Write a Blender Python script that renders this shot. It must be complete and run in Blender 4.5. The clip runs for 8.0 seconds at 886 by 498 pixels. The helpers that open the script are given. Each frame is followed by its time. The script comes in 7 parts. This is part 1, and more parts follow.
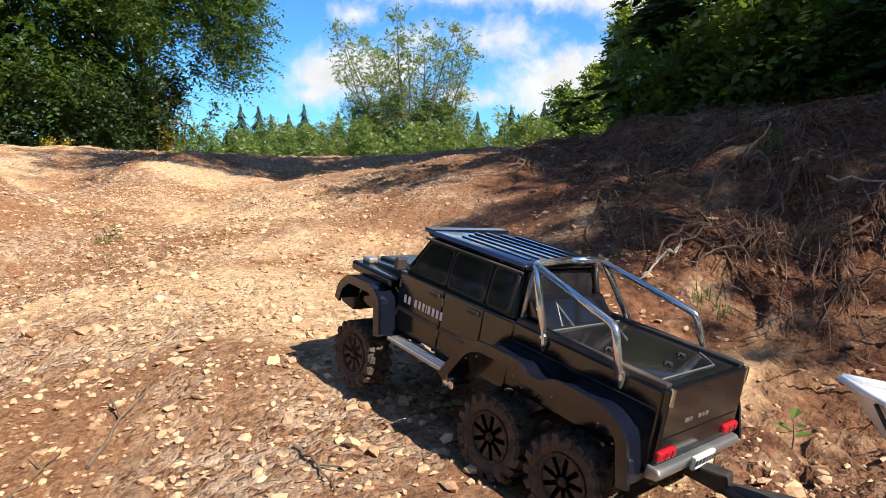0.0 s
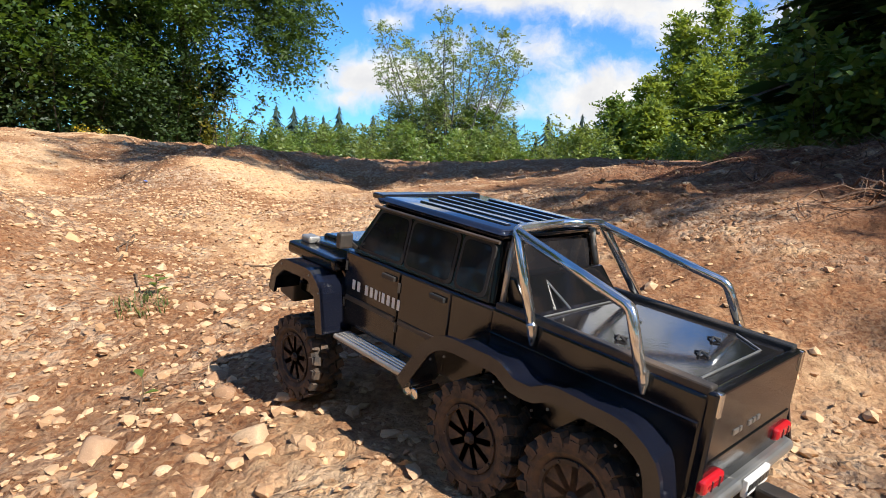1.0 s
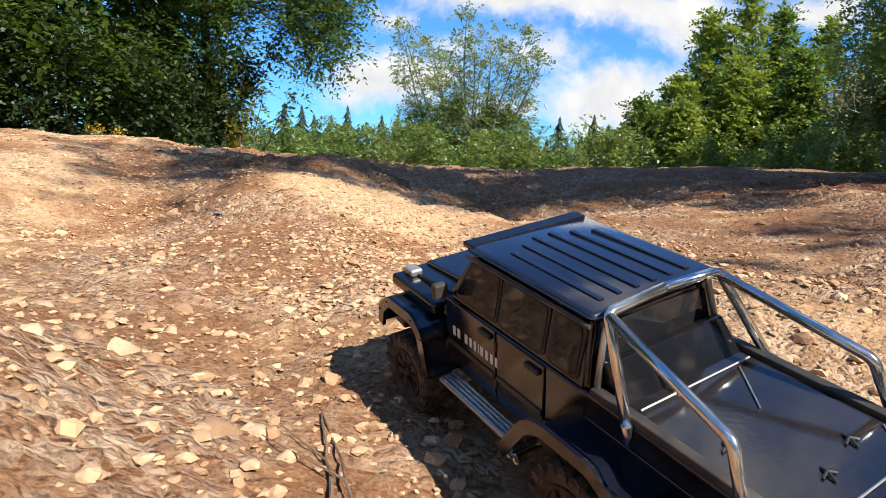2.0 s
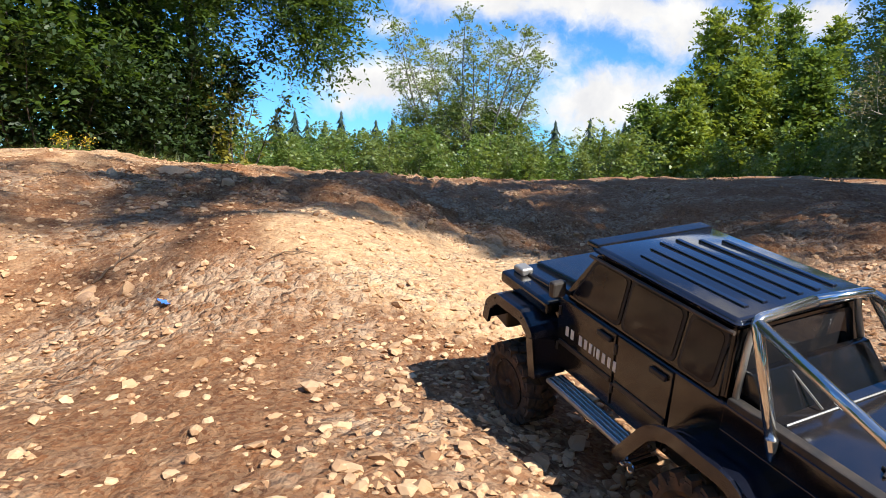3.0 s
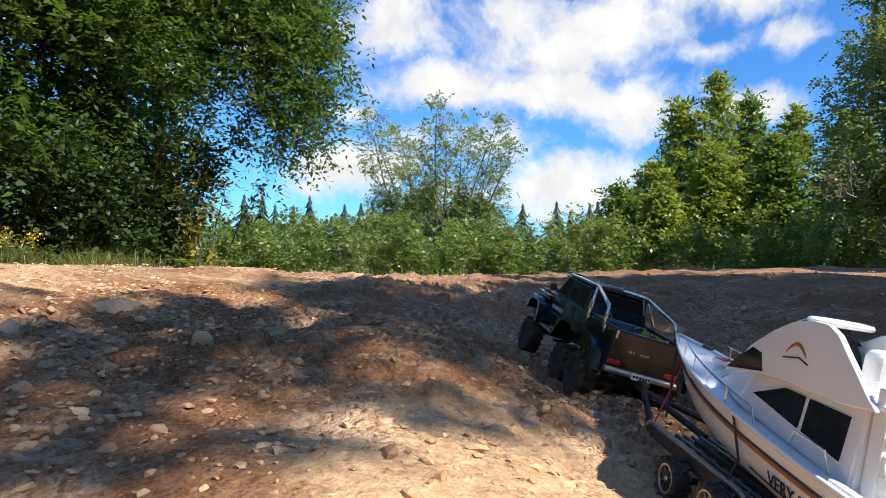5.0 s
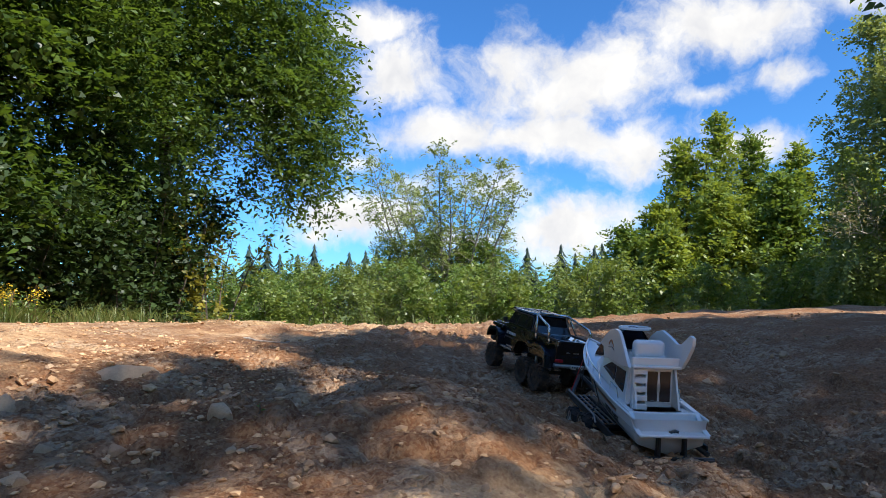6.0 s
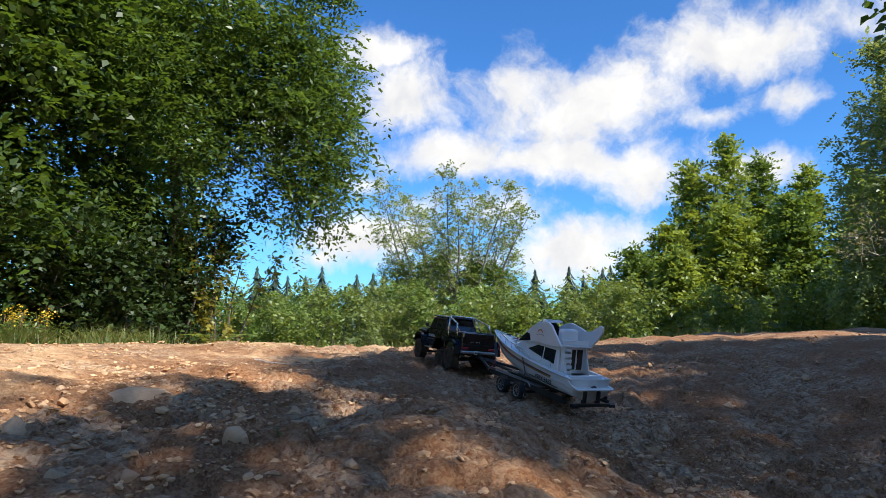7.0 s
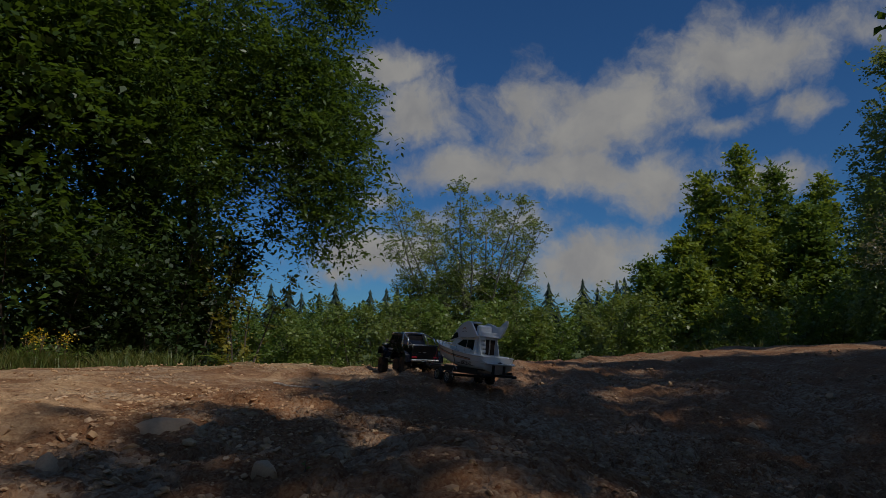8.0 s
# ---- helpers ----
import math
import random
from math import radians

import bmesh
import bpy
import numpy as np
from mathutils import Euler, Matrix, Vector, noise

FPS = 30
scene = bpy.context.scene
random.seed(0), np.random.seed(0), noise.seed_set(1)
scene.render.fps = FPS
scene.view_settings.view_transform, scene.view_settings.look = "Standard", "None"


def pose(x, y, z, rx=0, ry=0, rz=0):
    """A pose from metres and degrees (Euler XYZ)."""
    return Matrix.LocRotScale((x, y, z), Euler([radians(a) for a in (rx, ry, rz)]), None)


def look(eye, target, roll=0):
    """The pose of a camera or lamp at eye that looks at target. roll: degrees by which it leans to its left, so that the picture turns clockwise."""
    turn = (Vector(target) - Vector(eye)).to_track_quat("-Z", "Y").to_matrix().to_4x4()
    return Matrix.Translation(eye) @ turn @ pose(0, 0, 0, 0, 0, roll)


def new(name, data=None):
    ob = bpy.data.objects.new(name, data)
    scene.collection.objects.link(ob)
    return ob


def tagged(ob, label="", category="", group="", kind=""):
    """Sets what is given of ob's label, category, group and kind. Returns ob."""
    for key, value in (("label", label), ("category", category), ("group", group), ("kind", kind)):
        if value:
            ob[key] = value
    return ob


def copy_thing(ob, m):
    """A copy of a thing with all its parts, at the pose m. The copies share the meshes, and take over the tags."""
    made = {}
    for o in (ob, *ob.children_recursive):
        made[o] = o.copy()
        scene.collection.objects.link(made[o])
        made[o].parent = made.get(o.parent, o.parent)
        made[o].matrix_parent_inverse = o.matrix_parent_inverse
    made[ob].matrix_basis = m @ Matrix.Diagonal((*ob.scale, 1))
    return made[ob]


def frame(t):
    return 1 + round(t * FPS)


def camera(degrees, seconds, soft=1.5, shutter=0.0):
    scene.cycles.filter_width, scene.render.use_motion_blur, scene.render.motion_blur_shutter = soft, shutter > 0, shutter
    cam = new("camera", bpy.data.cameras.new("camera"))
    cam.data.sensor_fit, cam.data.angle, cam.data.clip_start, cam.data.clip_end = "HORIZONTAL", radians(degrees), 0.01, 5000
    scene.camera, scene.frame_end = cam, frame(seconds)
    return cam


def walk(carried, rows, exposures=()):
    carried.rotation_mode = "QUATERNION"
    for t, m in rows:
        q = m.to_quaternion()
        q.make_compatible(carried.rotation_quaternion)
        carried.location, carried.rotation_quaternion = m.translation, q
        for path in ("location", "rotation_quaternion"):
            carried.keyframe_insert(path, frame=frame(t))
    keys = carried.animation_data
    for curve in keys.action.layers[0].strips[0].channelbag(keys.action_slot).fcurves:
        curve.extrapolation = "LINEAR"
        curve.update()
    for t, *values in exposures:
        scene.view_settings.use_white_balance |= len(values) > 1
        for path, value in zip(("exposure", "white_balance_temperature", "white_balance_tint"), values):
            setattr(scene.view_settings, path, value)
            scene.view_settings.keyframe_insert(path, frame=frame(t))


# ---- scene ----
cam = camera(70.0, 8.0, soft=0.6)

PATH = [
    (0, (2.636, -4.767, -0.367), (2.579, -2.785, -0.623), -0.6),
    (0.5, (2.283, -4.049, -0.363), (2.165, -2.066, -0.596), 1.1),
    (1, (1.852, -3.395, -0.355), (1.718, -1.413, -0.587), 2.0),
    (1.5, (1.385, -2.733, -0.36), (1.239, -0.752, -0.592), 2.2),
    (2, (0.912, -2.187, -0.27), (0.767, -0.206, -0.503), 2.3),
    (2.2, (0.791, -1.949, -0.275), (0.645, 0.033, -0.505), 2.4),
    (3.3, (0.404, -0.801, -0.117), (0.294, 1.186, -0.321), 1.6),
    (3.5, (0.307, -0.642, -0.088), (0.223, 1.348, -0.267), 1.8),
    (4, (0.166, -0.321, -0.101), (0.12, 1.677, -0.195), 1.9),
    (4.5, (0.127, -0.198, -0.052), (0.087, 1.802, -0.091), 1.6),
    (4.7, (0.131, -0.202, -0.037), (0.096, 1.798, -0.045), 1.5),
    (6, (0.034, -0.037, 0.004), (-0.012, 1.954, 0.189), -0.1),
    (6.5, (0.02, -0.029, 0.005), (-0.036, 1.957, 0.236), -0.3),
    (7, (0.0, 0.0, 0.0), (-0.069, 1.983, 0.254), -0.0),
    (7.5, (-0.005, -0.007, 0.005), (-0.086, 1.973, 0.274), -0.0),
    (8, (-0.024, -0.015, 0.036), (-0.132, 1.96, 0.336), -0.7),
]
walk(cam, [(t, look(eye, target, roll)) for t, eye, target, roll in PATH],
     exposures=[(0, 0.87), (0.5, 0.85), (1.0, 0.82), (3.3, 0.85), (7.1, 0.87), (7.5, -0.05), (8, -1.15)])

# ---- sky, sun ----
SUN_DIR = Vector((0.60, -0.52, 0.74)).normalized()
world = bpy.data.worlds.new("sky")
scene.world = world
world.use_nodes = True
wn, wl = world.node_tree.nodes, world.node_tree.links
wn.clear()
sky = wn.new("ShaderNodeTexSky")
sky.sky_type = "NISHITA"
sky.sun_disc = False
sky.sun_elevation = math.asin(SUN_DIR.z)
sky.sun_rotation = math.atan2(SUN_DIR.x, SUN_DIR.y)
sky.ozone_density = 2.5
sky.air_density = 1.0
sky.dust_density = 0.4


def wmath(op, a, b=None, c=None, clamp=False):
    n = wn.new("ShaderNodeMath")
    n.operation, n.use_clamp = op, clamp
    for k, v in enumerate((a, b, c)):
        if v is None:
            continue
        if isinstance(v, (int, float)):
            n.inputs[k].default_value = v
        else:
            wl.new(v, n.inputs[k])
    return n.outputs[0]


def wnoise(vec, scale, detail, rough):
    n = wn.new("ShaderNodeTexNoise")
    n.inputs["Scale"].default_value, n.inputs["Detail"].default_value, n.inputs["Roughness"].default_value = scale, detail, rough
    wl.new(vec, n.inputs["Vector"])
    return n


wco = wn.new("ShaderNodeTexCoord").outputs["Generated"]
warp = wnoise(wco, 7.0, 5.0, 0.6)
off = wn.new("ShaderNodeVectorMath")
off.operation = "MULTIPLY_ADD"
wl.new(warp.outputs["Color"], off.inputs[0])
off.inputs[1].default_value = (0.10, 0.10, 0.07)
wl.new(wco, off.inputs[2])
bent = wn.new("ShaderNodeVectorMath")
bent.operation = "ADD"
wl.new(off.outputs[0], bent.inputs[0])
bent.inputs[1].default_value = (-0.05, -0.05, -0.035)
# cumulus heaps: bearing (degrees to the right of north), height, half width, half height (degrees), weight
HEAPS = ((-7.6, 24.9, 3.8, 1.5, 1), (-6.1, 21.0, 4.3, 3.6, 1.05), (-1.0, 15.7, 6.7, 2.1, 1), (10.1, 19.6, 7.5, 4.0, 1.1),
         (6.1, 15.1, 7.6, 2.3, 1), (16.3, 13.6, 4.6, 2.4, 1.05), (10.1, 7.1, 6.3, 2.3, 1.1), (-9.6, 8.1, 5.1, 2.1, 1.05),
         (-12.6, 6.5, 3.0, 1.2, 0.9), (-8.6, 13.2, 2.1, 1.2, 0.85), (24.7, 23.1, 8.7, 2.5, 1.05), (26.9, 18.2, 2.5, 1.2, 0.8),
         (21.5, 17.6, 2.8, 0.8, 0.7), (25.3, 13.1, 4.3, 1.4, 0.85), (3.6, 10.7, 4.3, 2.5, 0.8), (-4.6, 11.0, 3.1, 2.0, 0.7),
         (0.5, 5.9, 5.6, 1.2, 0.85), (-17.0, 17.0, 3.4, 2.5, 0.7), (-40, 22, 12, 5, 0.9), (48, 20, 10, 5, 0.9),
         # heaps overhead and behind, out of view, added to whiten the fill light
         (-75, 26, 12, 5, 0.9), (85, 24, 12, 5, 0.9), (145, 30, 14, 6, 0.9), (-140, 28, 14, 6, 0.9), (25, 60, 12, 7, 0.9), (-165, 62, 12, 7, 0.9), (-170, 20, 16, 5, 0.9))
cover = None
for az, el, hw, hh, wt in HEAPS:
    a, e = radians(az), radians(el)
    d = wn.new("ShaderNodeVectorMath")
    d.operation = "SUBTRACT"
    wl.new(bent.outputs[0], d.inputs[0])
    d.inputs[1].default_value = (math.sin(a) * math.cos(e), math.cos(a) * math.cos(e), math.sin(e))
    m = wn.new("ShaderNodeMapping")
    m.vector_type = "TEXTURE"
    m.inputs["Rotation"].default_value = (0, 0, -a)
    m.inputs["Scale"].default_value = (math.radians(hw), math.radians(hw), math.radians(hh))
    wl.new(d.outputs[0], m.inputs["Vector"])
    ln = wn.new("ShaderNodeVectorMath")
    ln.operation = "LENGTH"
    wl.new(m.outputs[0], ln.inputs[0])
    lump = wmath("MULTIPLY", wmath("SUBTRACT", 1.0, wmath("MULTIPLY", ln.outputs["Value"], 0.53), clamp=True), wt)
    cover = lump if cover is None else wmath("MAXIMUM", cover, lump)
puff = wnoise(bent.outputs[0], 11.0, 8.0, 0.62).outputs["Fac"]
mask = wmath("MULTIPLY_ADD", puff, 1.9, wmath("MULTIPLY_ADD", cover, 1.15, -1.36))
ramp = wn.new("ShaderNodeMapRange")
ramp.interpolation_type = "SMOOTHSTEP"
ramp.inputs["From Min"].default_value, ramp.inputs["From Max"].default_value = -0.15, 0.60
wl.new(mask, ramp.inputs["Value"])
shade = wnoise(bent.outputs[0], 16.0, 4.0, 0.5).outputs["Fac"]
ctone = wn.new("ShaderNodeMix")
ctone.data_type = "RGBA"
ctone.inputs["A"].default_value = (0.72, 0.73, 0.77, 1)
ctone.inputs["B"].default_value = (1.0, 0.985, 0.955, 1)
wl.new(wmath("MULTIPLY_ADD", shade, 2.2, -0.55, clamp=True), ctone.inputs["Factor"])
tint = wn.new("ShaderNodeMix")
tint.data_type, tint.blend_type = "RGBA", "MULTIPLY"
tint.inputs["Factor"].default_value = 1.0
tint.inputs["B"].default_value = (0.40, 0.86, 1.36, 1)
wl.new(sky.outputs[0], tint.inputs["A"])
SKY_STRENGTH = 0.086
CLOUD = 0.60
bg_sky, bg_cloud = wn.new("ShaderNodeBackground"), wn.new("ShaderNodeBackground")
wl.new(tint.outputs["Result"], bg_sky.inputs["Color"])
bg_sky.inputs["Strength"].default_value = SKY_STRENGTH
wl.new(ctone.outputs["Result"], bg_cloud.inputs["Color"])
bg_cloud.inputs["Strength"].default_value = CLOUD
wmix, wout = wn.new("ShaderNodeMixShader"), wn.new("ShaderNodeOutputWorld")
wl.new(ramp.outputs[0], wmix.inputs[0])
wl.new(bg_sky.outputs[0], wmix.inputs[1])
wl.new(bg_cloud.outputs[0], wmix.inputs[2])
wl.new(wmix.outputs[0], wout.inputs[0])

sun = new("sun", bpy.data.lights.new("sun", "SUN"))
sun.data.energy, sun.data.angle, sun.data.color = 5.0, radians(0.53), (1.0, 0.98, 0.92)
sun.matrix_world = look(SUN_DIR * 40, (0, 0, 0))

# ---- materials ----
class Nodes:
    """A small builder for node materials."""

    def __init__(self, name):
        self.mat = bpy.data.materials.new(name)
        self.mat.use_nodes = True
        self.n, self.l = self.mat.node_tree.nodes, self.mat.node_tree.links
        self.b = self.n["Principled BSDF"]
        self.co = self.n.new("ShaderNodeTexCoord").outputs["Object"]

    def put(self, socket, value):
        if isinstance(value, (int, float, tuple)):
            socket.default_value = value
        else:
            self.l.new(value, socket)

    def set(self, **kw):
        for k, v in kw.items():
            self.put(self.b.inputs[k.replace("_", " ")], v)
        return self

    def noise(self, scale, detail=4.0, rough=0.55, stretch=None, warp=0.0, vec=None):
        n = self.n.new("ShaderNodeTexNoise")
        n.inputs["Scale"].default_value, n.inputs["Detail"].default_value, n.inputs["Roughness"].default_value = scale, detail, rough
        n.inputs["Distortion"].default_value = warp
        src = vec or self.co
        if stretch:
            m = self.n.new("ShaderNodeMapping")
            m.inputs["Scale"].default_value = stretch
            self.l.new(src, m.inputs["Vector"])
            src = m.outputs[0]
        self.l.new(src, n.inputs["Vector"])
        return n.outputs["Fac"]

    def voronoi(self, scale, feature="F1", out="Distance", randomness=1.0):
        n = self.n.new("ShaderNodeTexVoronoi")
        n.feature = feature
        n.inputs["Scale"].default_value = scale
        n.inputs["Randomness"].default_value = randomness
        self.l.new(self.co, n.inputs["Vector"])
        return n.outputs[out]

    def ramp(self, fac, lo, hi, a=0.0, b=1.0):
        n = self.n.new("ShaderNodeMapRange")
        n.interpolation_type = "SMOOTHSTEP"
        self.l.new(fac, n.inputs["Value"])
        for k, v in (("From Min", lo), ("From Max", hi), ("To Min", a), ("To Max", b)):
            n.inputs[k].default_value = v
        return n.outputs[0]

    def mix(self, fac, a, b, blend="MIX"):
        n = self.n.new("ShaderNodeMix")
        n.data_type, n.blend_type = "RGBA", blend
        self.put(n.inputs["Factor"], fac)
        self.put(n.inputs["A"], (*a, 1) if isinstance(a, tuple) and len(a) == 3 else a)
        self.put(n.inputs["B"], (*b, 1) if isinstance(b, tuple) and len(b) == 3 else b)
        return n.outputs["Result"]

    def math(self, op, a, b=0.0, c=0.0):
        n = self.n.new("ShaderNodeMath")
        n.operation = op
        for k, v in enumerate((a, b, c)):
            self.put(n.inputs[k], v)
        return n.outputs[0]

    def island(self):
        return self.n.new("ShaderNodeNewGeometry").outputs["Random Per Island"]

    def rand(self):
        return self.n.new("ShaderNodeObjectInfo").outputs["Random"]

    def bump(self, height, strength=0.3, distance=0.01):
        n = self.n.new("ShaderNodeBump")
        n.inputs["Strength"].default_value, n.inputs["Distance"].default_value = strength, distance
        self.l.new(height, n.inputs["Height"])
        self.l.new(n.outputs[0], self.b.inputs["Normal"])
        return self


def dirt_material():
    m = Nodes("dirt")
    big = m.noise(0.55, 4, 0.6)
    mid = m.noise(3.2, 6, 0.62, warp=0.4)
    fine = m.noise(38, 7, 0.72)
    grit = m.noise(160, 3, 0.6)
    dry = m.mix(m.ramp(fine, 0.3, 0.7), (0.42, 0.222, 0.104), (0.76, 0.505, 0.275))
    # dark tone: moist soil, and also tree shade painted into the soil colour
    damp_shade = m.mix(m.ramp(fine, 0.3, 0.72), (0.135, 0.047, 0.018), (0.31, 0.130, 0.052))
    damp_shade_attr = m.n.new("ShaderNodeAttribute")
    damp_shade_attr.attribute_name = "damp_shade"
    damp_shade_mask = m.ramp(m.math("MULTIPLY_ADD", damp_shade_attr.outputs["Fac"], 0.30, m.math("MULTIPLY_ADD", big, 0.35, m.math("MULTIPLY", mid, 0.75))), 0.435, 0.66)
    col = m.mix(damp_shade_mask, dry, damp_shade)
    col = m.mix(m.ramp(m.noise(9, 5, 0.6), 0.60, 0.72, 0.0, 0.6), col, (0.58, 0.38, 0.20))
    col = m.mix(m.ramp(grit, 0.35, 0.7, 0.0, 0.35), col, m.mix(0.5, col, (0.12, 0.060, 0.032)))
    grain = m.n.new("ShaderNodeTexVoronoi")
    grain.inputs["Scale"].default_value = 170
    m.l.new(m.co, grain.inputs["Vector"])
    tone = m.n.new("ShaderNodeSeparateColor")
    m.l.new(grain.outputs["Color"], tone.inputs[0])
    col = m.mix(m.ramp(tone.outputs[0], 0.0, 1.0, 0.0, 0.22), col, (0.72, 0.47, 0.26))
    col = m.mix(m.ramp(tone.outputs[1], 0.55, 1.0, 0.0, 0.22), col, (0.14, 0.060, 0.028))
    # gravelly patches: close-set grains a few centimetres wide, each of its own tone
    stony = m.ramp(m.noise(2.3, 5, 0.6), 0.42, 0.60)
    shift = m.n.new("ShaderNodeVectorMath")
    shift.operation = "MULTIPLY_ADD"
    wob = m.n.new("ShaderNodeTexNoise")
    wob.inputs["Scale"].default_value = 30
    m.l.new(m.co, wob.inputs["Vector"])
    m.l.new(wob.outputs["Color"], shift.inputs[0])
    shift.inputs[1].default_value = (0.010, 0.010, 0.010)
    m.l.new(m.co, shift.inputs[2])
    crack = None
    for sc, amount in ((38, 0.55), (85, 0.45)):
        cell, rim = m.n.new("ShaderNodeTexVoronoi"), m.n.new("ShaderNodeTexVoronoi")
        rim.feature = "DISTANCE_TO_EDGE"
        for v in (cell, rim):
            v.inputs["Scale"].default_value = sc
            m.l.new(shift.outputs[0], v.inputs["Vector"])
        rgb = m.n.new("ShaderNodeSeparateColor")
        m.l.new(cell.outputs["Color"], rgb.inputs[0])
        col = m.mix(m.math("MULTIPLY", stony, m.ramp(rgb.outputs[0], 0.3, 1.0, 0.0, amount)), col, m.mix(0.6, col, (0.80, 0.60, 0.40)))
        col = m.mix(m.math("MULTIPLY", stony, m.ramp(rgb.outputs[1], 0.6, 1.0, 0.0, amount)), col, m.mix(0.4, col, (0.20, 0.10, 0.05)))
        piece = m.math("MULTIPLY", m.math("MULTIPLY", m.ramp(rim.outputs["Distance"], 0.0, 0.32), m.math("ADD", rgb.outputs[2], 0.5)), m.math("MULTIPLY", m.math("ADD", stony, 0.25), 38 / sc))
        crack = piece if crack is None else m.math("ADD", crack, piece)
    # dark humus on the wooded bank, moss and litter far off
    geo = m.n.new("ShaderNodeAttribute")
    geo.attribute_name = "humus"
    col = m.mix(m.math("MULTIPLY", geo.outputs["Fac"], m.ramp(mid, 0.25, 0.55)), col, m.mix(m.ramp(fine, 0.35, 0.7), (0.075, 0.028, 0.014), (0.25, 0.105, 0.050)))
    far = m.n.new("ShaderNodeAttribute")
    far.attribute_name = "meadow"
    col = m.mix(far.outputs["Fac"], col, m.mix(m.ramp(mid, 0.3, 0.7), (0.05, 0.085, 0.02), (0.14, 0.15, 0.05)))
    m.set(Base_Color=col, Roughness=0.93, Specular_IOR_Level=0.2)
    hgt = m.math("MULTIPLY_ADD", fine, 0.9, m.math("MULTIPLY_ADD", grit, 0.22, m.math("MULTIPLY", m.math("MULTIPLY_ADD", m.voronoi(120), -0.7, m.math("MULTIPLY", m.voronoi(52), -0.7)))))
    m.bump(m.math("MULTIPLY_ADD", crack, 0.35, hgt), 1.0, 0.013)
    return m.mat


def stone_material(name="stone", a=(0.44, 0.26, 0.14), b=(0.68, 0.46, 0.28)):
    m = Nodes(name)
    r = m.n.new("ShaderNodeNewGeometry").outputs["Random Per Island"]
    base = m.mix(m.math("FRACT", m.math("ADD", r, m.rand())), a, b)
    col = m.mix(m.ramp(m.noise(22, 6, 0.65), 0.35, 0.75, 0.0, 0.45), base, (0.34, 0.20, 0.11))
    col = m.mix(m.ramp(m.noise(90, 3, 0.6), 0.55, 0.75), col, (0.66, 0.45, 0.26))
    m.set(Base_Color=col, Roughness=0.9, Specular_IOR_Level=0.3)
    return m.bump(m.noise(60, 6, 0.7), 0.5, 0.006).mat


def leaf_material(name, dark, light, extra=None, gloss=0.45, through_light=0.38):
    m = Nodes(name)
    r = m.island()
    col = m.mix(r, dark, light)
    if extra:
        col = m.mix(m.ramp(m.math("FRACT", m.math("MULTIPLY", r, 17.31)), 0.86, 0.95), col, extra)
    col = m.mix(m.ramp(m.noise(0.9, 3, 0.5), 0.38, 0.66), m.mix(0.55, col, dark), col)
    m.set(Base_Color=col, Roughness=gloss, Specular_IOR_Level=0.5)
    t = m.n.new("ShaderNodeBsdfTranslucent")
    m.l.new(m.mix(0.6, col, (light[0] * 1.7, light[1] * 1.6, light[2] * 0.8)), t.inputs["Color"])
    mx = m.n.new("ShaderNodeMixShader")
    mx.inputs[0].default_value = through_light
    m.l.new(m.b.outputs[0], mx.inputs[1])
    m.l.new(t.outputs[0], mx.inputs[2])
    m.l.new(mx.outputs[0], m.n["Material Output"].inputs["Surface"])
    return m.mat


def bark_material(name, a, b, scale=14):
    m = Nodes(name)
    streak = m.noise(scale, 6, 0.7, stretch=(1, 1, 0.22))
    m.set(Base_Color=m.mix(m.ramp(streak, 0.3, 0.7), a, b), Roughness=0.9)
    return m.bump(streak, 0.7, 0.01).mat


def paint_material(name, color, rough=0.25, metal=0.0, dirt=0.5, coat=0.0, dust=(0.22, 0.145, 0.09), scale=18.0, spread=(0.40, 0.78), streak=None):
    """Paint or plastic with a film of dust, mud specks and faint scratches."""
    m = Nodes(name)
    film = m.ramp(m.noise(scale * 0.4, 6, 0.65, stretch=streak), *spread, 0.0, dirt)
    speck = m.ramp(m.noise(scale * 9, 3, 0.6), 0.66, 0.72, 0.0, dirt)
    both = m.math("MAXIMUM", film, speck)
    col = m.mix(both, color, dust)
    m.set(Base_Color=col, Metallic=m.math("MULTIPLY", m.math("SUBTRACT", 1.0, both), metal), Roughness=m.math("MULTIPLY_ADD", both, 0.75 * (1 - rough), rough))
    if coat:
        m.set(Coat_Weight=coat, Coat_Roughness=0.08)
    return m.bump(m.noise(scale * 14, 2, 0.5), 0.06, 0.002).mat


DIRT = dirt_material()
STONE = stone_material()
STONE_RED = stone_material("stone_reddish", (0.32, 0.17, 0.09), (0.52, 0.32, 0.19))
LEAF_DARK = leaf_material("leaf_maple", (0.024, 0.050, 0.008), (0.105, 0.165, 0.022), gloss=0.45, through_light=0.42)
# darker copy of the maple leaf, with shade put into its colour
LEAF_SHADE = leaf_material("leaf_shaded", (0.016, 0.034, 0.008), (0.045, 0.078, 0.014), gloss=0.55, through_light=0.25)
LEAF_ASH = leaf_material("leaf_ash", (0.030, 0.060, 0.012), (0.120, 0.185, 0.030), gloss=0.42, through_light=0.40)
LEAF_LIME = leaf_material("leaf_lime", (0.080, 0.135, 0.024), (0.180, 0.240, 0.045))
LEAF_SHRUB = leaf_material("leaf_shrub", (0.100, 0.145, 0.032), (0.23, 0.265, 0.060))
LEAF_BIRCH = leaf_material("leaf_birch", (0.10, 0.14, 0.035), (0.21, 0.24, 0.07))
LEAF_ASPEN = leaf_material("leaf_aspen", (0.13, 0.175, 0.055), (0.28, 0.31, 0.11))
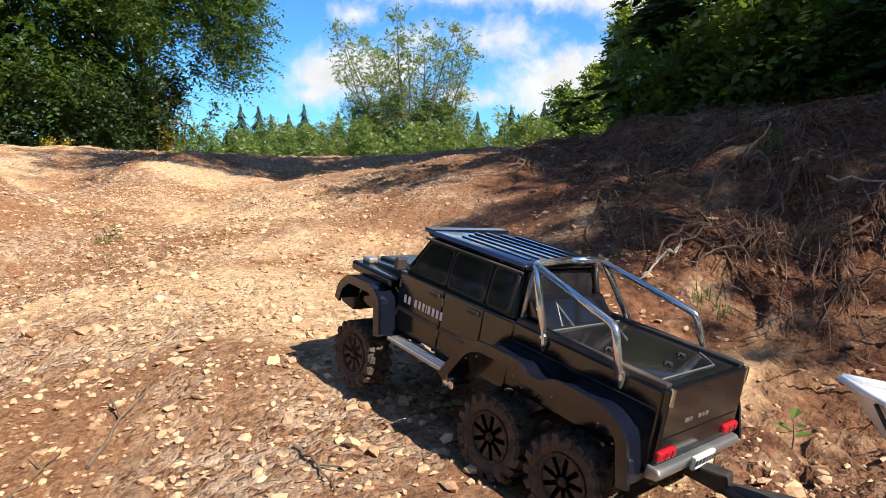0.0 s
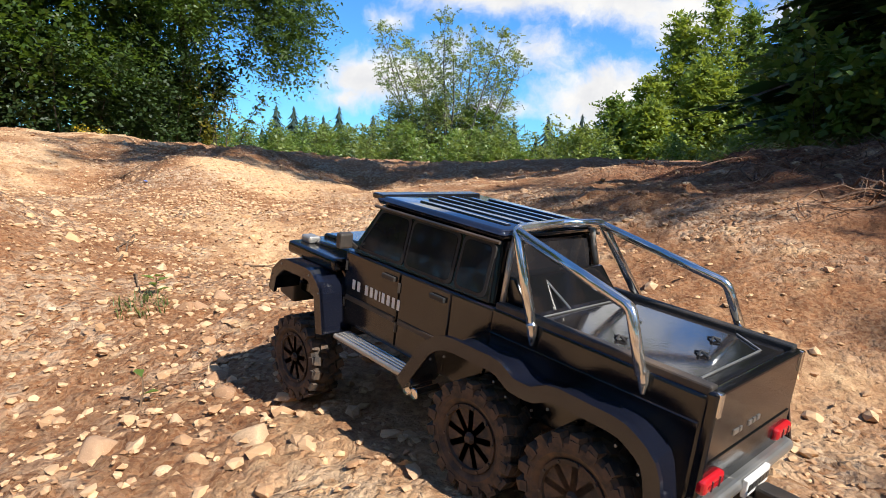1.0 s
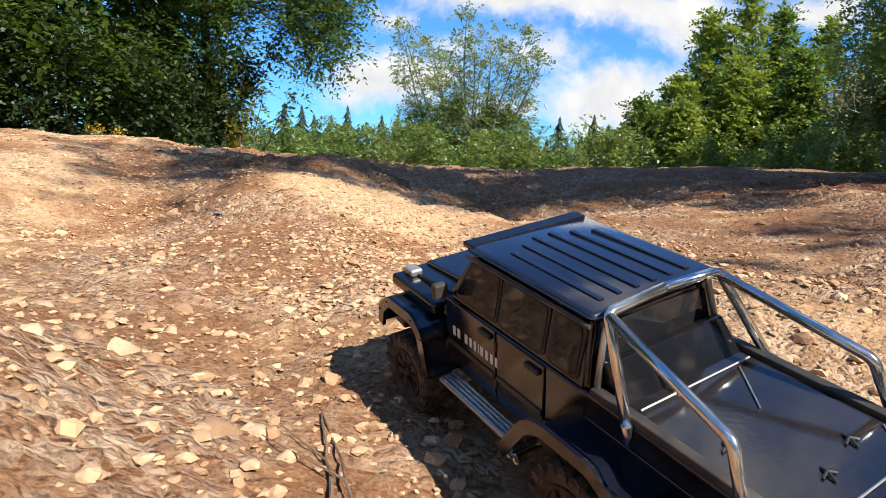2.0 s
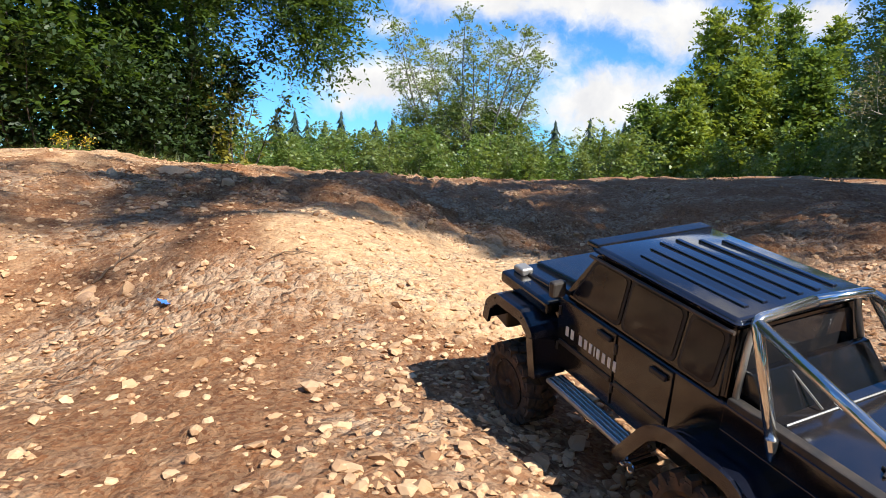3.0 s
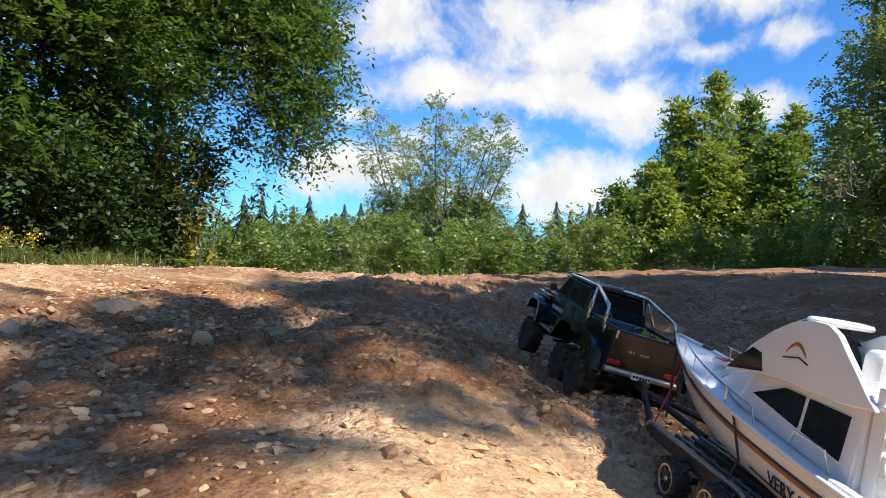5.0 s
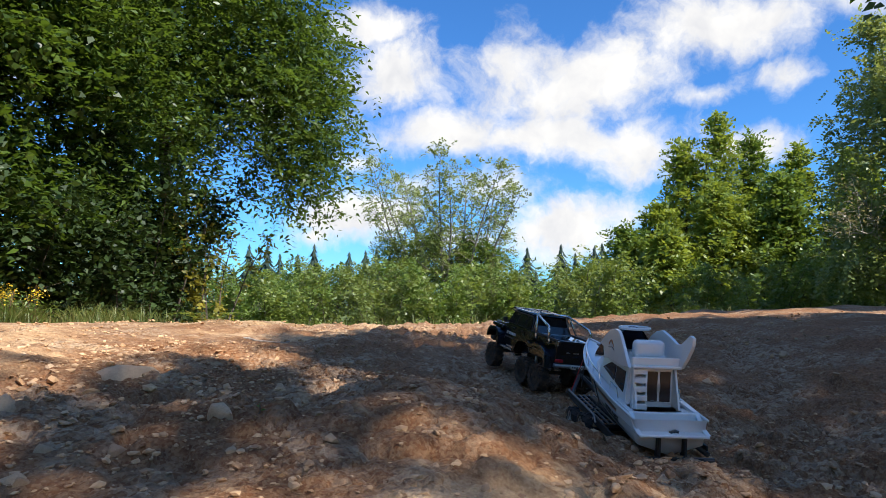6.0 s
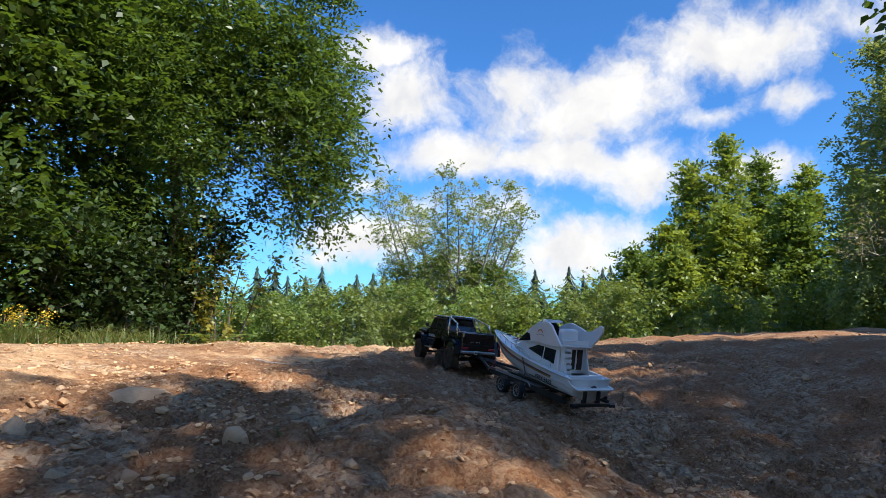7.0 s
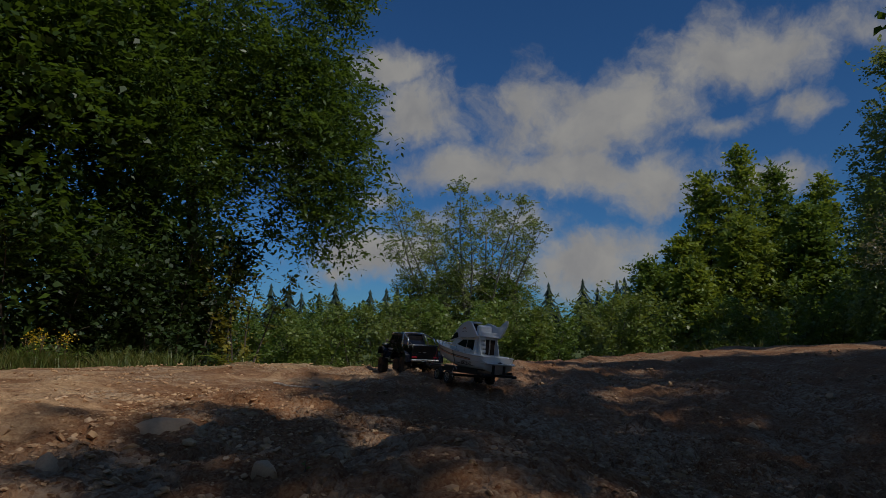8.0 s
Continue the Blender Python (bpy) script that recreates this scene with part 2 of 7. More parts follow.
LEAF_RIGHT = leaf_material("leaf_alder", (0.085, 0.135, 0.022), (0.30, 0.345, 0.055))
LEAF_AUTUMN = leaf_material("leaf_autumn", (0.13, 0.13, 0.02), (0.34, 0.28, 0.04))
NEEDLE = leaf_material("needle", (0.030, 0.068, 0.022), (0.080, 0.140, 0.040), gloss=0.6, through_light=0.2)
NEEDLE_FAR = leaf_material("needle_far", (0.016, 0.034, 0.022), (0.032, 0.058, 0.034), gloss=0.7, through_light=0.1)
GRASS = leaf_material("grass_blade", (0.06, 0.10, 0.02), (0.19, 0.20, 0.06), extra=(0.36, 0.29, 0.13))
BARK = bark_material("bark_brown", (0.045, 0.032, 0.024), (0.14, 0.11, 0.085))
BARK_GREY = bark_material("bark_grey", (0.10, 0.085, 0.07), (0.26, 0.24, 0.21))
BARK_PALE = bark_material("bark_pale", (0.16, 0.14, 0.12), (0.42, 0.39, 0.35))
ROOT = bark_material("dead_wood", (0.07, 0.034, 0.020), (0.24, 0.14, 0.085), 30)
BLEACHED = bark_material("bleached_wood", (0.26, 0.20, 0.15), (0.50, 0.42, 0.34), 40)
LEAF_DRY = leaf_material("leaf_dry", (0.16, 0.13, 0.07), (0.32, 0.27, 0.16))
TWIG = bark_material("twig", (0.10, 0.055, 0.03), (0.22, 0.14, 0.08), 40)

# ---- helpers for meshes ----
rng = np.random.default_rng(7)


def part(name, bm, material, parent=None, label="", smooth=False):
    """Links a bmesh as one mesh object under a thing or a part."""
    me = bpy.data.meshes.new(name)
    bm.normal_update()
    bm.to_mesh(me)
    bm.free()
    if smooth:
        me.polygons.foreach_set("use_smooth", np.ones(len(me.polygons), bool))
    me.materials.append(material)
    ob = new(name, me)
    ob.parent = parent
    if label:
        tagged(ob, label)
    return ob


def mesh_part(name, verts, faces, material, parent=None, label="", smooth=False):
    me = bpy.data.meshes.new(name)
    me.from_pydata(verts, [], faces)
    if smooth:
        me.polygons.foreach_set("use_smooth", np.ones(len(me.polygons), bool))
    me.materials.append(material)
    ob = new(name, me)
    ob.parent = parent
    if label:
        tagged(ob, label)
    return ob


def quads_mesh(name, verts, n_side, material, parent=None, label=""):
    """A mesh of loose polygons of n_side corners each, from an array of corners."""
    verts = np.ascontiguousarray(verts, dtype=np.float32).reshape(-1, 3)
    n = len(verts) // n_side
    me = bpy.data.meshes.new(name)
    me.vertices.add(len(verts))
    me.vertices.foreach_set("co", verts.ravel())
    me.loops.add(len(verts))
    me.loops.foreach_set("vertex_index", np.arange(len(verts), dtype=np.int32))
    me.polygons.add(n)
    me.polygons.foreach_set("loop_start", np.arange(0, len(verts), n_side, dtype=np.int32))
    me.update(calc_edges=True)
    me.materials.append(material)
    ob = new(name, me)
    ob.parent = parent
    if label:
        tagged(ob, label)
    return ob


def thing(name, at, label, category, group="", kind=""):
    ob = new(name)
    ob.empty_display_size = 0.1
    ob.matrix_world = at if isinstance(at, Matrix) else Matrix.Translation(at)
    return tagged(ob, label, category, group, kind)


def lattice(ix, iy, seed):
    h = (ix.astype(np.int64) * 374761393 + iy.astype(np.int64) * 668265263 + seed * 2147483647) & 0xFFFFFFFF
    h = ((h ^ (h >> 13)) * 1274126177) & 0xFFFFFFFF
    return ((h ^ (h >> 16)) & 0xFFFF) / 65535.0


def vnoise(x, y, seed=0):
    """Smooth value noise in the plane, -1 to 1."""
    fx, fy = np.floor(x), np.floor(y)
    u, v = x - fx, y - fy
    u, v = u * u * u * (u * (u * 6 - 15) + 10), v * v * v * (v * (v * 6 - 15) + 10)
    ix, iy = fx.astype(np.int64), fy.astype(np.int64)
    a, b = lattice(ix, iy, seed), lattice(ix + 1, iy, seed)
    c, d = lattice(ix, iy + 1, seed), lattice(ix + 1, iy + 1, seed)
    return 2 * ((a * (1 - u) + b * u) * (1 - v) + (c * (1 - u) + d * u) * v) - 1


def facets(x, y, scale, seed, tilt=0.7):
    """Broken crust: each cell of a jittered net is a small tilted plane, and the joints between cells sink."""
    x, y = np.asarray(x, float) * scale, np.asarray(y, float) * scale
    fx, fy = np.floor(x).astype(np.int64), np.floor(y).astype(np.int64)
    near, second, height = np.full(x.shape, 9.0), np.full(x.shape, 9.0), np.zeros(x.shape)
    for dx in (-1, 0, 1):
        for dy in (-1, 0, 1):
            ix, iy = fx + dx, fy + dy
            px, py = x - ix - lattice(ix, iy, seed), y - iy - lattice(ix, iy, seed + 1)
            d = np.hypot(px, py)
            h = lattice(ix, iy, seed + 2) + tilt * ((lattice(ix, iy, seed + 3) - 0.5) * px + (lattice(ix, iy, seed + 4) - 0.5) * py) * 2
            closer = d < near
            second = np.where(closer, near, np.minimum(second, d))
            height = np.where(closer, h, height)
            near = np.where(closer, d, near)
    return height - 0.5 - 0.55 * np.clip(1 - (second - near) / 0.22, 0, 1)


# ---- the lie of the land ----
# mounds and hollows: x, y, spread, height
BUMPS = ((5.5, -1.5, 2.0, 0.707), (1.0, 2.5, 0.8, -0.156), (-2.5, -0.5, 1.3, 0.419), (-2.0, -4.0, 1.3, 0.408),
         (5.0, -4.0, 0.8, 0.272), (1.0, 0.0, 0.3, -0.086), (0.0, 1.5, 0.3, 0.151), (3.5, -3.5, 0.45, -0.322), (1.0, -1.5, 0.3, -0.071),
         (1.0, 1.0, 0.3, -0.082), (5.0, 7.5, 2.0, 0.159), (2.5, -1.0, 0.45, 0.029), (0.0, -2.0, 0.45, 0.429), (-1.5, 2.0, 0.8, 0.117),
         (0.0, 0.5, 0.3, 0.087), (4.5, -5.0, 0.3, 0.156), (1.0, 5.0, 0.8, -0.100), (-0.5, 0.0, 0.3, -0.170), (3.5, -1.5, 0.3, -0.166),
         (2.5, -3.0, 0.3, -0.047), (1.0, -2.5, 0.3, -0.095), (5.0, -0.5, 0.3, -0.138), (2.5, -2.5, 0.3, -0.093),
         (-3.0, 3.0, 1.3, 0.071), (5.0, 3.0, 0.3, 0.058), (1.5, -4.5, 0.45, -0.092))


def land(x, y):
    """Height of the ground without its clods."""
    x, y = np.asarray(x, float), np.asarray(y, float)
    s = np.clip((y + 5) / 10, 0, 1)
    z = -0.9 + 0.75 * (s * s * (3 - 2 * s))
    for cx, cy, r, a in BUMPS:
        z = z + a * np.exp(-((x - cx) ** 2 + (y - cy) ** 2) / (2 * r * r))
    # the plateau falls away behind its crest, less so on the east ridge
    back = np.clip((y - 6.2 - 2.2 * np.clip(x / 3, -0.3, 1.6)) / 9, 0, 1)
    z = z - 0.75 * back * back * (3 - 2 * back)
    out = np.clip((np.hypot(x, y) - 60) / 300, 0, 1)
    return z - 0.5 * out


def bank_share(x, y):
    """How far a place belongs to the wooded cut bank on the east side."""
    return np.clip((x - 2.55 - 0.35 * np.maximum(0.0, -1.5 - y) + 0.12 * np.clip(y + 2.7, 0, 3)) / 0.7, 0, 1) * np.clip((2.6 - y) / 2, 0, 1)


def clods(x, y):
    x, y = np.asarray(x, float), np.asarray(y, float)
    rough = np.clip(0.55 + 0.9 * vnoise(x * 0.9, y * 0.9, 5), 0.18, 1.0)
    z = 0.026 * vnoise(x * 2.3, y * 2.3, 1) + 0.018 * vnoise(x * 5.7, y * 5.7, 2) * rough
    u, v = x + 0.03 * vnoise(x * 9, y * 9, 14), y + 0.03 * vnoise(x * 9, y * 9, 15)
    z = z + 0.016 * (np.abs(vnoise(u * 11, v * 11, 3)) - 0.25) * rough
    u, v = x + 0.012 * vnoise(x * 24, y * 24, 16), y + 0.012 * vnoise(x * 24, y * 24, 17)
    patch = np.clip(0.4 + 1.4 * vnoise(x * 2.6, y * 2.6, 18), 0.05, 1.0)
    z = z + 0.022 * facets(u, v, 13.0, 40) * rough * patch + 0.011 * facets(u, v, 29.0, 50) * (0.25 + 0.75 * rough * patch) + 0.0042 * facets(u, v, 62.0, 60)
    crest = np.clip((y - 0.7) / 0.6, 0, 1) * np.clip((x + 1.4) / 0.8, 0.3, 1)
    z = z + crest * (0.024 * facets(u, v, 7.0, 80, 1.0) + 0.014 * facets(u * 0.6, v, 17.0, 90) + 0.02 * (np.abs(vnoise(x * 2.4 + y, y * 6.0, 24)) - 0.3))
    ruts = 0.012 * vnoise(x * 3.0 + y * 0.8, y * 1.1 - x * 0.4, 9)
    bank = bank_share(x, y)
    z = z + bank * (0.10 * (np.abs(vnoise(x * 2.1, y * 2.1, 23)) - 0.3) + 0.05 * facets(u, v, 4.2, 70, 1.2))
    return z + ruts


def ground_z(x, y):
    return land(x, y) + clods(np.asarray(x, float), np.asarray(y, float))


def axis(lo, hi, step, reach):
    mid = list(np.arange(lo, hi + step / 2, step))
    out, s, v = [], step, hi
    while v < reach:
        s *= 1.125
        v += s
        out.append(v)
    left, s, v = [], step, lo
    while v > -reach:
        s *= 1.125
        v -= s
        left.append(v)
    return np.array(left[::-1] + mid + out)


# damp earth and painted shade (above 0), dry earth and painted sunlight (below 0): x, y, spread, amount
DAMP_SHADE = ((-0.40, 1.25, 0.35, 0.8), (-0.9, 2.7, 0.5, 0.5), (0.65, -2.0, 0.40, 0.6), (1.30, -2.18, 0.22, 0.8), (-0.50, 0.80, 0.22, 0.7), (-0.12, 0.25, 0.14, 0.6), (0.35, 0.10, 0.16, 0.4), (0.75, 1.9, 0.4, 0.5), (3.0, -1.6, 0.8, 0.7),
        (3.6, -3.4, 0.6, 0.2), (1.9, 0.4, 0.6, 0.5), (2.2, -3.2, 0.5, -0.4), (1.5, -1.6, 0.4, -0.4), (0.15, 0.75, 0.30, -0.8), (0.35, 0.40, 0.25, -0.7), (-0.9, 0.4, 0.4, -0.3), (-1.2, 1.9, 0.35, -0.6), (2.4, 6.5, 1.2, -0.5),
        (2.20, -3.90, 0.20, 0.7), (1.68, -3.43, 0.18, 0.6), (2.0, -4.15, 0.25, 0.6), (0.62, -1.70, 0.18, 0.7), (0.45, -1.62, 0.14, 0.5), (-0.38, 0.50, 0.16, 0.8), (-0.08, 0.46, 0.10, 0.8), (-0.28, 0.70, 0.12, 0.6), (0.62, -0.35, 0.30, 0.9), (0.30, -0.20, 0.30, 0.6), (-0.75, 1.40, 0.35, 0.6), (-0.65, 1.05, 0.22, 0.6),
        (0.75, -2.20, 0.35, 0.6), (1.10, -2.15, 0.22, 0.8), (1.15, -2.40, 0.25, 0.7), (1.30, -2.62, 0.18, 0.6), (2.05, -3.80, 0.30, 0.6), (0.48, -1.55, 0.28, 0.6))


def build_ground():
    # the fine part of the net follows the way up the slope
    xs, ys = axis(-1.40, 1.65, 0.0122, 2500), axis(-4.5, 2.5, 0.0122, 2500)
    X, Y = np.meshgrid(xs, ys)
    X = X + np.interp(Y, (-4.6, -3.4, -2.0, 0.0, 2.0, 4.0), (2.75, 2.2, 1.35, 0.45, 0.2, 0.2))
    fade = np.clip(1 - (np.hypot(X - 1, Y) - 12) / 20, 0.0, 1)
    Z = land(X, Y) + clods(X, Y) * fade
    nx, ny = len(xs), len(ys)
    verts = np.stack([X, Y, Z], -1).reshape(-1, 3).astype(np.float32)
    i = (np.arange(ny - 1)[:, None] * nx + np.arange(nx - 1)[None]).ravel()
    faces = np.stack([i, i + 1, i + nx + 1, i + nx], 1).astype(np.int32)
    me = bpy.data.meshes.new("ground")
    me.vertices.add(len(verts))
    me.vertices.foreach_set("co", verts.ravel())
    me.loops.add(faces.size)
    me.loops.foreach_set("vertex_index", faces.ravel())
    me.polygons.add(len(faces))
    me.polygons.foreach_set("loop_start", np.arange(0, faces.size, 4, dtype=np.int32))
    me.update(calc_edges=True)
    me.polygons.foreach_set("use_smooth", np.ones(len(faces), bool))
    x, y = X.ravel(), Y.ravel()
    humus = np.clip((x - 2.35 + 0.12 * np.clip(y + 2.7, 0, 3)) / 0.8 + 0.5 * vnoise(x * 1.3, y * 1.3, 21), 0, 1) * np.clip((4.5 - y) / 3, 0, 1)
    meadow = np.clip((y - 8 - 3.5 * np.clip(x / 3, -0.5, 1.5)) / 5 + 0.4 * vnoise(x * 0.8, y * 0.8, 22), 0, 1)
    meadow = np.maximum(meadow, np.clip((np.hypot(x, y) - 14) / 6, 0, 1))
    # upper slope: moist earth plus tree shade painted into the colour
    damp_shade = 1.1 * np.clip((y - 1.0) / 0.9, 0, 1) * np.clip((x + 1.5 - 0.25 * (y - 2)) / 0.9, 0.1, 1)
    for cx, cy, r, a in DAMP_SHADE:
        damp_shade = damp_shade + a * np.exp(-((x - cx) ** 2 + (y - cy) ** 2) / (2 * r * r))
    for nm, v in (("humus", humus), ("meadow", meadow), ("damp_shade", np.clip(damp_shade, -0.6, 1.2))):
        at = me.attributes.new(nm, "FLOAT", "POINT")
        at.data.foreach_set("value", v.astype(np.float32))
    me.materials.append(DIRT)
    return tagged(new("ground", me), "dry tan earth slope with clods, brown patches part moist earth, part painted shade", "ground", kind="structure")


build_ground()


# ---- plants ----
def leaf_quads(centres, size, up=0.35, narrow=0.5, droop=0.0, run=None):
    """Pointed leaves at the given centres, turned at random or along run, with a bent midrib."""
    n = len(centres)
    d = rng.normal(size=(n, 3))
    d[:, 2] = d[:, 2] * 0.6 - droop
    if run is not None:
        d = run + 0.35 * d
    d /= np.linalg.norm(d, axis=1, keepdims=True)
    nor = rng.normal(size=(n, 3)) + np.array([0, 0, up * 3])
    side = np.cross(d, nor)
    side /= np.linalg.norm(side, axis=1, keepdims=True) + 1e-9
    nrm = np.cross(side, d)
    s = size * rng.uniform(0.6, 1.3, n)[:, None]
    tip = centres + d * s
    base = centres - d * s * 0.5
    mid = centres + nrm * s * 0.10
    return np.stack([base, mid + side * s * narrow, tip, mid - side * s * narrow], 1)


def spray_quads(starts, axis_xy, size, narrow=0.5, droop=0.3, count=8):
    """Sprays of leaves set left and right along short hanging twigs."""
    m = len(starts)
    out = starts - axis_xy
    out[:, 2] *= 0.35
    out /= np.linalg.norm(out, axis=1, keepdims=True) + 1e-6
    way = out * 0.7 + rng.normal(size=(m, 3)) * 0.55
    way[:, 2] -= droop
    way /= np.linalg.norm(way, axis=1, keepdims=True)
    side = np.cross(way, np.array([0, 0, 1.0]) + rng.normal(size=(m, 3)) * 0.4)
    side /= np.linalg.norm(side, axis=1, keepdims=True) + 1e-6
    cen, run = [], []
    for j in range(count):
        s = 1.0 if j % 2 else -1.0
        cen.append(starts + way * size * (0.62 * j) + side * s * size * 0.55 - np.array([0, 0, 1.0]) * size * 0.03 * j * j)
        run.append(way * 0.7 + side * s)
    return leaf_quads(np.concatenate(cen), size, 0.6, narrow, 0.1, np.concatenate(run))


def tube(bm, pts, radii, seg=6, cap=True):
    """A tapered tube along points."""
    rings = []
    pts = [Vector(p) for p in pts]
    ref = Vector((0.31, 0.17, 0.93))
    for i, p in enumerate(pts):
        d = (pts[min(i + 1, len(pts) - 1)] - pts[max(i - 1, 0)]).normalized()
        if abs(d.dot(ref)) > 0.95:
            ref = Vector((0.9, 0.3, 0.1))
        a = d.cross(ref).normalized()
        b = d.cross(a)
        r = radii[i] if hasattr(radii, "__len__") else radii
        rings.append([bm.verts.new(p + (a * math.cos(2 * math.pi * k / seg) + b * math.sin(2 * math.pi * k / seg)) * r) for k in range(seg)])
    for r0, r1 in zip(rings, rings[1:]):
        for k in range(seg):
            bm.faces.new((r0[k], r0[(k + 1) % seg], r1[(k + 1) % seg], r1[k]))
    if cap:
        bm.faces.new(rings[0][::-1])
        bm.faces.new(rings[-1])
    return bm


def wander(p, d, length, n, bend, lift=0.0):
    """Points of a limb that starts at p along d and bends at random."""
    pts, d = [Vector(p)], Vector(d).normalized()
    for _ in range(n):
        d = (d + Vector(rng.normal(size=3)) * bend + Vector((0, 0, lift))).normalized()
        pts.append(pts[-1] + d * length / n)
    return pts


def limbs(bm, start, way, length, radius, depth, tips, spread=0.9, bend=0.13, lift=0.05, kids=4, thin=0.55):
    """A limb with side branches; gathers the places where leaves grow."""
    n = 6 if depth > 1 else 4
    pts = wander(start, way, length, n, bend, lift)
    tube(bm, pts, [radius * (1 - 0.75 * i / n) for i in range(n + 1)], 6 if depth > 1 else 4, cap=False)
    if depth <= 1:
        tips.extend(pts[1:])
    if depth == 0:
        return
    for k in range(kids):
        f = 0.25 + 0.75 * (k + rng.uniform(0, 1)) / kids
        i = min(int(f * n), n - 1)
        at = pts[i].lerp(pts[i + 1], f * n - i if f * n - i < 1 else 1.0)
        d = (pts[i + 1] - pts[i]).normalized()
        w = (d * 0.75 + Vector(rng.normal(size=3)) * spread * 0.6).normalized()
        limbs(bm, at, w, length * rng.uniform(0.42, 0.68) * (1.15 - 0.4 * f), radius * (1 - 0.75 * f) * thin + 0.003, depth - 1, tips, spread, bend, lift, kids, thin)


def broadleaf(name, x, y, height, crown, leaves, size, material, label, category="tree", bark=None, trunks=1, lean=(0, 0), reach=0.5,
              base_z=None, low=0.3, clump=0.35, narrow=0.5, group="", droop=0.1, extra=(), depth=2, kids=4, splay=(0.12, 0.35), taper=0.75, hub=130):
    """A tree of stems, limbs and leaves. crown: radii of the crown; extra: further ellipsoids of leaves (dx, dy, z, rx, ry, rz, share)."""
    z0 = float(land(x, y)) - 0.05 if base_z is None else base_z
    ob = thing(name, (x, y, z0), label, category, group)
    bm = bmesh.new()
    tips = []
    for k in range(trunks):
        a = 2 * math.pi * (k / trunks + rng.uniform(0, 0.3))
        out = 0.0 if trunks == 1 else rng.uniform(*splay)
        way = Vector((lean[0] + out * math.cos(a), lean[1] + out * math.sin(a), 1))
        up = 0.05 if trunks == 1 else 0.015
        r = height * (0.016 if trunks == 1 else 0.010)
        pts = wander((0.06 * trunks * math.cos(a), 0.06 * trunks * math.sin(a), 0), way, height * rng.uniform(0.8, 0.97), 9, 0.05, up)
        tube(bm, pts, [r * (1 - 0.9 * i / 9) + 0.004 for i in range(10)], 8, cap=False)
        for j in range(1, 10):
            if j / 9 < low:
                continue
            for _ in range(2 if trunks > 1 else 3):
                b = rng.uniform(0, 2 * math.pi)
                f = j / 9
                ln = reach * crown[0] * (1.15 - taper * f) * rng.uniform(0.7, 1.3)
                limbs(bm, pts[j], (math.cos(b), math.sin(b), 0.35 + 0.5 * f), ln, r * (1 - 0.85 * f) * 0.5 + 0.004, depth - 1, tips, 0.9, 0.14, 0.04, kids)
    part("trunk", bm, bark or BARK, ob, smooth=True)
    tips = np.array([tuple(t) for t in tips])
    n0 = int(leaves * (1 - sum(e[6] for e in extra)))
    odds = np.clip(1.06 - tips[:, 2] / height, 0.04, 1) ** 1.5 if taper > 0.9 else np.ones(len(tips))
    pick = tips[rng.choice(len(tips), n0, p=odds / odds.sum())]
    if taper > 0.9:
        f = rng.uniform(0, 1, n0) ** 1.6
        a, rr = rng.uniform(0, 2 * np.pi, n0), crown[0] * (1 - f) ** 0.8 * np.sqrt(rng.uniform(0.1, 1, n0)) * (0.8 + 0.25 * vnoise(f * 9, rng.uniform(0, 1, n0), int(x * 7)))
        cone = np.stack([rr * np.cos(a), rr * np.sin(a), f * height * 1.02], -1)
        pick = np.where(rng.uniform(size=(n0, 1)) < 0.70, cone, pick)
    cen = [pick + rng.normal(size=(n0, 3)) * clump * np.array([1, 1, 0.7])]
    for dx, dy, cz, rx, ry, rz, share in extra:
        n = int(leaves * share)
        m = max(8, n // hub)
        d = rng.normal(size=(m, 3))
        d = d / np.linalg.norm(d, axis=1, keepdims=True) * rng.uniform(0.45, 1.0, (m, 1)) ** 0.5
        hubs = d * np.array([rx, ry, rz]) + np.array([dx, dy, cz])
        cen.append(hubs[rng.integers(0, m, n)] + rng.normal(size=(n, 3)) * clump)
    cen = np.concatenate(cen)[::8]
    cen = cen[cen[:, 2] > 0.03]
    quads_mesh("crown", spray_quads(cen, np.array([lean[0], lean[1], height * 0.45]), size, narrow, droop + 0.15), 4, material, ob)
    return ob


def shrub(name, x, y, radius, height, leaves, size, material, label, group="", stems=7, narrow=0.5, z0=None, category="shrub", twigs=2):
    """Many thin stems from the ground with leaves along them."""
    base = float(land(x, y)) - 0.03 if z0 is None else z0
    ob = thing(name, (x, y, base), label, category, group)
    bm = bmesh.new()
    tips = []
    for k in range(stems):
        a, rr = rng.uniform(0, 2 * math.pi), radius * math.sqrt(rng.uniform(0, 1)) * 0.7
        p = (rr * math.cos(a), rr * math.sin(a), 0)
        h = height * rng.uniform(0.6, 1.0)
        pts = wander(p, (0.3 * math.cos(a), 0.3 * math.sin(a), 1), h, 6, 0.09, 0.03)
        tube(bm, pts, [0.012 * height * (1 - 0.85 * i / 6) / 2 + 0.002 for i in range(7)], 4, cap=False)
        for j in range(1, 7):
            for _ in range(twigs):
                b = rng.uniform(0, 2 * math.pi)
                limbs(bm, pts[j], (math.cos(b), math.sin(b), 0.5), radius * 0.55 * (1.1 - 0.1 * j), 0.004 * height / 2, 0, tips, kids=0)
    part("stem", bm, BARK, ob)
    tips = np.array([tuple(t) for t in tips])
    cen = tips[rng.integers(0, len(tips), leaves)] + rng.normal(size=(leaves, 3)) * radius * 0.13
    cen = cen[cen[:, 2] > 0.02]
    quads_mesh("foliage", spray_quads(cen[::6], np.array([0, 0, height * 0.3]), size, narrow, 0.1, 6), 4, material, ob)
    return ob


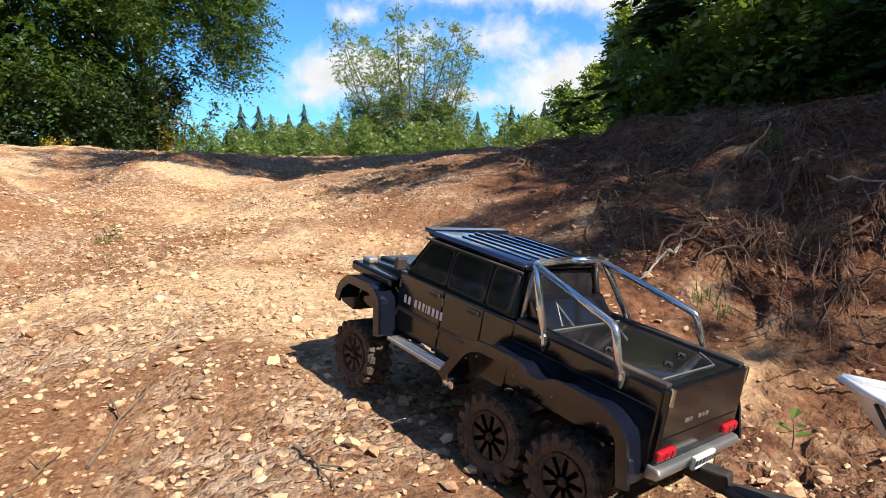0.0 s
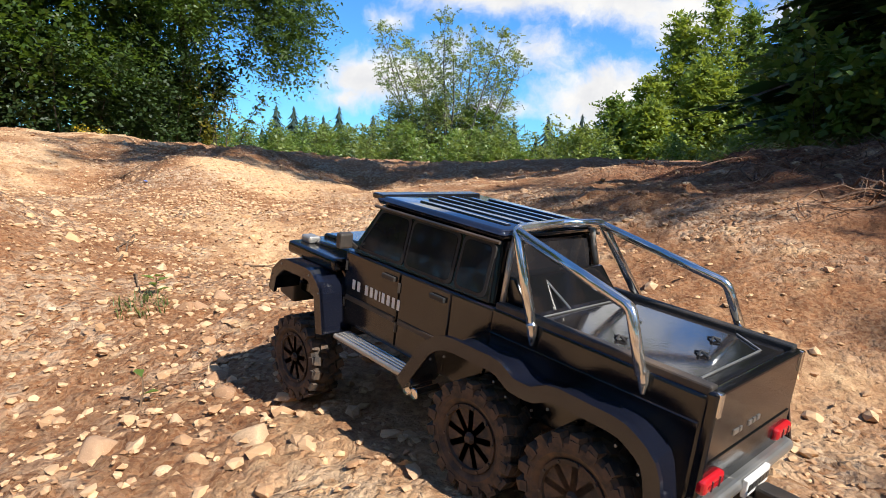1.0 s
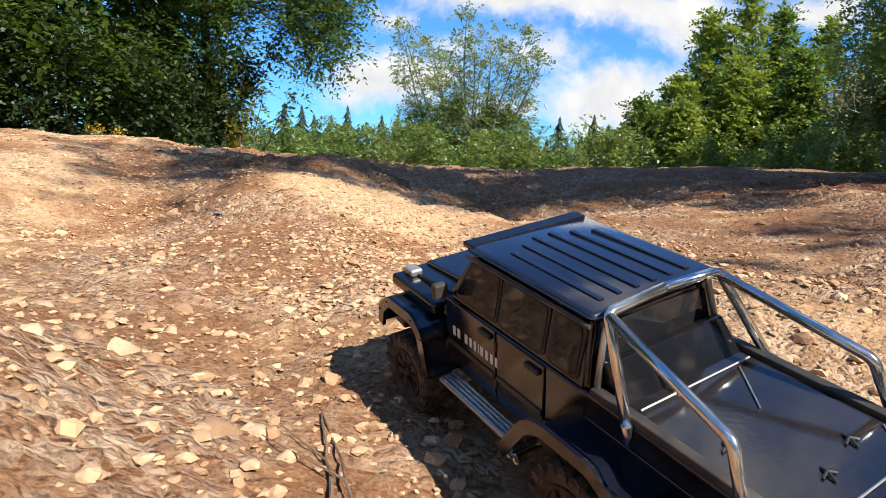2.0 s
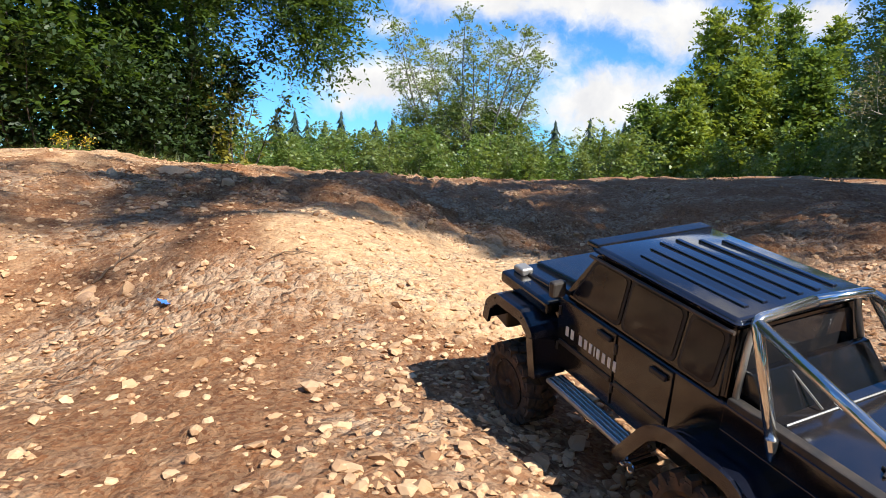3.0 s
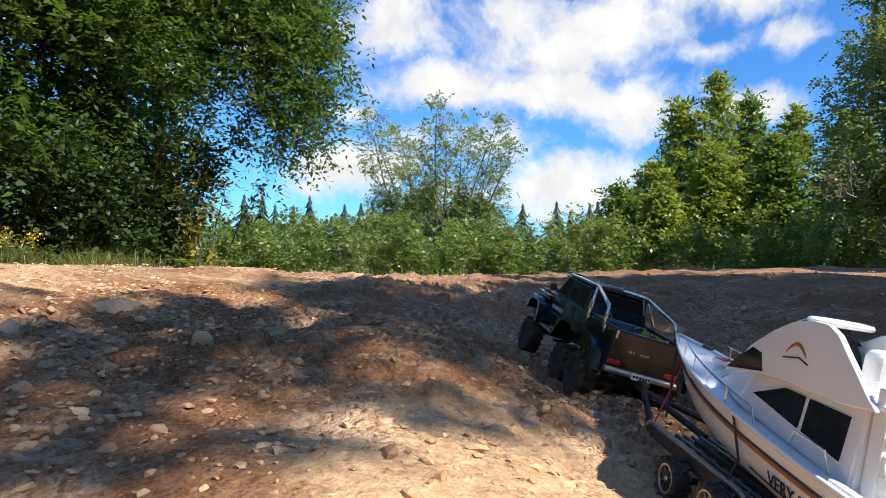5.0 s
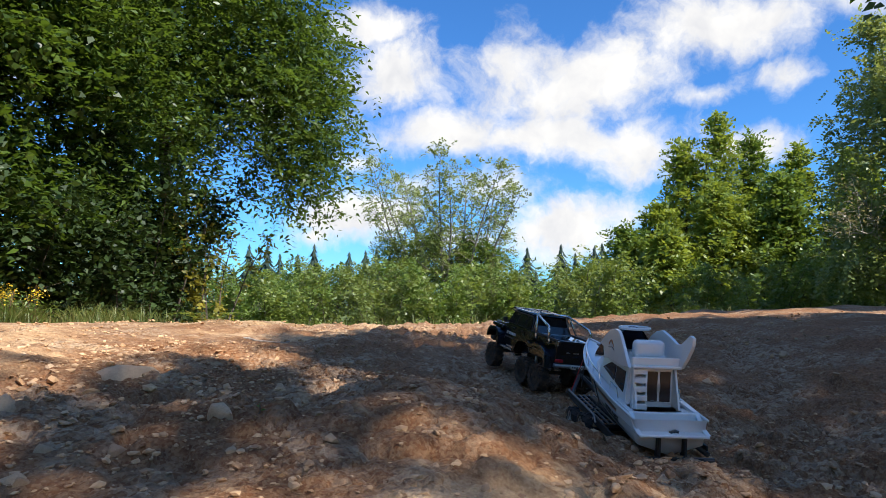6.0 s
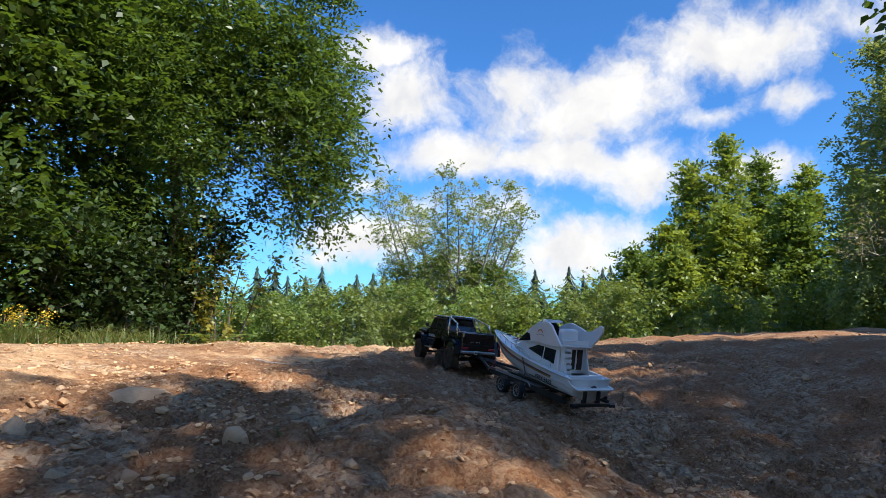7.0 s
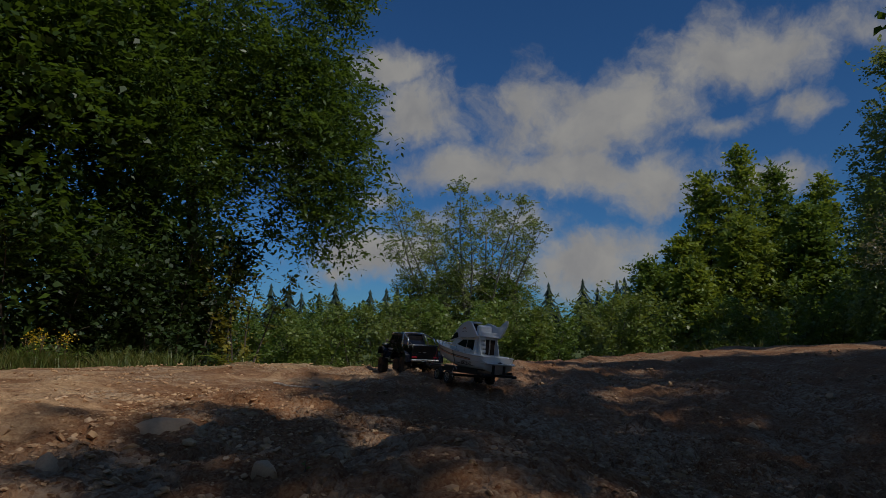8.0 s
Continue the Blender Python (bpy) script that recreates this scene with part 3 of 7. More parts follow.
def conifer(name, x, y, height, radius, material, label, tiers=26, per=9, needles=16, wide=0.22, bark=None, group="", skirt=0.08, seed_turn=0.0, z0=None):
    """A trunk with whorls of drooping boughs set with flat sprays of needles."""
    base = float(land(x, y)) - 0.05 if z0 is None else z0
    ob = thing(name, (x, y, base), label, "tree", group)
    bm = bmesh.new()
    r0 = height * 0.012
    tube(bm, [(0, 0, 0), (0.01 * height, 0, height * 0.5), (0, 0, height)], [r0, r0 * 0.55, 0.004], 7, cap=False)
    sprays = []
    for t in range(tiers):
        f = skirt + (1 - skirt) * (t + 0.5) / tiers
        z = f * height
        ln = radius * (1 - f) ** 0.85 * rng.uniform(0.8, 1.12) + 0.03 * radius
        for k in range(per):
            a = 2 * math.pi * (k / per + rng.uniform(-0.06, 0.06)) + t * 2.4 + seed_turn
            l = ln * rng.uniform(0.65, 1.15)
            tip = Vector((math.cos(a) * l, math.sin(a) * l, z - 0.22 * l + rng.uniform(-0.05, 0.05) * l))
            root = Vector((0, 0, z))
            mid = root.lerp(tip, 0.5) + Vector((0, 0, 0.06 * l))
            tube(bm, [root, mid, tip], [0.010 * l + 0.002, 0.006 * l + 0.001, 0.001], 3, cap=False)
            for _ in range(needles):
                g = rng.uniform(0.15, 1.0)
                c = (root.lerp(mid, g * 2) if g < 0.5 else mid.lerp(tip, g * 2 - 1))
                w = (1.05 - g) * 0.42 * l + 0.04 * l
                sa = a + rng.choice((-1, 1)) * rng.uniform(0.5, 1.2)
                d = Vector((math.cos(sa), math.sin(sa), -0.18 + rng.uniform(-0.2, 0.15)))
                n = Vector((-d.y, d.x, rng.uniform(-0.4, 0.4))).normalized() * w * wide
                sprays.append([c - n * 0.3, c + d * w * 0.5 + n, c + d * w, c + d * w * 0.5 - n])
    part("trunk", bm, bark or BARK, ob)
    quads_mesh("foliage", np.array([[tuple(v) for v in q] for q in sprays]), 4, material, ob)
    return ob


def far_spruce(name, x, y, height, radius, material, label, tiers=17, points=13, group="", z0=0.0):
    """A distant spruce: ragged skirts of drooping boughs round a thin trunk."""
    ob = thing(name, (x, y, z0), label, "tree", group)
    bm = bmesh.new()
    tube(bm, [(0, 0, 0), (0, 0, height)], [height * 0.012, 0.01], 5, cap=False)
    part("trunk", bm, BARK, ob)
    tri = []
    for t in range(tiers):
        f = 0.06 + 0.94 * t / tiers
        top = Vector((0, 0, min(height, height * (f + 1.7 / tiers))))
        r = radius * (1 - f) ** 0.9 * rng.uniform(0.8, 1.15) + 0.06
        for k in range(points):
            a = 2 * math.pi * (k + rng.uniform(-0.3, 0.3)) / points
            w = math.pi / points * rng.uniform(0.7, 1.3)
            rr = r * rng.uniform(0.6, 1.2)
            z = height * f - 0.12 * rr + rng.uniform(-0.1, 0.1)
            tip = Vector((math.cos(a) * rr, math.sin(a) * rr, z))
            p = Vector((math.cos(a - w) * rr * 0.55, math.sin(a - w) * rr * 0.55, z + 0.28 * rr))
            q = Vector((math.cos(a + w) * rr * 0.55, math.sin(a + w) * rr * 0.55, z + 0.28 * rr))
            tri.append([top, p, tip, q])
    quads_mesh("foliage", np.array([[tuple(v) for v in q] for q in tri]), 4, material, ob)
    return ob

# ---- thicket on the west side ----
rng = np.random.default_rng(21)
broadleaf("ash_tree", -4.6, 10.2, 8.2, (3.0, 3.0, 3.5), 82000, 0.062, LEAF_ASH, "dark green broadleaf tree overhanging the dirt slope", narrow=0.34, reach=0.7, low=0.4, clump=0.28, hub=420,
          extra=((2.2, -0.9, 3.7, 0.75, 0.9, 1.5, 0.13), (1.5, -0.9, 3.4, 1.1, 0.8, 1.1, 0.10), (1.7, -0.6, 5.3, 1.3, 1.2, 1.7, 0.20), (-0.2, -1.2, 3.2, 1.3, 1.2, 2.8, 0.28), (0.4, -0.6, 6.4, 2.2, 1.6, 2.0, 0.16)))
broadleaf("maple_tree", -7.0, 8.6, 8.0, (3.0, 3.0, 3.5), 56000, 0.072, LEAF_DARK, "dense green maple tree in a thicket", narrow=0.55, reach=0.7, low=0.15, clump=0.36, hub=420,
          extra=((0.6, -0.9, 3.0, 2.0, 1.3, 2.6, 0.35), (0.9, -0.6, 5.8, 2.0, 1.4, 2.0, 0.25)))
broadleaf("maple_tree", -10.2, 8.4, 9.0, (3.2, 3.2, 3.5), 46000, 0.08, LEAF_DARK, "dense green maple tree in a thicket", narrow=0.55, reach=0.7, low=0.12, clump=0.36, hub=420,
          extra=((0.6, -1.0, 3.0, 2.4, 1.4, 2.8, 0.35), (0.9, -0.8, 6.0, 2.4, 1.5, 2.2, 0.25)))
broadleaf("maple_tree", -8.5, 12.5, 10.0, (3.4, 3.4, 3.5), 16000, 0.12, LEAF_DARK, "dense green maple tree in a thicket", narrow=0.55, reach=0.7, low=0.2, clump=0.4,
          extra=((0, 0, 4.0, 3.2, 1.6, 4.0, 0.5),))
# shrub leaves take the green with shade painted in
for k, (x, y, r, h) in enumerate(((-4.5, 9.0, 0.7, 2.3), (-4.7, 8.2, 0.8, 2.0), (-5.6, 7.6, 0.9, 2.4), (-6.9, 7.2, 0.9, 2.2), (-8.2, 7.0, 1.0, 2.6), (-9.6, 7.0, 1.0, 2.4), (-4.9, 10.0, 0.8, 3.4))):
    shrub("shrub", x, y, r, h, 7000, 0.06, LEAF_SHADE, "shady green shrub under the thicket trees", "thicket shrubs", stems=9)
shrub("autumn_bush", -3.72, 9.4, 0.30, 2.5, 1500, 0.05, LEAF_AUTUMN, "bush with yellowing leaves at the edge of the thicket", category="shrub")

# ---- lone sparse tree in the middle distance ----
rng = np.random.default_rng(31)
broadleaf("aspen_tree", -0.5, 37.0, 10.3, (3.4, 3.4, 4.5), 26000, 0.092, LEAF_ASPEN, "sparse multi-stemmed tree with thin airy foliage", trunks=16, reach=0.55, low=0.25, clump=0.22, base_z=-1.2, bark=BARK_GREY, kids=5, depth=2, splay=(0.06, 0.50), droop=-0.35)
broadleaf("aspen_tree", 1.0, 35.5, 4.9, (2.6, 2.6, 2.0), 13000, 0.10, LEAF_LIME, "bright green young broadleaf tree", trunks=5, reach=0.6, low=0.1, clump=0.28, base_z=-1.2)
broadleaf("aspen_tree", -2.3, 36.0, 5.0, (2.6, 2.6, 2.0), 12000, 0.10, LEAF_SHRUB, "bright green young broadleaf tree", trunks=5, reach=0.6, low=0.1, clump=0.28, base_z=-1.2)

# ---- belt of young growth behind the crest ----
rng = np.random.default_rng(23)
protos = []
for k in range(5):
    mat = (LEAF_SHRUB, LEAF_LIME, LEAF_SHRUB, LEAF_BIRCH, LEAF_LIME)[k]
    protos.append(shrub("sapling", -14 + 5.1 * k, 27 + 1.5 * (k % 3), 1.25, 3.1 + 0.3 * (k % 3), 3000, 0.098, mat, "slender green sapling in the young growth behind the crest", "young growth", stems=7, z0=-1.2, twigs=1))
for k in range(78):
    row = k // 20
    x = -21 + (k % 20) * 2.2 + rng.uniform(-0.9, 0.9)
    y = 24 + row * 5.5 + rng.uniform(-1.8, 1.8)
    x *= y / 30
    z = -1.2 + 0.012 * (y - 24)
    copy_thing(protos[k % 5], pose(x, y, z - 0.5 + 0.1 * row, 0, 0, rng.uniform(0, 360)))

# ---- far spruces ----
far = [far_spruce("spruce_tree", -44.0, 100, 12.6, 5.0, NEEDLE_FAR, "dark pointed spruce on the far treeline", group="far spruces", z0=-6.0),
       far_spruce("spruce_tree", -48.0, 101, 11.6, 4.6, NEEDLE_FAR, "dark pointed spruce on the far treeline", group="far spruces", z0=-6.0)]
for k in range(64):
    x = -62 + k * 2.15 + rng.uniform(-1, 1)
    y = 98 + rng.uniform(-4, 12)
    copy_thing(far[k % 2], pose(x, y, -2.0 - rng.uniform(3.4, 5.6), 0, 0, rng.uniform(0, 360)))
# the spires that stand out: place along the treeline and height of the tip
for x, top in ((-32.5, 10.0), (-29.4, 9.8), (-27.2, 8.4), (-24.9, 8.5), (-22.3, 10.0), (-16.7, 8.7), (-14.3, 9.0), (-12.4, 9.3), (-10.4, 8.6), (5.4, 8.4), (10.7, 9.3), (15.8, 9.7), (18.2, 8.5), (21.2, 9.6), (22.3, 10.0)):
    copy_thing(far[0], pose(x, 97 + rng.uniform(-1, 1), top - 12.6, 0, 0, rng.uniform(0, 360)))

# ---- trees of the east side ----
rng = np.random.default_rng(24)
for k, (x, y, h, r, n) in enumerate(((12.4, 34.5, 9.6, 2.4, 12000), (14.3, 34.0, 10.8, 2.3, 13000), (16.2, 34.5, 9.9, 2.5, 12000), (10.6, 33.0, 6.0, 2.4, 10000), (18.2, 33.5, 9.0, 2.4, 11000), (8.6, 32.0, 4.6, 2.1, 9000),
                                     (20.2, 32.5, 8.6, 2.4, 10000), (12.6, 30.5, 6.4, 2.5, 11000), (15.2, 29.5, 6.8, 2.6, 11000), (18.3, 28.5, 7.2, 2.6, 11000), (10.0, 30.0, 4.2, 2.2, 9000))):
    broadleaf("alder_tree", x, y, h, (r, r, r), int(n * 1.2), 0.155, (LEAF_RIGHT, LEAF_RIGHT, LEAF_LIME)[k % 3], "sunlit green broadleaf tree at the wood's edge", group="wood edge trees",
              trunks=1, reach=0.8, low=0.0, clump=0.24, base_z=-0.9, taper=1.0, droop=-0.1)
for k, (x, y, h) in enumerate(((13.9, 20.5, 11.5), (15.6, 19.4, 12.5), (17.4, 21.0, 12.0))):
    birch = broadleaf("birch_tree", x, y, h, (2.4, 2.4, 3.0), 27000, 0.095, (LEAF_ASPEN, LEAF_RIGHT)[k % 2], "tall green birch beside the dirt clearing", group="tall birches", reach=0.75, low=0.06, clump=0.32, base_z=-0.5, bark=BARK_PALE,
              extra=((0, 0, 2.0, 1.9, 1.6, 1.7, 0.2), (0, 0, 5.5, 1.6, 1.6, 3.0, 0.25)))
    if k == 0:
        # a dead limb with dry leaves on the clearing's side
        bm = bmesh.new()
        tips = []
        limbs(bm, (0.0, 0.0, 2.6), (-0.75, -0.65, 0.25), 2.6, 0.035, 2, tips, 0.9, 0.16, -0.01, 5)
        part("dead_limb", bm, BLEACHED, birch, "bare bleached limb", smooth=True)
        tips = np.array([tuple(v) for v in tips])
        quads_mesh("dry_leaves", leaf_quads(tips[rng.integers(0, len(tips), 500)] + rng.normal(size=(500, 3)) * 0.12, 0.06), 4, LEAF_DRY, birch, "withered tan leaves")

# ---- near trees on the east bank: firs, and unseen maples added to shade the slope ----
rng = np.random.default_rng(25)
conifer("fir_tree", 5.6, 2.6, 6.5, 1.9, NEEDLE, "dark green fir tree on the wooded bank", tiers=24, per=10, needles=34, z0=-0.15)
conifer("fir_tree", 7.4, 1.0, 8.5, 2.3, NEEDLE, "dark green fir tree on the wooded bank", tiers=24, per=9, needles=26, z0=-0.1)
conifer("fir_tree", 8.6, 4.6, 9.0, 2.4, NEEDLE, "dark green fir tree on the wooded bank", tiers=24, per=9, needles=22, z0=-0.1)
broadleaf("maple_tree", 8.2, -0.5, 9.0, (2.4, 2.4, 3.4), 9000, 0.095, LEAF_SHADE, "unseen shade-casting maple tree added on the wooded bank", reach=0.6, low=0.45, clump=0.2, base_z=-0.1,
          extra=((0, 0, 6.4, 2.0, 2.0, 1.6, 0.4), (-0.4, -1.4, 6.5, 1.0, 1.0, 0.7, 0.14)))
# leaf clumps hung out of view where they throw dappled shade on the slope
broadleaf("maple_tree", 7.3, -2.8, 9.4, (1.3, 1.3, 3.4), 9500, 0.085, LEAF_SHADE, "tall unseen maple with leaf clumps placed to shade the slope", reach=0.6, low=0.75, clump=0.2, base_z=-0.2,
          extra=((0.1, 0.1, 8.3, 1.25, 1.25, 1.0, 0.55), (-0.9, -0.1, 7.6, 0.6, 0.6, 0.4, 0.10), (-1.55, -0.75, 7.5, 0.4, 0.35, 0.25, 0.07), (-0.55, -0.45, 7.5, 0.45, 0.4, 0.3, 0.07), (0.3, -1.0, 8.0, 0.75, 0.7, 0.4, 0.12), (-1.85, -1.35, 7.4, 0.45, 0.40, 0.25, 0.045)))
broadleaf("maple_tree", 10.4, -4.7, 8.0, (2.0, 2.0, 3.0), 4200, 0.14, LEAF_SHADE, "unseen shade-casting maple tree added on the wooded bank", reach=0.6, low=0.5, clump=0.3, base_z=-0.1,
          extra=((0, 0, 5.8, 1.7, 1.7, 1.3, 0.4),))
broadleaf("maple_tree", 8.1, -5.5, 6.4, (1.5, 1.5, 2.0), 5000, 0.085, LEAF_SHADE, "young unseen maple added to shade the bank", reach=0.6, low=0.5, clump=0.22, base_z=-0.1,
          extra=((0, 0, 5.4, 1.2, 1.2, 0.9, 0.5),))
broadleaf("maple_tree", 12.5, 1.2, 8.4, (3.0, 3.0, 3.4), 10000, 0.16, LEAF_SHADE, "unseen shade-casting maple tree added on the wooded bank", reach=0.75, low=0.2, clump=0.35, base_z=-0.1,
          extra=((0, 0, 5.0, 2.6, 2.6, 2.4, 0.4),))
for x, y, r, h in ((4.7, 1.9, 0.6, 1.1), (5.5, 0.9, 0.7, 1.4), (6.4, 0.0, 0.8, 1.6), (5.3, 3.0, 0.7, 1.3), (6.9, 1.9, 0.9, 1.8), (7.4, -0.8, 0.9, 1.8), (6.4, -1.6, 0.7, 1.2)):
    shrub("shrub", x, y, r, h, 4200, 0.06, LEAF_LIME, "green undergrowth on the wooded bank", "bank undergrowth", stems=8)
# a young maple whose branch hangs into the clearing
ob = broadleaf("maple_tree", 7.3, 6.5, 6.6, (1.2, 1.2, 1.5), 1500, 0.085, LEAF_DARK, "young maple tree with a low hanging branch", reach=0.6, low=0.4, clump=0.2, base_z=-0.15,
               extra=((-2.3, -0.2, 3.83, 0.30, 0.35, 0.22, 0.16),))
bm = bmesh.new()
tube(bm, [(0.0, 0.0, 3.3), (-1.0, -0.1, 4.05), (-1.9, -0.2, 4.05), (-2.55, -0.2, 3.83)], [0.03, 0.02, 0.012, 0.005], 6)
part("branch", bm, BARK, ob)
# unseen wood added round the clearing, behind the way up, to hold back sky light
rim = broadleaf("maple_tree", 4.0, -17.5, 9.0, (3.0, 3.0, 3.4), 3500, 0.32, LEAF_DARK, "unseen green maple added round the clearing to block sky light", group="wood round the clearing", reach=0.7, low=0.12, clump=0.4, base_z=-0.9,
                extra=((0, 0, 3.0, 2.6, 2.6, 2.4, 0.4),))
for x, y in ((-1.0, -18.5), (-6.0, -16.5), (-10.5, -13.0), (-13.0, -8.0), (-13.5, -3.0), (-12.5, 2.5), (9.5, -17.0), (14.5, -14.5), (17.5, -9.5), (17.0, -4.0), (16.0, 6.5), (15.5, 11.5), (-9.0, -17.5)):
    copy_thing(rim, pose(x, y, -0.9, 0, 0, rng.uniform(0, 360)))
# one more unseen maple, added so that its crown shades the bank
broadleaf("maple_tree", 9.3, -6.6, 7.0, (1.5, 1.5, 2.0), 2600, 0.085, LEAF_SHADE, "young unseen maple added to shade the bank", reach=0.6, low=0.6, clump=0.2, base_z=-0.2,
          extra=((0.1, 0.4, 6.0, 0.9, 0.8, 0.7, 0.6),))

# ---- shaping helpers ----
def box(bm, x0, x1, y0, y1, z0, z1, bev=0.002, seg=2, tilt=None):
    """A bevelled block."""
    t = bmesh.new()
    bmesh.ops.create_cube(t, size=1)
    for v in t.verts:
        v.co = Vector(((x0 + x1) / 2 + v.co.x * (x1 - x0), (y0 + y1) / 2 + v.co.y * (y1 - y0), (z0 + z1) / 2 + v.co.z * (z1 - z0)))
    if bev:
        bmesh.ops.bevel(t, geom=t.edges[:], offset=bev, segments=seg, affect="EDGES", profile=0.5)
    if tilt is not None:
        bmesh.ops.transform(t, matrix=tilt, verts=t.verts)
    return merge(bm, t)


def merge(bm, t):
    me = bpy.data.meshes.new("tmp")
    t.to_mesh(me)
    t.free()
    bm.from_mesh(me)
    bpy.data.meshes.remove(me)
    return bm


def prism(bm, profile, x0, x1, bev=0.002, seg=2, taper=0.0):
    """A profile in the y-z plane pushed from x0 to x1; taper pulls the x1 side's profile in towards its middle."""
    t = bmesh.new()
    cy = sum(p[0] for p in profile) / len(profile)
    cz = sum(p[1] for p in profile) / len(profile)
    a = [t.verts.new((x0, y, z)) for y, z in profile]
    b = [t.verts.new((x1, y + (cy - y) * taper, z + (cz - z) * taper)) for y, z in profile]
    n = len(profile)
    t.faces.new(a[::-1])
    t.faces.new(b)
    for k in range(n):
        t.faces.new((a[k], a[(k + 1) % n], b[(k + 1) % n], b[k]))
    bmesh.ops.recalc_face_normals(t, faces=t.faces[:])
    if bev:
        bmesh.ops.bevel(t, geom=t.edges[:], offset=bev, segments=seg, affect="EDGES", profile=0.5)
    return merge(bm, t)


def lathe(bm, profile, seg=32, closed=True):
    """Turns a profile of (radius, x) about the x axis."""
    rings = []
    for r, x in profile:
        rings.append([bm.verts.new((x, r * math.cos(2 * math.pi * k / seg), r * math.sin(2 * math.pi * k / seg))) for k in range(seg)])
    for r0, r1 in zip(rings, rings[1:]):
        for k in range(seg):
            bm.faces.new((r0[k], r0[(k + 1) % seg], r1[(k + 1) % seg], r1[k]))
    for ring, flip in ((rings[0], True), (rings[-1], False)) if closed else ():
        bm.faces.new(ring[::-1] if flip else ring)
    bmesh.ops.recalc_face_normals(bm, faces=bm.faces[:])
    return bm


def band(bm, path, x0, x1, thick, bev=0.0015):
    """A strip of sheet that follows a path in y-z, from x0 to x1."""
    n = len(path)
    t = bmesh.new()
    outer, inner = [], []
    for i, (y, z) in enumerate(path):
        p0, p1 = path[max(i - 1, 0)], path[min(i + 1, n - 1)]
        d = Vector((p1[0] - p0[0], p1[1] - p0[1]))
        d.normalize()
        outer.append((y, z))
        inner.append((y + d.y * thick, z - d.x * thick))
    loop = outer + inner[::-1]
    a = [t.verts.new((x0, y, z)) for y, z in loop]
    b = [t.verts.new((x1, y, z)) for y, z in loop]
    m = len(loop)
    for k in range(m):
        t.faces.new((a[k], a[(k + 1) % m], b[(k + 1) % m], b[k]))
    for k in range(n - 1):
        t.faces.new((a[k], a[k + 1], a[m - 2 - k], a[m - 1 - k]))
        t.faces.new((b[k], b[k + 1], b[m - 2 - k], b[m - 1 - k]))
    bmesh.ops.recalc_face_normals(t, faces=t.faces[:])
    return merge(bm, t)


def smooth_path(pts, n=6):
    """Rounds the corners of a path."""
    out = [pts[0]]
    for a, b, c in zip(pts, pts[1:], pts[2:]):
        a, b, c = Vector(a), Vector(b), Vector(c)
        p, q = b.lerp(a, min(0.45, 0.008 / max((a - b).length, 1e-6))), b.lerp(c, min(0.45, 0.008 / max((c - b).length, 1e-6)))
        for k in range(n + 1):
            s = k / n
            out.append(tuple(p * (1 - s) ** 2 + b * 2 * s * (1 - s) + q * s * s))
    out.append(pts[-1])
    return out


BLACK = paint_material("black_paint", (0.006, 0.006, 0.007), 0.12, dirt=0.12, coat=0.3, dust=(0.105, 0.055, 0.030), scale=70, spread=(0.46, 0.80), streak=(1.0, 0.10, 1.6))
ROOF = paint_material("black_roof", (0.008, 0.010, 0.018), 0.07, dirt=0.05, coat=1.0)
FLARE = paint_material("black_flare", (0.006, 0.007, 0.013), 0.07, dirt=0.07, coat=0.3, scale=75, dust=(0.22, 0.17, 0.13), spread=(0.58, 0.80))
TRIM = paint_material("black_trim", (0.018, 0.018, 0.018), 0.5, dirt=0.5)
CHROME = paint_material("chrome_tube", (0.74, 0.72, 0.68), 0.10, metal=1.0, dirt=0.16)
STEEL = paint_material("dull_steel", (0.45, 0.44, 0.42), 0.35, metal=0.9, dirt=0.45)
RUBBER = paint_material("muddy_rubber", (0.020, 0.018, 0.017), 0.8, dirt=0.95, scale=110, dust=(0.120, 0.074, 0.044), spread=(0.32, 0.66))
RIM = paint_material("black_rim", (0.030, 0.022, 0.017), 0.6, metal=0.2, dirt=0.95, scale=110, dust=(0.070, 0.042, 0.026), spread=(0.30, 0.64))
CHASSIS = paint_material("chassis", (0.025, 0.022, 0.02), 0.6, dirt=0.7)
TAIL_RED = paint_material("tail_lens", (0.40, 0.010, 0.016), 0.12, dirt=0.15, coat=0.5)
WHITE_VINYL = paint_material("white_vinyl", (0.72, 0.71, 0.68), 0.45, dirt=0.35)
PLATE = paint_material("plate_white", (0.70, 0.69, 0.66), 0.4, dirt=0.3)
COVER = paint_material("bed_cover", (0.010, 0.010, 0.012), 0.06, dirt=0.12, coat=0.8, scale=12)
GREY_PANEL = paint_material("grey_panel", (0.010, 0.010, 0.011), 0.6, dirt=0.08)


def glass_material(name, color, rough=0.05, alpha=1.0):
    m = Nodes(name)
    smear = m.ramp(m.noise(20, 5, 0.6), 0.45, 0.8, 0.0, 0.12)
    m.set(Base_Color=m.mix(smear, color, (0.20, 0.15, 0.11)), Roughness=m.math("MULTIPLY_ADD", smear, 0.6, rough), Specular_IOR_Level=0.3)
    return m.mat


GLASS = glass_material("tinted_glass", (0.012, 0.012, 0.014))


# ---- the six-wheeled model truck; it faces +y, its rear axle stands over its origin ----
truck = thing("toy_truck", (0, 0, 0), "black six-wheeled model pickup truck with chrome roll bars and dusty paint", "toy truck")


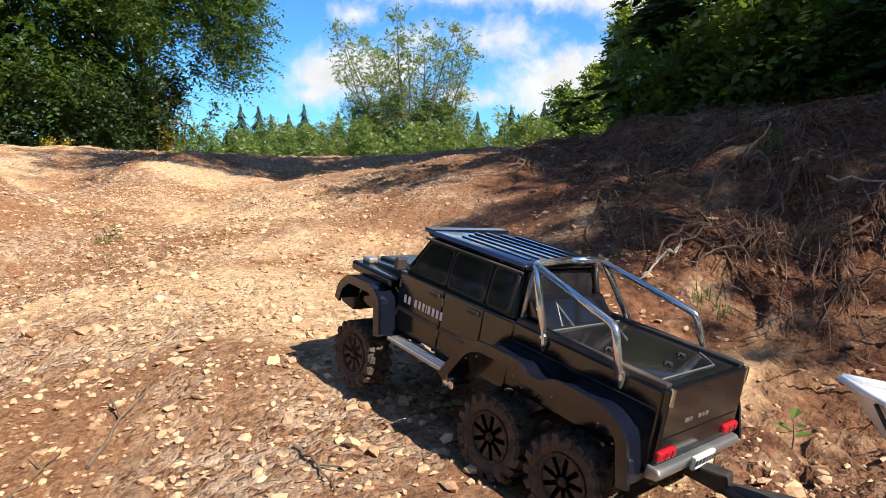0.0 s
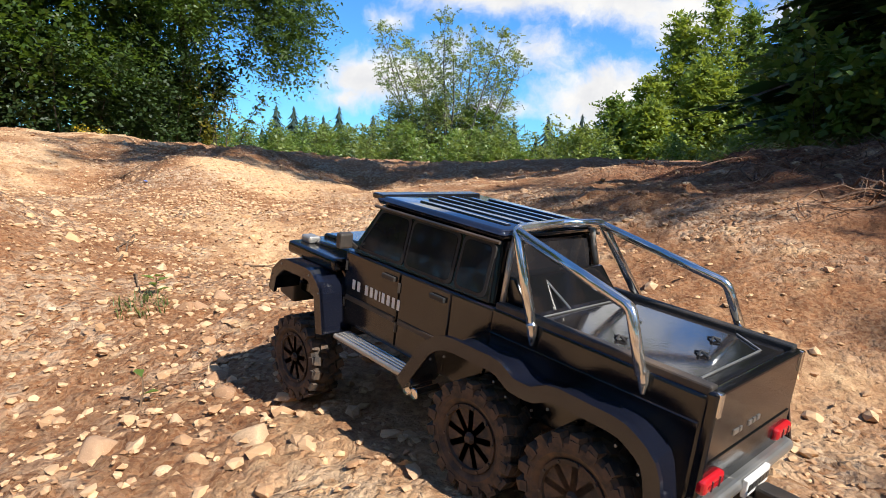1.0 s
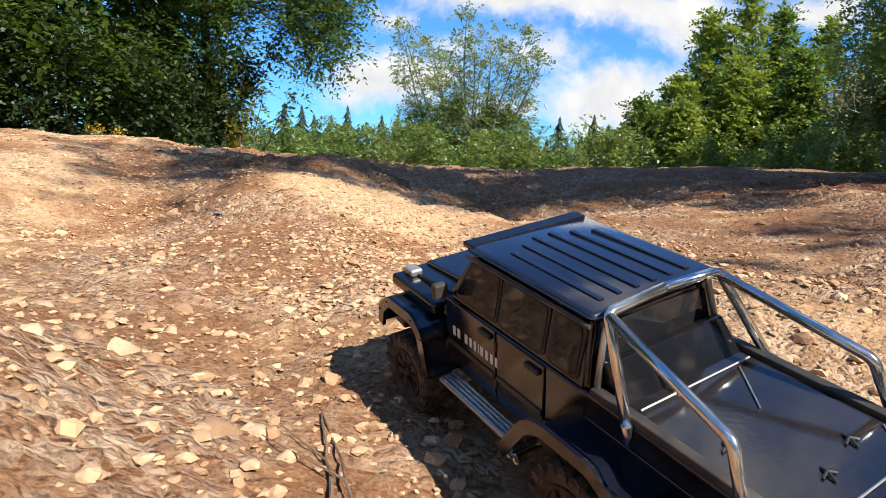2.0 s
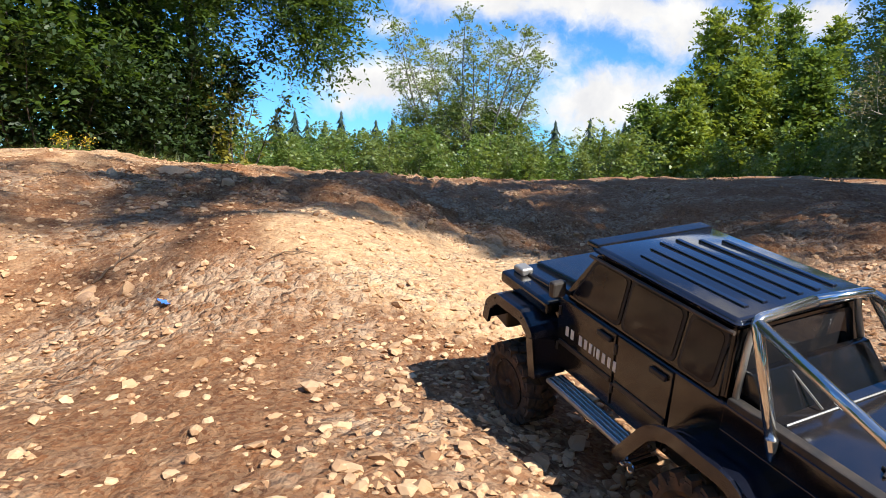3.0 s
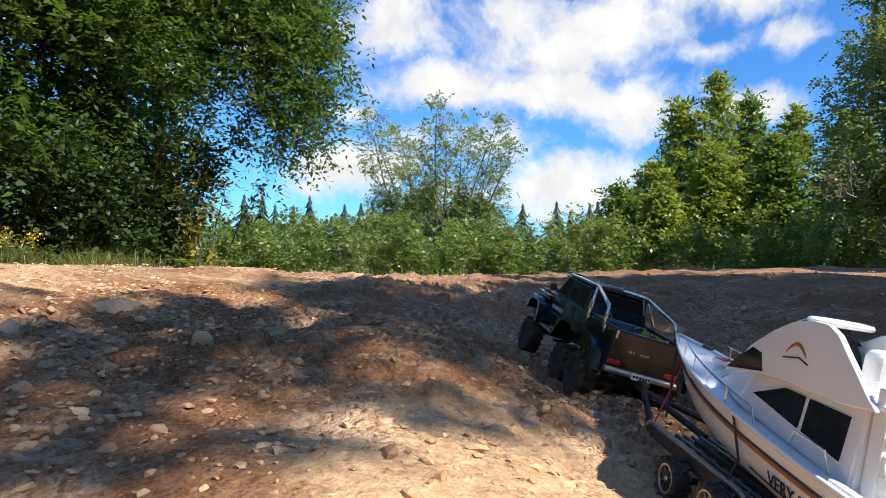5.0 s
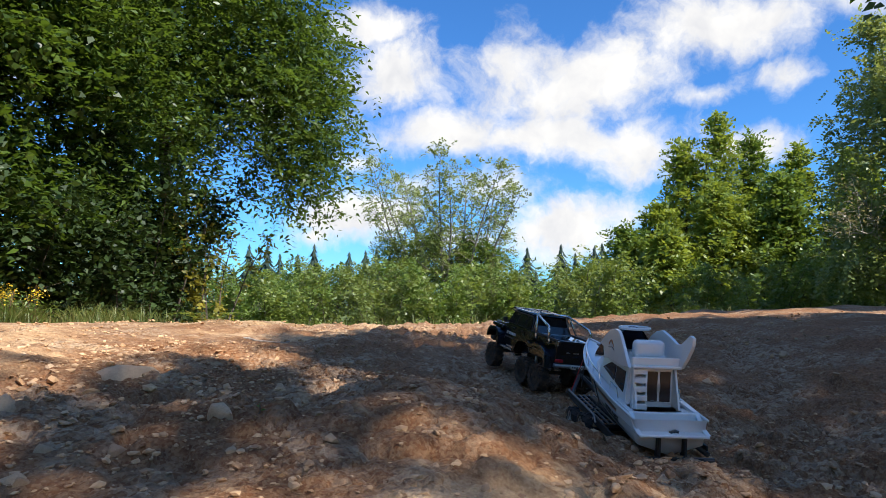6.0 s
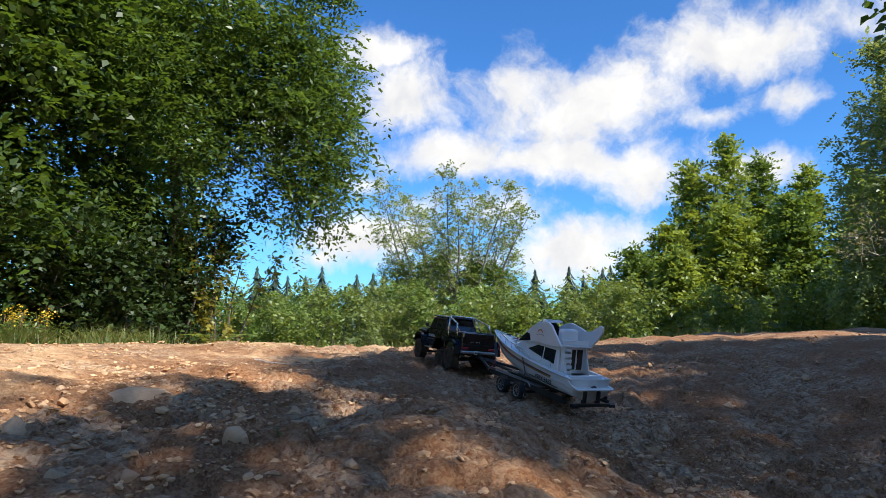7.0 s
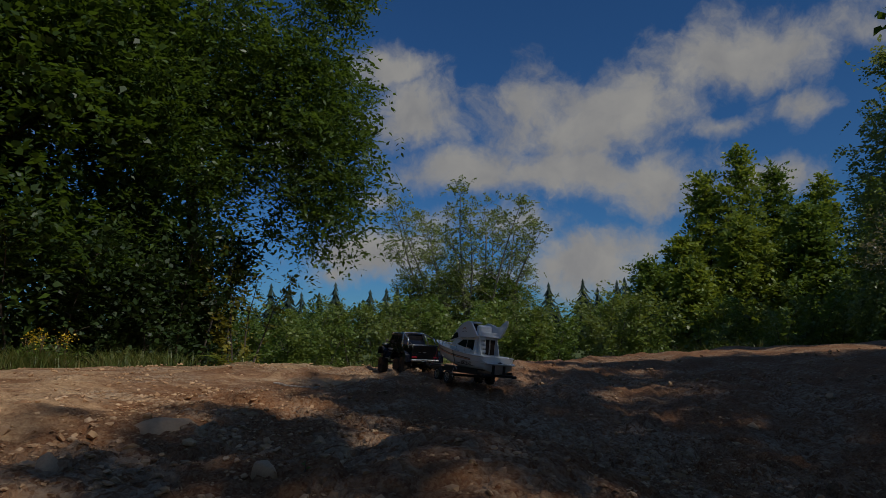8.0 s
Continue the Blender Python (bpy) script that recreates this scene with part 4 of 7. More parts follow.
def build_body():
    # lower bodies
    bm = bmesh.new()
    prism(bm, [(-0.083, 0.108), (-0.083, 0.205), (0.150, 0.207), (0.150, 0.112)], -0.099, 0.099, 0.004, 3)
    bed = part("cargo_bed", bm, BLACK, truck, "black cargo bed with dusty flat sides", smooth=False)
    for s in (-1, 1):
        bm = bmesh.new()
        x0, x1 = sorted((s * 0.0985, s * 0.1015))
        box(bm, x0, x1, -0.080, 0.146, 0.176, 0.181, 0.001)
        part("crease_strip", bm, BLACK, bed)
    for s in (-1, 1):
        bm = bmesh.new()
        box(bm, s * 0.092 - 0.006, s * 0.092 + 0.006, -0.084, 0.146, 0.204, 0.2125, 0.002)
        part("bed_rail", bm, TRIM, bed)
    bm = bmesh.new()
    box(bm, -0.0985, 0.0985, -0.0905, -0.080, 0.112, 0.209, 0.003, 3)
    gate = part("tailgate", bm, BLACK, bed, "flat black tailgate")
    bm = bmesh.new()
    box(bm, -0.090, 0.090, -0.0918, -0.0898, 0.1455, 0.1485, 0.0006, 1)
    part("tailgate_crease", bm, BLACK, gate)
    for x, w in ((-0.050, 0.010), (-0.037, 0.004), (-0.018, 0.007), (-0.008, 0.005), (0.001, 0.006)):
        bm = bmesh.new()
        box(bm, x, x + w, -0.0916, -0.0900, 0.160, 0.165, 0.0003, 1)
        part("emblem_bar", bm, STEEL, gate)
    for s in (-1, 1):
        bm = bmesh.new()
        box(bm, s * 0.0935 - 0.003, s * 0.0935 + 0.003, -0.0925, -0.086, 0.188, 0.209, 0.001)
        part("corner_strip", bm, CHROME, bed, "thin chrome corner strip")
    # tonneau cover with straps
    bm = bmesh.new()
    box(bm, -0.085, 0.085, -0.078, 0.118, 0.196, 0.2075, 0.003, 2)
    cover = part("bed_cover", bm, COVER, truck, "glossy dark bed cover splashed with mud")
    bm = bmesh.new()
    prism(bm, [(0.108, 0.205), (0.146, 0.205), (0.146, 0.238), (0.138, 0.238)], -0.083, 0.083, 0.002)
    part("bulkhead", bm, BLACK, truck, "dark sloped bulkhead behind the cab")
    for pts in ([(-0.079, 0.098, 0.2085), (0.079, 0.098, 0.2085)], [(-0.03, 0.100, 0.210), (-0.034, 0.140, 0.236)], [(0.012, 0.04, 0.2085), (0.055, 0.092, 0.2085)], [(0.050, -0.066, 0.2085), (0.078, -0.032, 0.2085)], [(-0.078, -0.066, 0.2085), (0.050, -0.066, 0.2085)]):
        bm = bmesh.new()
        tube(bm, pts, 0.0012, 5)
        part("strap", bm, STEEL, cover, "thin pale strap")
    for x, y in ((0.034, -0.028), (-0.02, -0.040), (-0.058, 0.022)):
        bm = bmesh.new()
        tube(bm, [(x - 0.008, y, 0.2085), (x, y + 0.002, 0.2110), (x + 0.008, y - 0.002, 0.2085)], 0.0014, 6)
        tube(bm, [(x - 0.003, y - 0.008, 0.2085), (x, y, 0.2105), (x + 0.003, y + 0.008, 0.2085)], 0.0012, 6)
        part("latch", bm, TRIM, cover)
    # cab
    bm = bmesh.new()
    prism(bm, [(0.146, 0.104), (0.146, 0.206), (0.412, 0.204), (0.412, 0.104)], -0.100, 0.100, 0.004, 3)
    cab = part("cab", bm, BLACK, truck, "boxy black cab with flat doors")
    bm = bmesh.new()
    t = bmesh.new()
    lo, hi = [(-0.099, 0.150), (-0.099, 0.408), (0.099, 0.408), (0.099, 0.150)], [(-0.086, 0.160), (-0.086, 0.362), (0.086, 0.362), (0.086, 0.160)]
    a = [t.verts.new((x, y, 0.203)) for x, y in lo]
    b = [t.verts.new((x, y, 0.277)) for x, y in hi]
    for k in range(4):
        t.faces.new((a[k], b[k], b[(k + 1) % 4], a[(k + 1) % 4]))
    t.faces.new(b)
    t.faces.new(a[::-1])
    bmesh.ops.recalc_face_normals(t, faces=t.faces[:])
    bmesh.ops.bevel(t, geom=t.edges[:], offset=0.005, segments=3, affect="EDGES")
    merge(bm, t)
    part("greenhouse", bm, BLACK, cab)
    bm = bmesh.new()
    box(bm, -0.091, 0.091, 0.154, 0.370, 0.2745, 0.2855, 0.006, 3)
    roof = part("roof", bm, ROOF, cab, "glossy black roof with long ribs", smooth=True)
    for k in range(6):
        x = -0.062 + 0.0248 * k
        bm = bmesh.new()
        box(bm, x - 0.0035, x + 0.0035, 0.172, 0.345 - 0.012 * abs(k - 2.5), 0.2845, 0.2876, 0.0012)
        part("roof_rib", bm, ROOF, roof)
    for s in (-1, 1):
        bm = bmesh.new()
        tube(bm, [(s * 0.092, 0.156, 0.2725), (s * 0.093, 0.366, 0.2715)], 0.0022, 6)
        part("rain_gutter", bm, TRIM, roof)
    bm = bmesh.new()
    box(bm, -0.090, 0.090, 0.358, 0.379, 0.280, 0.2870, 0.002, 2)
    part("sun_visor", bm, BLACK, cab, "dark visor over the windscreen")

    def slab(p, out, thick, name, mat, parent):
        """A pane from four corners, pushed outwards."""
        t = bmesh.new()
        o = Vector(out)
        f = [t.verts.new(Vector(q) + o * thick) for q in p]
        g = [t.verts.new(Vector(q) - o * 0.002) for q in p]
        t.faces.new(f)
        t.faces.new(g[::-1])
        for k in range(4):
            t.faces.new((f[k], g[k], g[(k + 1) % 4], f[(k + 1) % 4]))
        bmesh.ops.recalc_face_normals(t, faces=t.faces[:])
        corners = [e for e in t.edges if (e.verts[0] in f) != (e.verts[1] in f)]
        bmesh.ops.bevel(t, geom=corners, offset=0.0075, segments=4, affect="EDGES", profile=0.5)
        return part(name, t, mat, parent)

    def side(s, y0, y1, z0, z1):
        def px(z):
            return s * (0.099 - 0.013 * (z - 0.203) / 0.074 + 0.0004)
        slant = 0.030 if y1 > 0.36 else 0.0
        return [(px(z0), y0, z0), (px(z0), y1, z0), (px(z1), y1 - slant, z1), (px(z1), y0, z1)]

    for s in (-1, 1):
        n = Vector((s * 0.985, 0, 0.17))
        for y0, y1 in ((0.302, 0.384), (0.218, 0.292), (0.166, 0.206)):
            slab(side(s, y0 - 0.004, y1 + 0.004, 0.2105, 0.2695), n, 0.0008, "window_frame", GREY_PANEL, cab)
            slab(side(s, y0, y1, 0.214, 0.266), n, 0.0016, "window_pane", GLASS, cab)
        # doors with their gaps, handles and hinges
        for y0, y1 in ((0.296, 0.402), (0.208, 0.293)):
            bm = bmesh.new()
            x0, x1 = sorted((s * 0.0995, s * 0.1022))
            box(bm, x0, x1, y0, y1, 0.110, 0.2035, 0.0012)
            door = part("door", bm, BLACK, cab, "flat black door with muddy streaks")
            bm = bmesh.new()
            x0, x1 = sorted((s * 0.102, s * 0.1062))
            box(bm, x0, x1, y0 + 0.006, y0 + 0.030, 0.190, 0.1965, 0.0014)
            part("door_handle", bm, TRIM, door)
            for z in (0.135, 0.185):
                bm = bmesh.new()
                tube(bm, [(s * 0.1025, y1 + 0.001, z - 0.006), (s * 0.1025, y1 + 0.001, z + 0.006)], 0.0022, 6)
                part("hinge", bm, TRIM, door)
            bm = bmesh.new()
            x0, x1 = sorted((s * 0.1018, s * 0.1040))
            box(bm, x0, x1, y0 + 0.002, y1 - 0.002, 0.140, 0.147, 0.0009)
            part("rub_strip", bm, TRIM, door)
        # mirror
        bm = bmesh.new()
        tube(bm, [(s * 0.099, 0.392, 0.212), (s * 0.110, 0.390, 0.220)], 0.003, 6)
        box(bm, s * 0.118 - 0.010, s * 0.118 + 0.010, 0.386, 0.397, 0.212, 0.233, 0.003, 2)
        part("side_mirror", bm, TRIM, cab)
    # writing on the doors as plain bars
    for s in (-1, 1):
        y = 0.388
        for k, w in enumerate((0.0085, 0.0085, 0, 0.0085, 0.0075, 0.0070, 0.0030, 0.0080, 0.0080, 0.0075, 0.0070)):
            if w:
                bm = bmesh.new()
                x0, x1 = sorted((s * 0.1020, s * 0.1028))
                box(bm, x0, x1, y - w * 0.72, y, 0.1570, 0.1700, 0.0002, 1)
                part("sign_bar", bm, WHITE_VINYL, cab, "white vinyl lettering bar")
            y -= (w or 0.004) + 0.0022
    slab([(-0.088, 0.4055, 0.208), (0.088, 0.4055, 0.208), (0.078, 0.367, 0.269), (-0.078, 0.367, 0.269)], (0, 0.84, 0.54), 0.0016, "windscreen", GLASS, cab)
    slab([(-0.084, 0.1515, 0.218), (0.084, 0.1515, 0.218), (0.074, 0.1590, 0.268), (-0.074, 0.1590, 0.268)], (0, -0.99, 0.14), 0.0014, "rear_window", GLASS, cab)
    # bonnet and nose
    bm = bmesh.new()
    prism(bm, [(0.408, 0.110), (0.408, 0.201), (0.535, 0.193), (0.545, 0.185), (0.545, 0.110)], -0.088, 0.088, 0.004, 3)
    nose = part("nose", bm, BLACK, truck, "black nose with a raised bonnet")
    bm = bmesh.new()
    prism(bm, [(0.412, 0.198), (0.412, 0.208), (0.528, 0.199), (0.528, 0.190)], -0.060, 0.060, 0.003, 2)
    part("bonnet", bm, BLACK, nose, "glossy raised bonnet")
    for s in (-1, 1):
        bm = bmesh.new()
        box(bm, s * 0.088 - 0.026, s * 0.088 + 0.026, 0.418, 0.538, 0.172, 0.190, 0.005, 3)
        wing = part("front_wing", bm, BLACK, nose)
        bm = bmesh.new()
        box(bm, s * 0.088 - 0.010, s * 0.088 + 0.010, 0.505, 0.530, 0.189, 0.200, 0.004, 3)
        part("indicator", bm, STEEL, wing, "small clear indicator lens")
        bm = bmesh.new()
        t = bmesh.new()
        bmesh.ops.create_cone(t, cap_ends=True, segments=20, radius1=0.017, radius2=0.016, depth=0.008, matrix=Matrix.Translation((s * 0.066, 0.548, 0.160)) @ Matrix.Rotation(radians(90), 4, "X"))
        merge(bm, t)
        part("headlight", bm, GLASS, nose)
    bm = bmesh.new()
    box(bm, -0.046, 0.046, 0.543, 0.549, 0.142, 0.180, 0.002)
    part("grille", bm, TRIM, nose)
    bm = bmesh.new()
    prism(bm, [(0.535, 0.092), (0.535, 0.124), (0.578, 0.118), (0.578, 0.098)], -0.100, 0.100, 0.004, 2)
    part("front_bumper", bm, TRIM, truck)
    # flares: one over each front wheel, one long one over each rear pair
    def fold(pts, cut=0.009):
        """A path of straight runs with small rounded bends."""
        out = [Vector(pts[0])]
        for p, q, r in zip(pts, pts[1:], pts[2:]):
            p, q, r = Vector(p), Vector(q), Vector(r)
            a, b = q + (p - q).normalized() * cut, q + (r - q).normalized() * cut
            out += [a, (a + 2 * q + b) / 4, b]
        return [tuple(v) for v in out + [Vector(pts[-1])]]

    fpath = fold([(0.396, 0.096), (0.410, 0.156), (0.436, 0.174), (0.508, 0.172), (0.534, 0.150), (0.541, 0.120)])
    rpath = fold([(0.226, 0.092), (0.188, 0.150), (0.168, 0.160), (0.098, 0.161), (0.082, 0.150), (0.050, 0.150), (0.034, 0.161), (-0.036, 0.160), (-0.060, 0.146), (-0.074, 0.092)])
    for s in (-1, 1):
        for nm, path, wide in (("front_flare", fpath, 0.138), ("rear_flare", rpath, 0.141)):
            bm = bmesh.new()
            x0, x1 = sorted((s * 0.092, s * wide))
            band(bm, path, x0, x1, 0.006)
            x0, x1 = sorted((s * (wide - 0.004), s * (wide + 0.001)))
            band(bm, [(y, z) for y, z in path], x0, x1, 0.015)
            fl = part(nm, bm, FLARE, truck, "chipped glossy black wheel-arch flare", smooth=False)
            for k in range(2, len(path) - 2, 3):
                bm = bmesh.new()
                y, z = path[k]
                bmesh.ops.create_uvsphere(bm, u_segments=6, v_segments=4, radius=0.0016, matrix=Matrix.Translation((s * (wide + 0.001), y, z - 0.007)))
                part("rivet", bm, TRIM, fl)
        # running board with ribs and twin tail pipes
        bm = bmesh.new()
        box(bm, s * 0.113 - 0.013, s * 0.113 + 0.013, 0.240, 0.390, 0.092, 0.098, 0.002, 2)
        step = part("running_board", bm, STEEL, truck, "ribbed silver running board")
        for k in range(4):
            bm = bmesh.new()
            x = s * (0.104 + 0.006 * k)
            box(bm, x - 0.0016, x + 0.0016, 0.244, 0.386, 0.0975, 0.0995, 0.0005, 1)
            part("tread_rib", bm, CHROME, step)
        for k in range(2):
            bm = bmesh.new()
            y = 0.236 - 0.013 * k
            ring = [(s * 0.126, y + 0.0055 * math.cos(a), 0.083 + 0.0055 * math.sin(a)) for a in np.linspace(0, 2 * math.pi, 13)]
            tube(bm, ring, 0.0013, 5, cap=False)
            tube(bm, [(s * 0.09, y, 0.083), (s * 0.126, y, 0.083)], 0.0045, 8)
            part("exhaust_tip", bm, CHROME, truck, "chrome twin exhaust tip")
        # roll bar
        hoop = smooth_path([(s * 0.103, 0.092, 0.203), (s * 0.079, 0.147, 0.2880), (0.0, 0.150, 0.2905)], 6)
        bm = bmesh.new()
        tube(bm, hoop, 0.0054, 10)
        bar = part("roll_hoop", bm, CHROME, truck, "polished chrome roll bar", smooth=True)
        bm = bmesh.new()
        tube(bm, smooth_path([(s * 0.079, 0.144, 0.2855), (s * 0.098, -0.004, 0.2530), (s * 0.106, -0.028, 0.202)], 6), 0.0054, 10)
        part("roll_stay", bm, CHROME, bar, "polished chrome stay", smooth=True)
        bm = bmesh.new()
        tube(bm, smooth_path([(s * 0.092, 0.142, 0.206), (s * 0.0765, 0.152, 0.262), (s * 0.07, 0.153, 0.284)], 5), 0.0035, 8)
        part("inner_bar", bm, STEEL, bar, smooth=True)
        for y in (0.092, -0.028):
            bm = bmesh.new()
            tube(bm, [(s * 0.1035, y, 0.206), (s * 0.1035, y - 0.002, 0.196), (s * 0.1035, y - 0.003, 0.186)], [0.0056, 0.0045, 0.0018], 8)
            part("bar_foot", bm, CHROME, bar)
        # tail lamp
        bm = bmesh.new()
        box(bm, s * 0.080 - 0.019, s * 0.080 + 0.019, -0.0960, -0.086, 0.121, 0.1345, 0.004, 3)
        lamp = part("tail_light", bm, TAIL_RED, truck, "bright red tail light")
        for x in (-0.007, 0.007):
            bm = bmesh.new()
            box(bm, s * 0.080 + x - 0.0006, s * 0.080 + x + 0.0006, -0.0968, -0.0950, 0.123, 0.1325, 0.0003, 1)
            part("lens_rib", bm, TRIM, lamp)
    # rear bumper, plate, hitch
    bm = bmesh.new()
    prism(bm, [(-0.082, 0.098), (-0.082, 0.116), (-0.098, 0.115), (-0.102, 0.109), (-0.099, 0.101)], -0.102, 0.102, 0.003, 2)
    bumper = part("rear_bumper", bm, STEEL, truck, "scratched dull steel rear bumper")
    bm = bmesh.new()
    box(bm, -0.028, 0.024, -0.1050, -0.1000, 0.099, 0.116, 0.001)
    plate = part("number_plate", bm, PLATE, bumper, "small white plate with dark bars")
    for k, (x, w) in enumerate(((-0.025, 0.007), (-0.016, 0.006), (-0.008, 0.007), (0.001, 0.006), (0.009, 0.006), (0.017, 0.005))):
        bm = bmesh.new()
        box(bm, x, x + w, -0.1056, -0.1044, 0.104, 0.111, 0.0002, 1)
        part("plate_bar", bm, TRIM, plate)
    bm = bmesh.new()
    box(bm, -0.010, 0.010, -0.135, -0.080, 0.080, 0.093, 0.002)
    tube(bm, [(0, -0.128, 0.090), (0, -0.128, 0.102)], [0.004, 0.006], 8)
    part("tow_hitch", bm, CHASSIS, truck)
    # frame, axles, shafts
    for s in (-1, 1):
        bm = bmesh.new()
        box(bm, s * 0.036 - 0.006, s * 0.036 + 0.006, -0.080, 0.545, 0.086, 0.106, 0.002)
        part("frame_rail", bm, CHASSIS, truck)
    for y in (0.0, 0.127, 0.468):
        bm = bmesh.new()
        tube(bm, [(-0.10, y, 0.060), (0.10, y, 0.060)], 0.0085, 8)
        t = bmesh.new()
        bmesh.ops.create_uvsphere(t, u_segments=12, v_segments=8, radius=0.021, matrix=Matrix.Translation((0.012, y, 0.061)))
        merge(bm, t)
        part("axle", bm, CHASSIS, truck, smooth=True)
    bm = bmesh.new()
    tube(bm, [(0.0, 0.0, 0.066), (0, 0.127, 0.070), (0, 0.300, 0.094), (0, 0.468, 0.068)], 0.005, 6)
    part("drive_shaft", bm, STEEL, truck)
    for s in (-1, 1):
        for y in (0.0, 0.127, 0.468):
            bm = bmesh.new()
            tube(bm, [(s * 0.066, y, 0.066), (s * 0.058, y + 0.012, 0.128)], 0.0075, 8)
            part("shock_absorber", bm, STEEL, truck)


build_body()


def build_wheel(name, r, w, parent, at, lugs, tyre_mat, rim_mat, spokes=9, rim_r=0.56):
    """A wheel that turns about x; its outer face looks to -x."""
    hub = new(name)
    hub.empty_display_size = 0.03
    hub.parent = parent
    hub.matrix_basis = Matrix.Translation(at)
    h = w / 2
    bm = bmesh.new()
    lathe(bm, [(r * 0.60, -h * 0.80), (r * 0.72, -h), (r * 0.86, -h * 0.98), (r * 0.93, -h * 0.80), (r * 0.945, 0), (r * 0.93, h * 0.80), (r * 0.86, h * 0.98), (r * 0.72, h), (r * 0.60, h * 0.80)], 36)
    for k in range(lugs):
        for row, (x0, x1) in enumerate(((-1.02, -0.52), (0.52, 1.02), (-0.46, 0.02), (-0.02, 0.46))):
            a = 2 * math.pi * (k + (0.5 if row % 2 else 0.0) + (0.25 if row > 1 else 0)) / lugs
            t = bmesh.new()
            m = Matrix.Rotation(a, 4, "X") @ Matrix.Translation(((x0 + x1) / 2 * h, 0, r * 0.955)) @ Matrix.Rotation(radians(14 if row % 2 else -14), 4, "Z")
            bmesh.ops.create_cube(t, size=1, matrix=m @ Matrix.Diagonal((abs(x1 - x0) * h * 0.92, 2 * math.pi * r / lugs * 0.55, r * 0.10, 1)))
            if row < 2:
                m2 = Matrix.Rotation(a, 4, "X") @ Matrix.Translation((math.copysign(1.0, x0 + x1) * h * 0.99, 0, r * 0.865))
                bmesh.ops.create_cube(t, size=1, matrix=m2 @ Matrix.Diagonal((h * 0.12, 2 * math.pi * r / lugs * 0.5, r * 0.13, 1)))
            merge(bm, t)
    part("tyre", bm, tyre_mat, hub, "knobbly mud-caked black tyre" if lugs > 12 else "black rubber tyre")
    bm = bmesh.new()
    rr = r * rim_r
    lathe(bm, [(rr * 1.08, -h * 0.86), (rr * 1.08, -h * 0.93), (rr * 0.96, -h * 0.93), (rr * 0.90, -h * 0.60), (rr * 0.88, h * 0.1), (0.002, h * 0.12)], 30, closed=False)
    rim = part("rim", bm, rim_mat, hub, "dark spoked rim" if lugs > 12 else "silver spoked rim")
    bm = bmesh.new()
    for k in range(spokes):
        t = bmesh.new()
        m = Matrix.Rotation(2 * math.pi * k / spokes, 4, "X") @ Matrix.Translation((-h * 0.72, 0, rr * 0.56))
        bmesh.ops.create_cube(t, size=1, matrix=m @ Matrix.Diagonal((h * 0.16, rr * 0.20, rr * 0.80, 1)))
        merge(bm, t)
    t = bmesh.new()
    lathe(t, [(0.001, -h * 0.98), (rr * 0.12, -h * 0.98), (rr * 0.20, -h * 0.80), (rr * 0.34, -h * 0.78), (rr * 0.34, -h * 0.55), (0.001, -h * 0.55)], 14)
    merge(bm, t)
    part("spoke_wheel", bm, rim_mat, hub)
    for k in range(10):
        a = 2 * math.pi * (k + 0.5) / 10
        bm = bmesh.new()
        bmesh.ops.create_cone(bm, cap_ends=True, segments=6, radius1=rr * 0.045, radius2=rr * 0.04, depth=h * 0.08, matrix=Matrix.Translation((-h * 0.95, rr * 1.02 * math.cos(a), rr * 1.02 * math.sin(a))) @ Matrix.Rotation(radians(90), 4, "Y"))
        part("bolt", bm, TRIM if lugs > 12 else rim_mat, hub)
    return hub


def wheel_copy(src, parent, at, mirror):
    """Another wheel on the same meshes, turned round on the far side."""
    ob = copy_thing(src, Matrix.Translation(at) @ (Matrix.Rotation(math.pi, 4, "Z") if mirror else Matrix()))
    ob.parent = parent
    return ob


WHEEL_R = 0.059
first = build_wheel("wheel", WHEEL_R, 0.046, truck, (-0.114, 0.0, WHEEL_R), 18, RUBBER, RIM)
truck_wheels = [(first, (-0.114, 0.0, WHEEL_R), False)]
for at in ((-0.114, 0.127, WHEEL_R), (-0.114, 0.468, WHEEL_R), (0.114, 0.0, WHEEL_R), (0.114, 0.127, WHEEL_R), (0.114, 0.468, WHEEL_R)):
    truck_wheels.append((wheel_copy(first, truck, at, at[0] > 0), at, at[0] > 0))

# ---- model cabin cruiser on its trailer; both face +y, the stern stands over the origin ----
GEL = paint_material("white_gelcoat", (0.80, 0.79, 0.77), 0.22, dirt=0.10, coat=0.3, scale=10)
STRIPE_O = paint_material("orange_stripe", (0.42, 0.13, 0.02), 0.35, dirt=0.15)
STRIPE_B = paint_material("black_stripe", (0.02, 0.02, 0.022), 0.35, dirt=0.15)
RED = paint_material("red_strap", (0.45, 0.02, 0.025), 0.7, dirt=0.2)
BLUE_STRAP = paint_material("dark_strap", (0.03, 0.03, 0.035), 0.7, dirt=0.2)
TEAK = paint_material("teak_brown", (0.20, 0.11, 0.06), 0.55, dirt=0.15)
PANE_BROWN = glass_material("brown_glass", (0.05, 0.035, 0.028))
PANE_DARK = glass_material("cabin_glass", (0.012, 0.016, 0.022))
DOME = glass_material("smoked_dome", (0.03, 0.035, 0.05))
FRAME_BLACK = paint_material("trailer_frame", (0.010, 0.010, 0.011), 0.5, dirt=0.25)
GALV = paint_material("galvanised", (0.34, 0.33, 0.32), 0.45, metal=0.8, dirt=0.5)
SILVER = paint_material("silver_rim", (0.60, 0.58, 0.54), 0.3, metal=0.8, dirt=0.35)
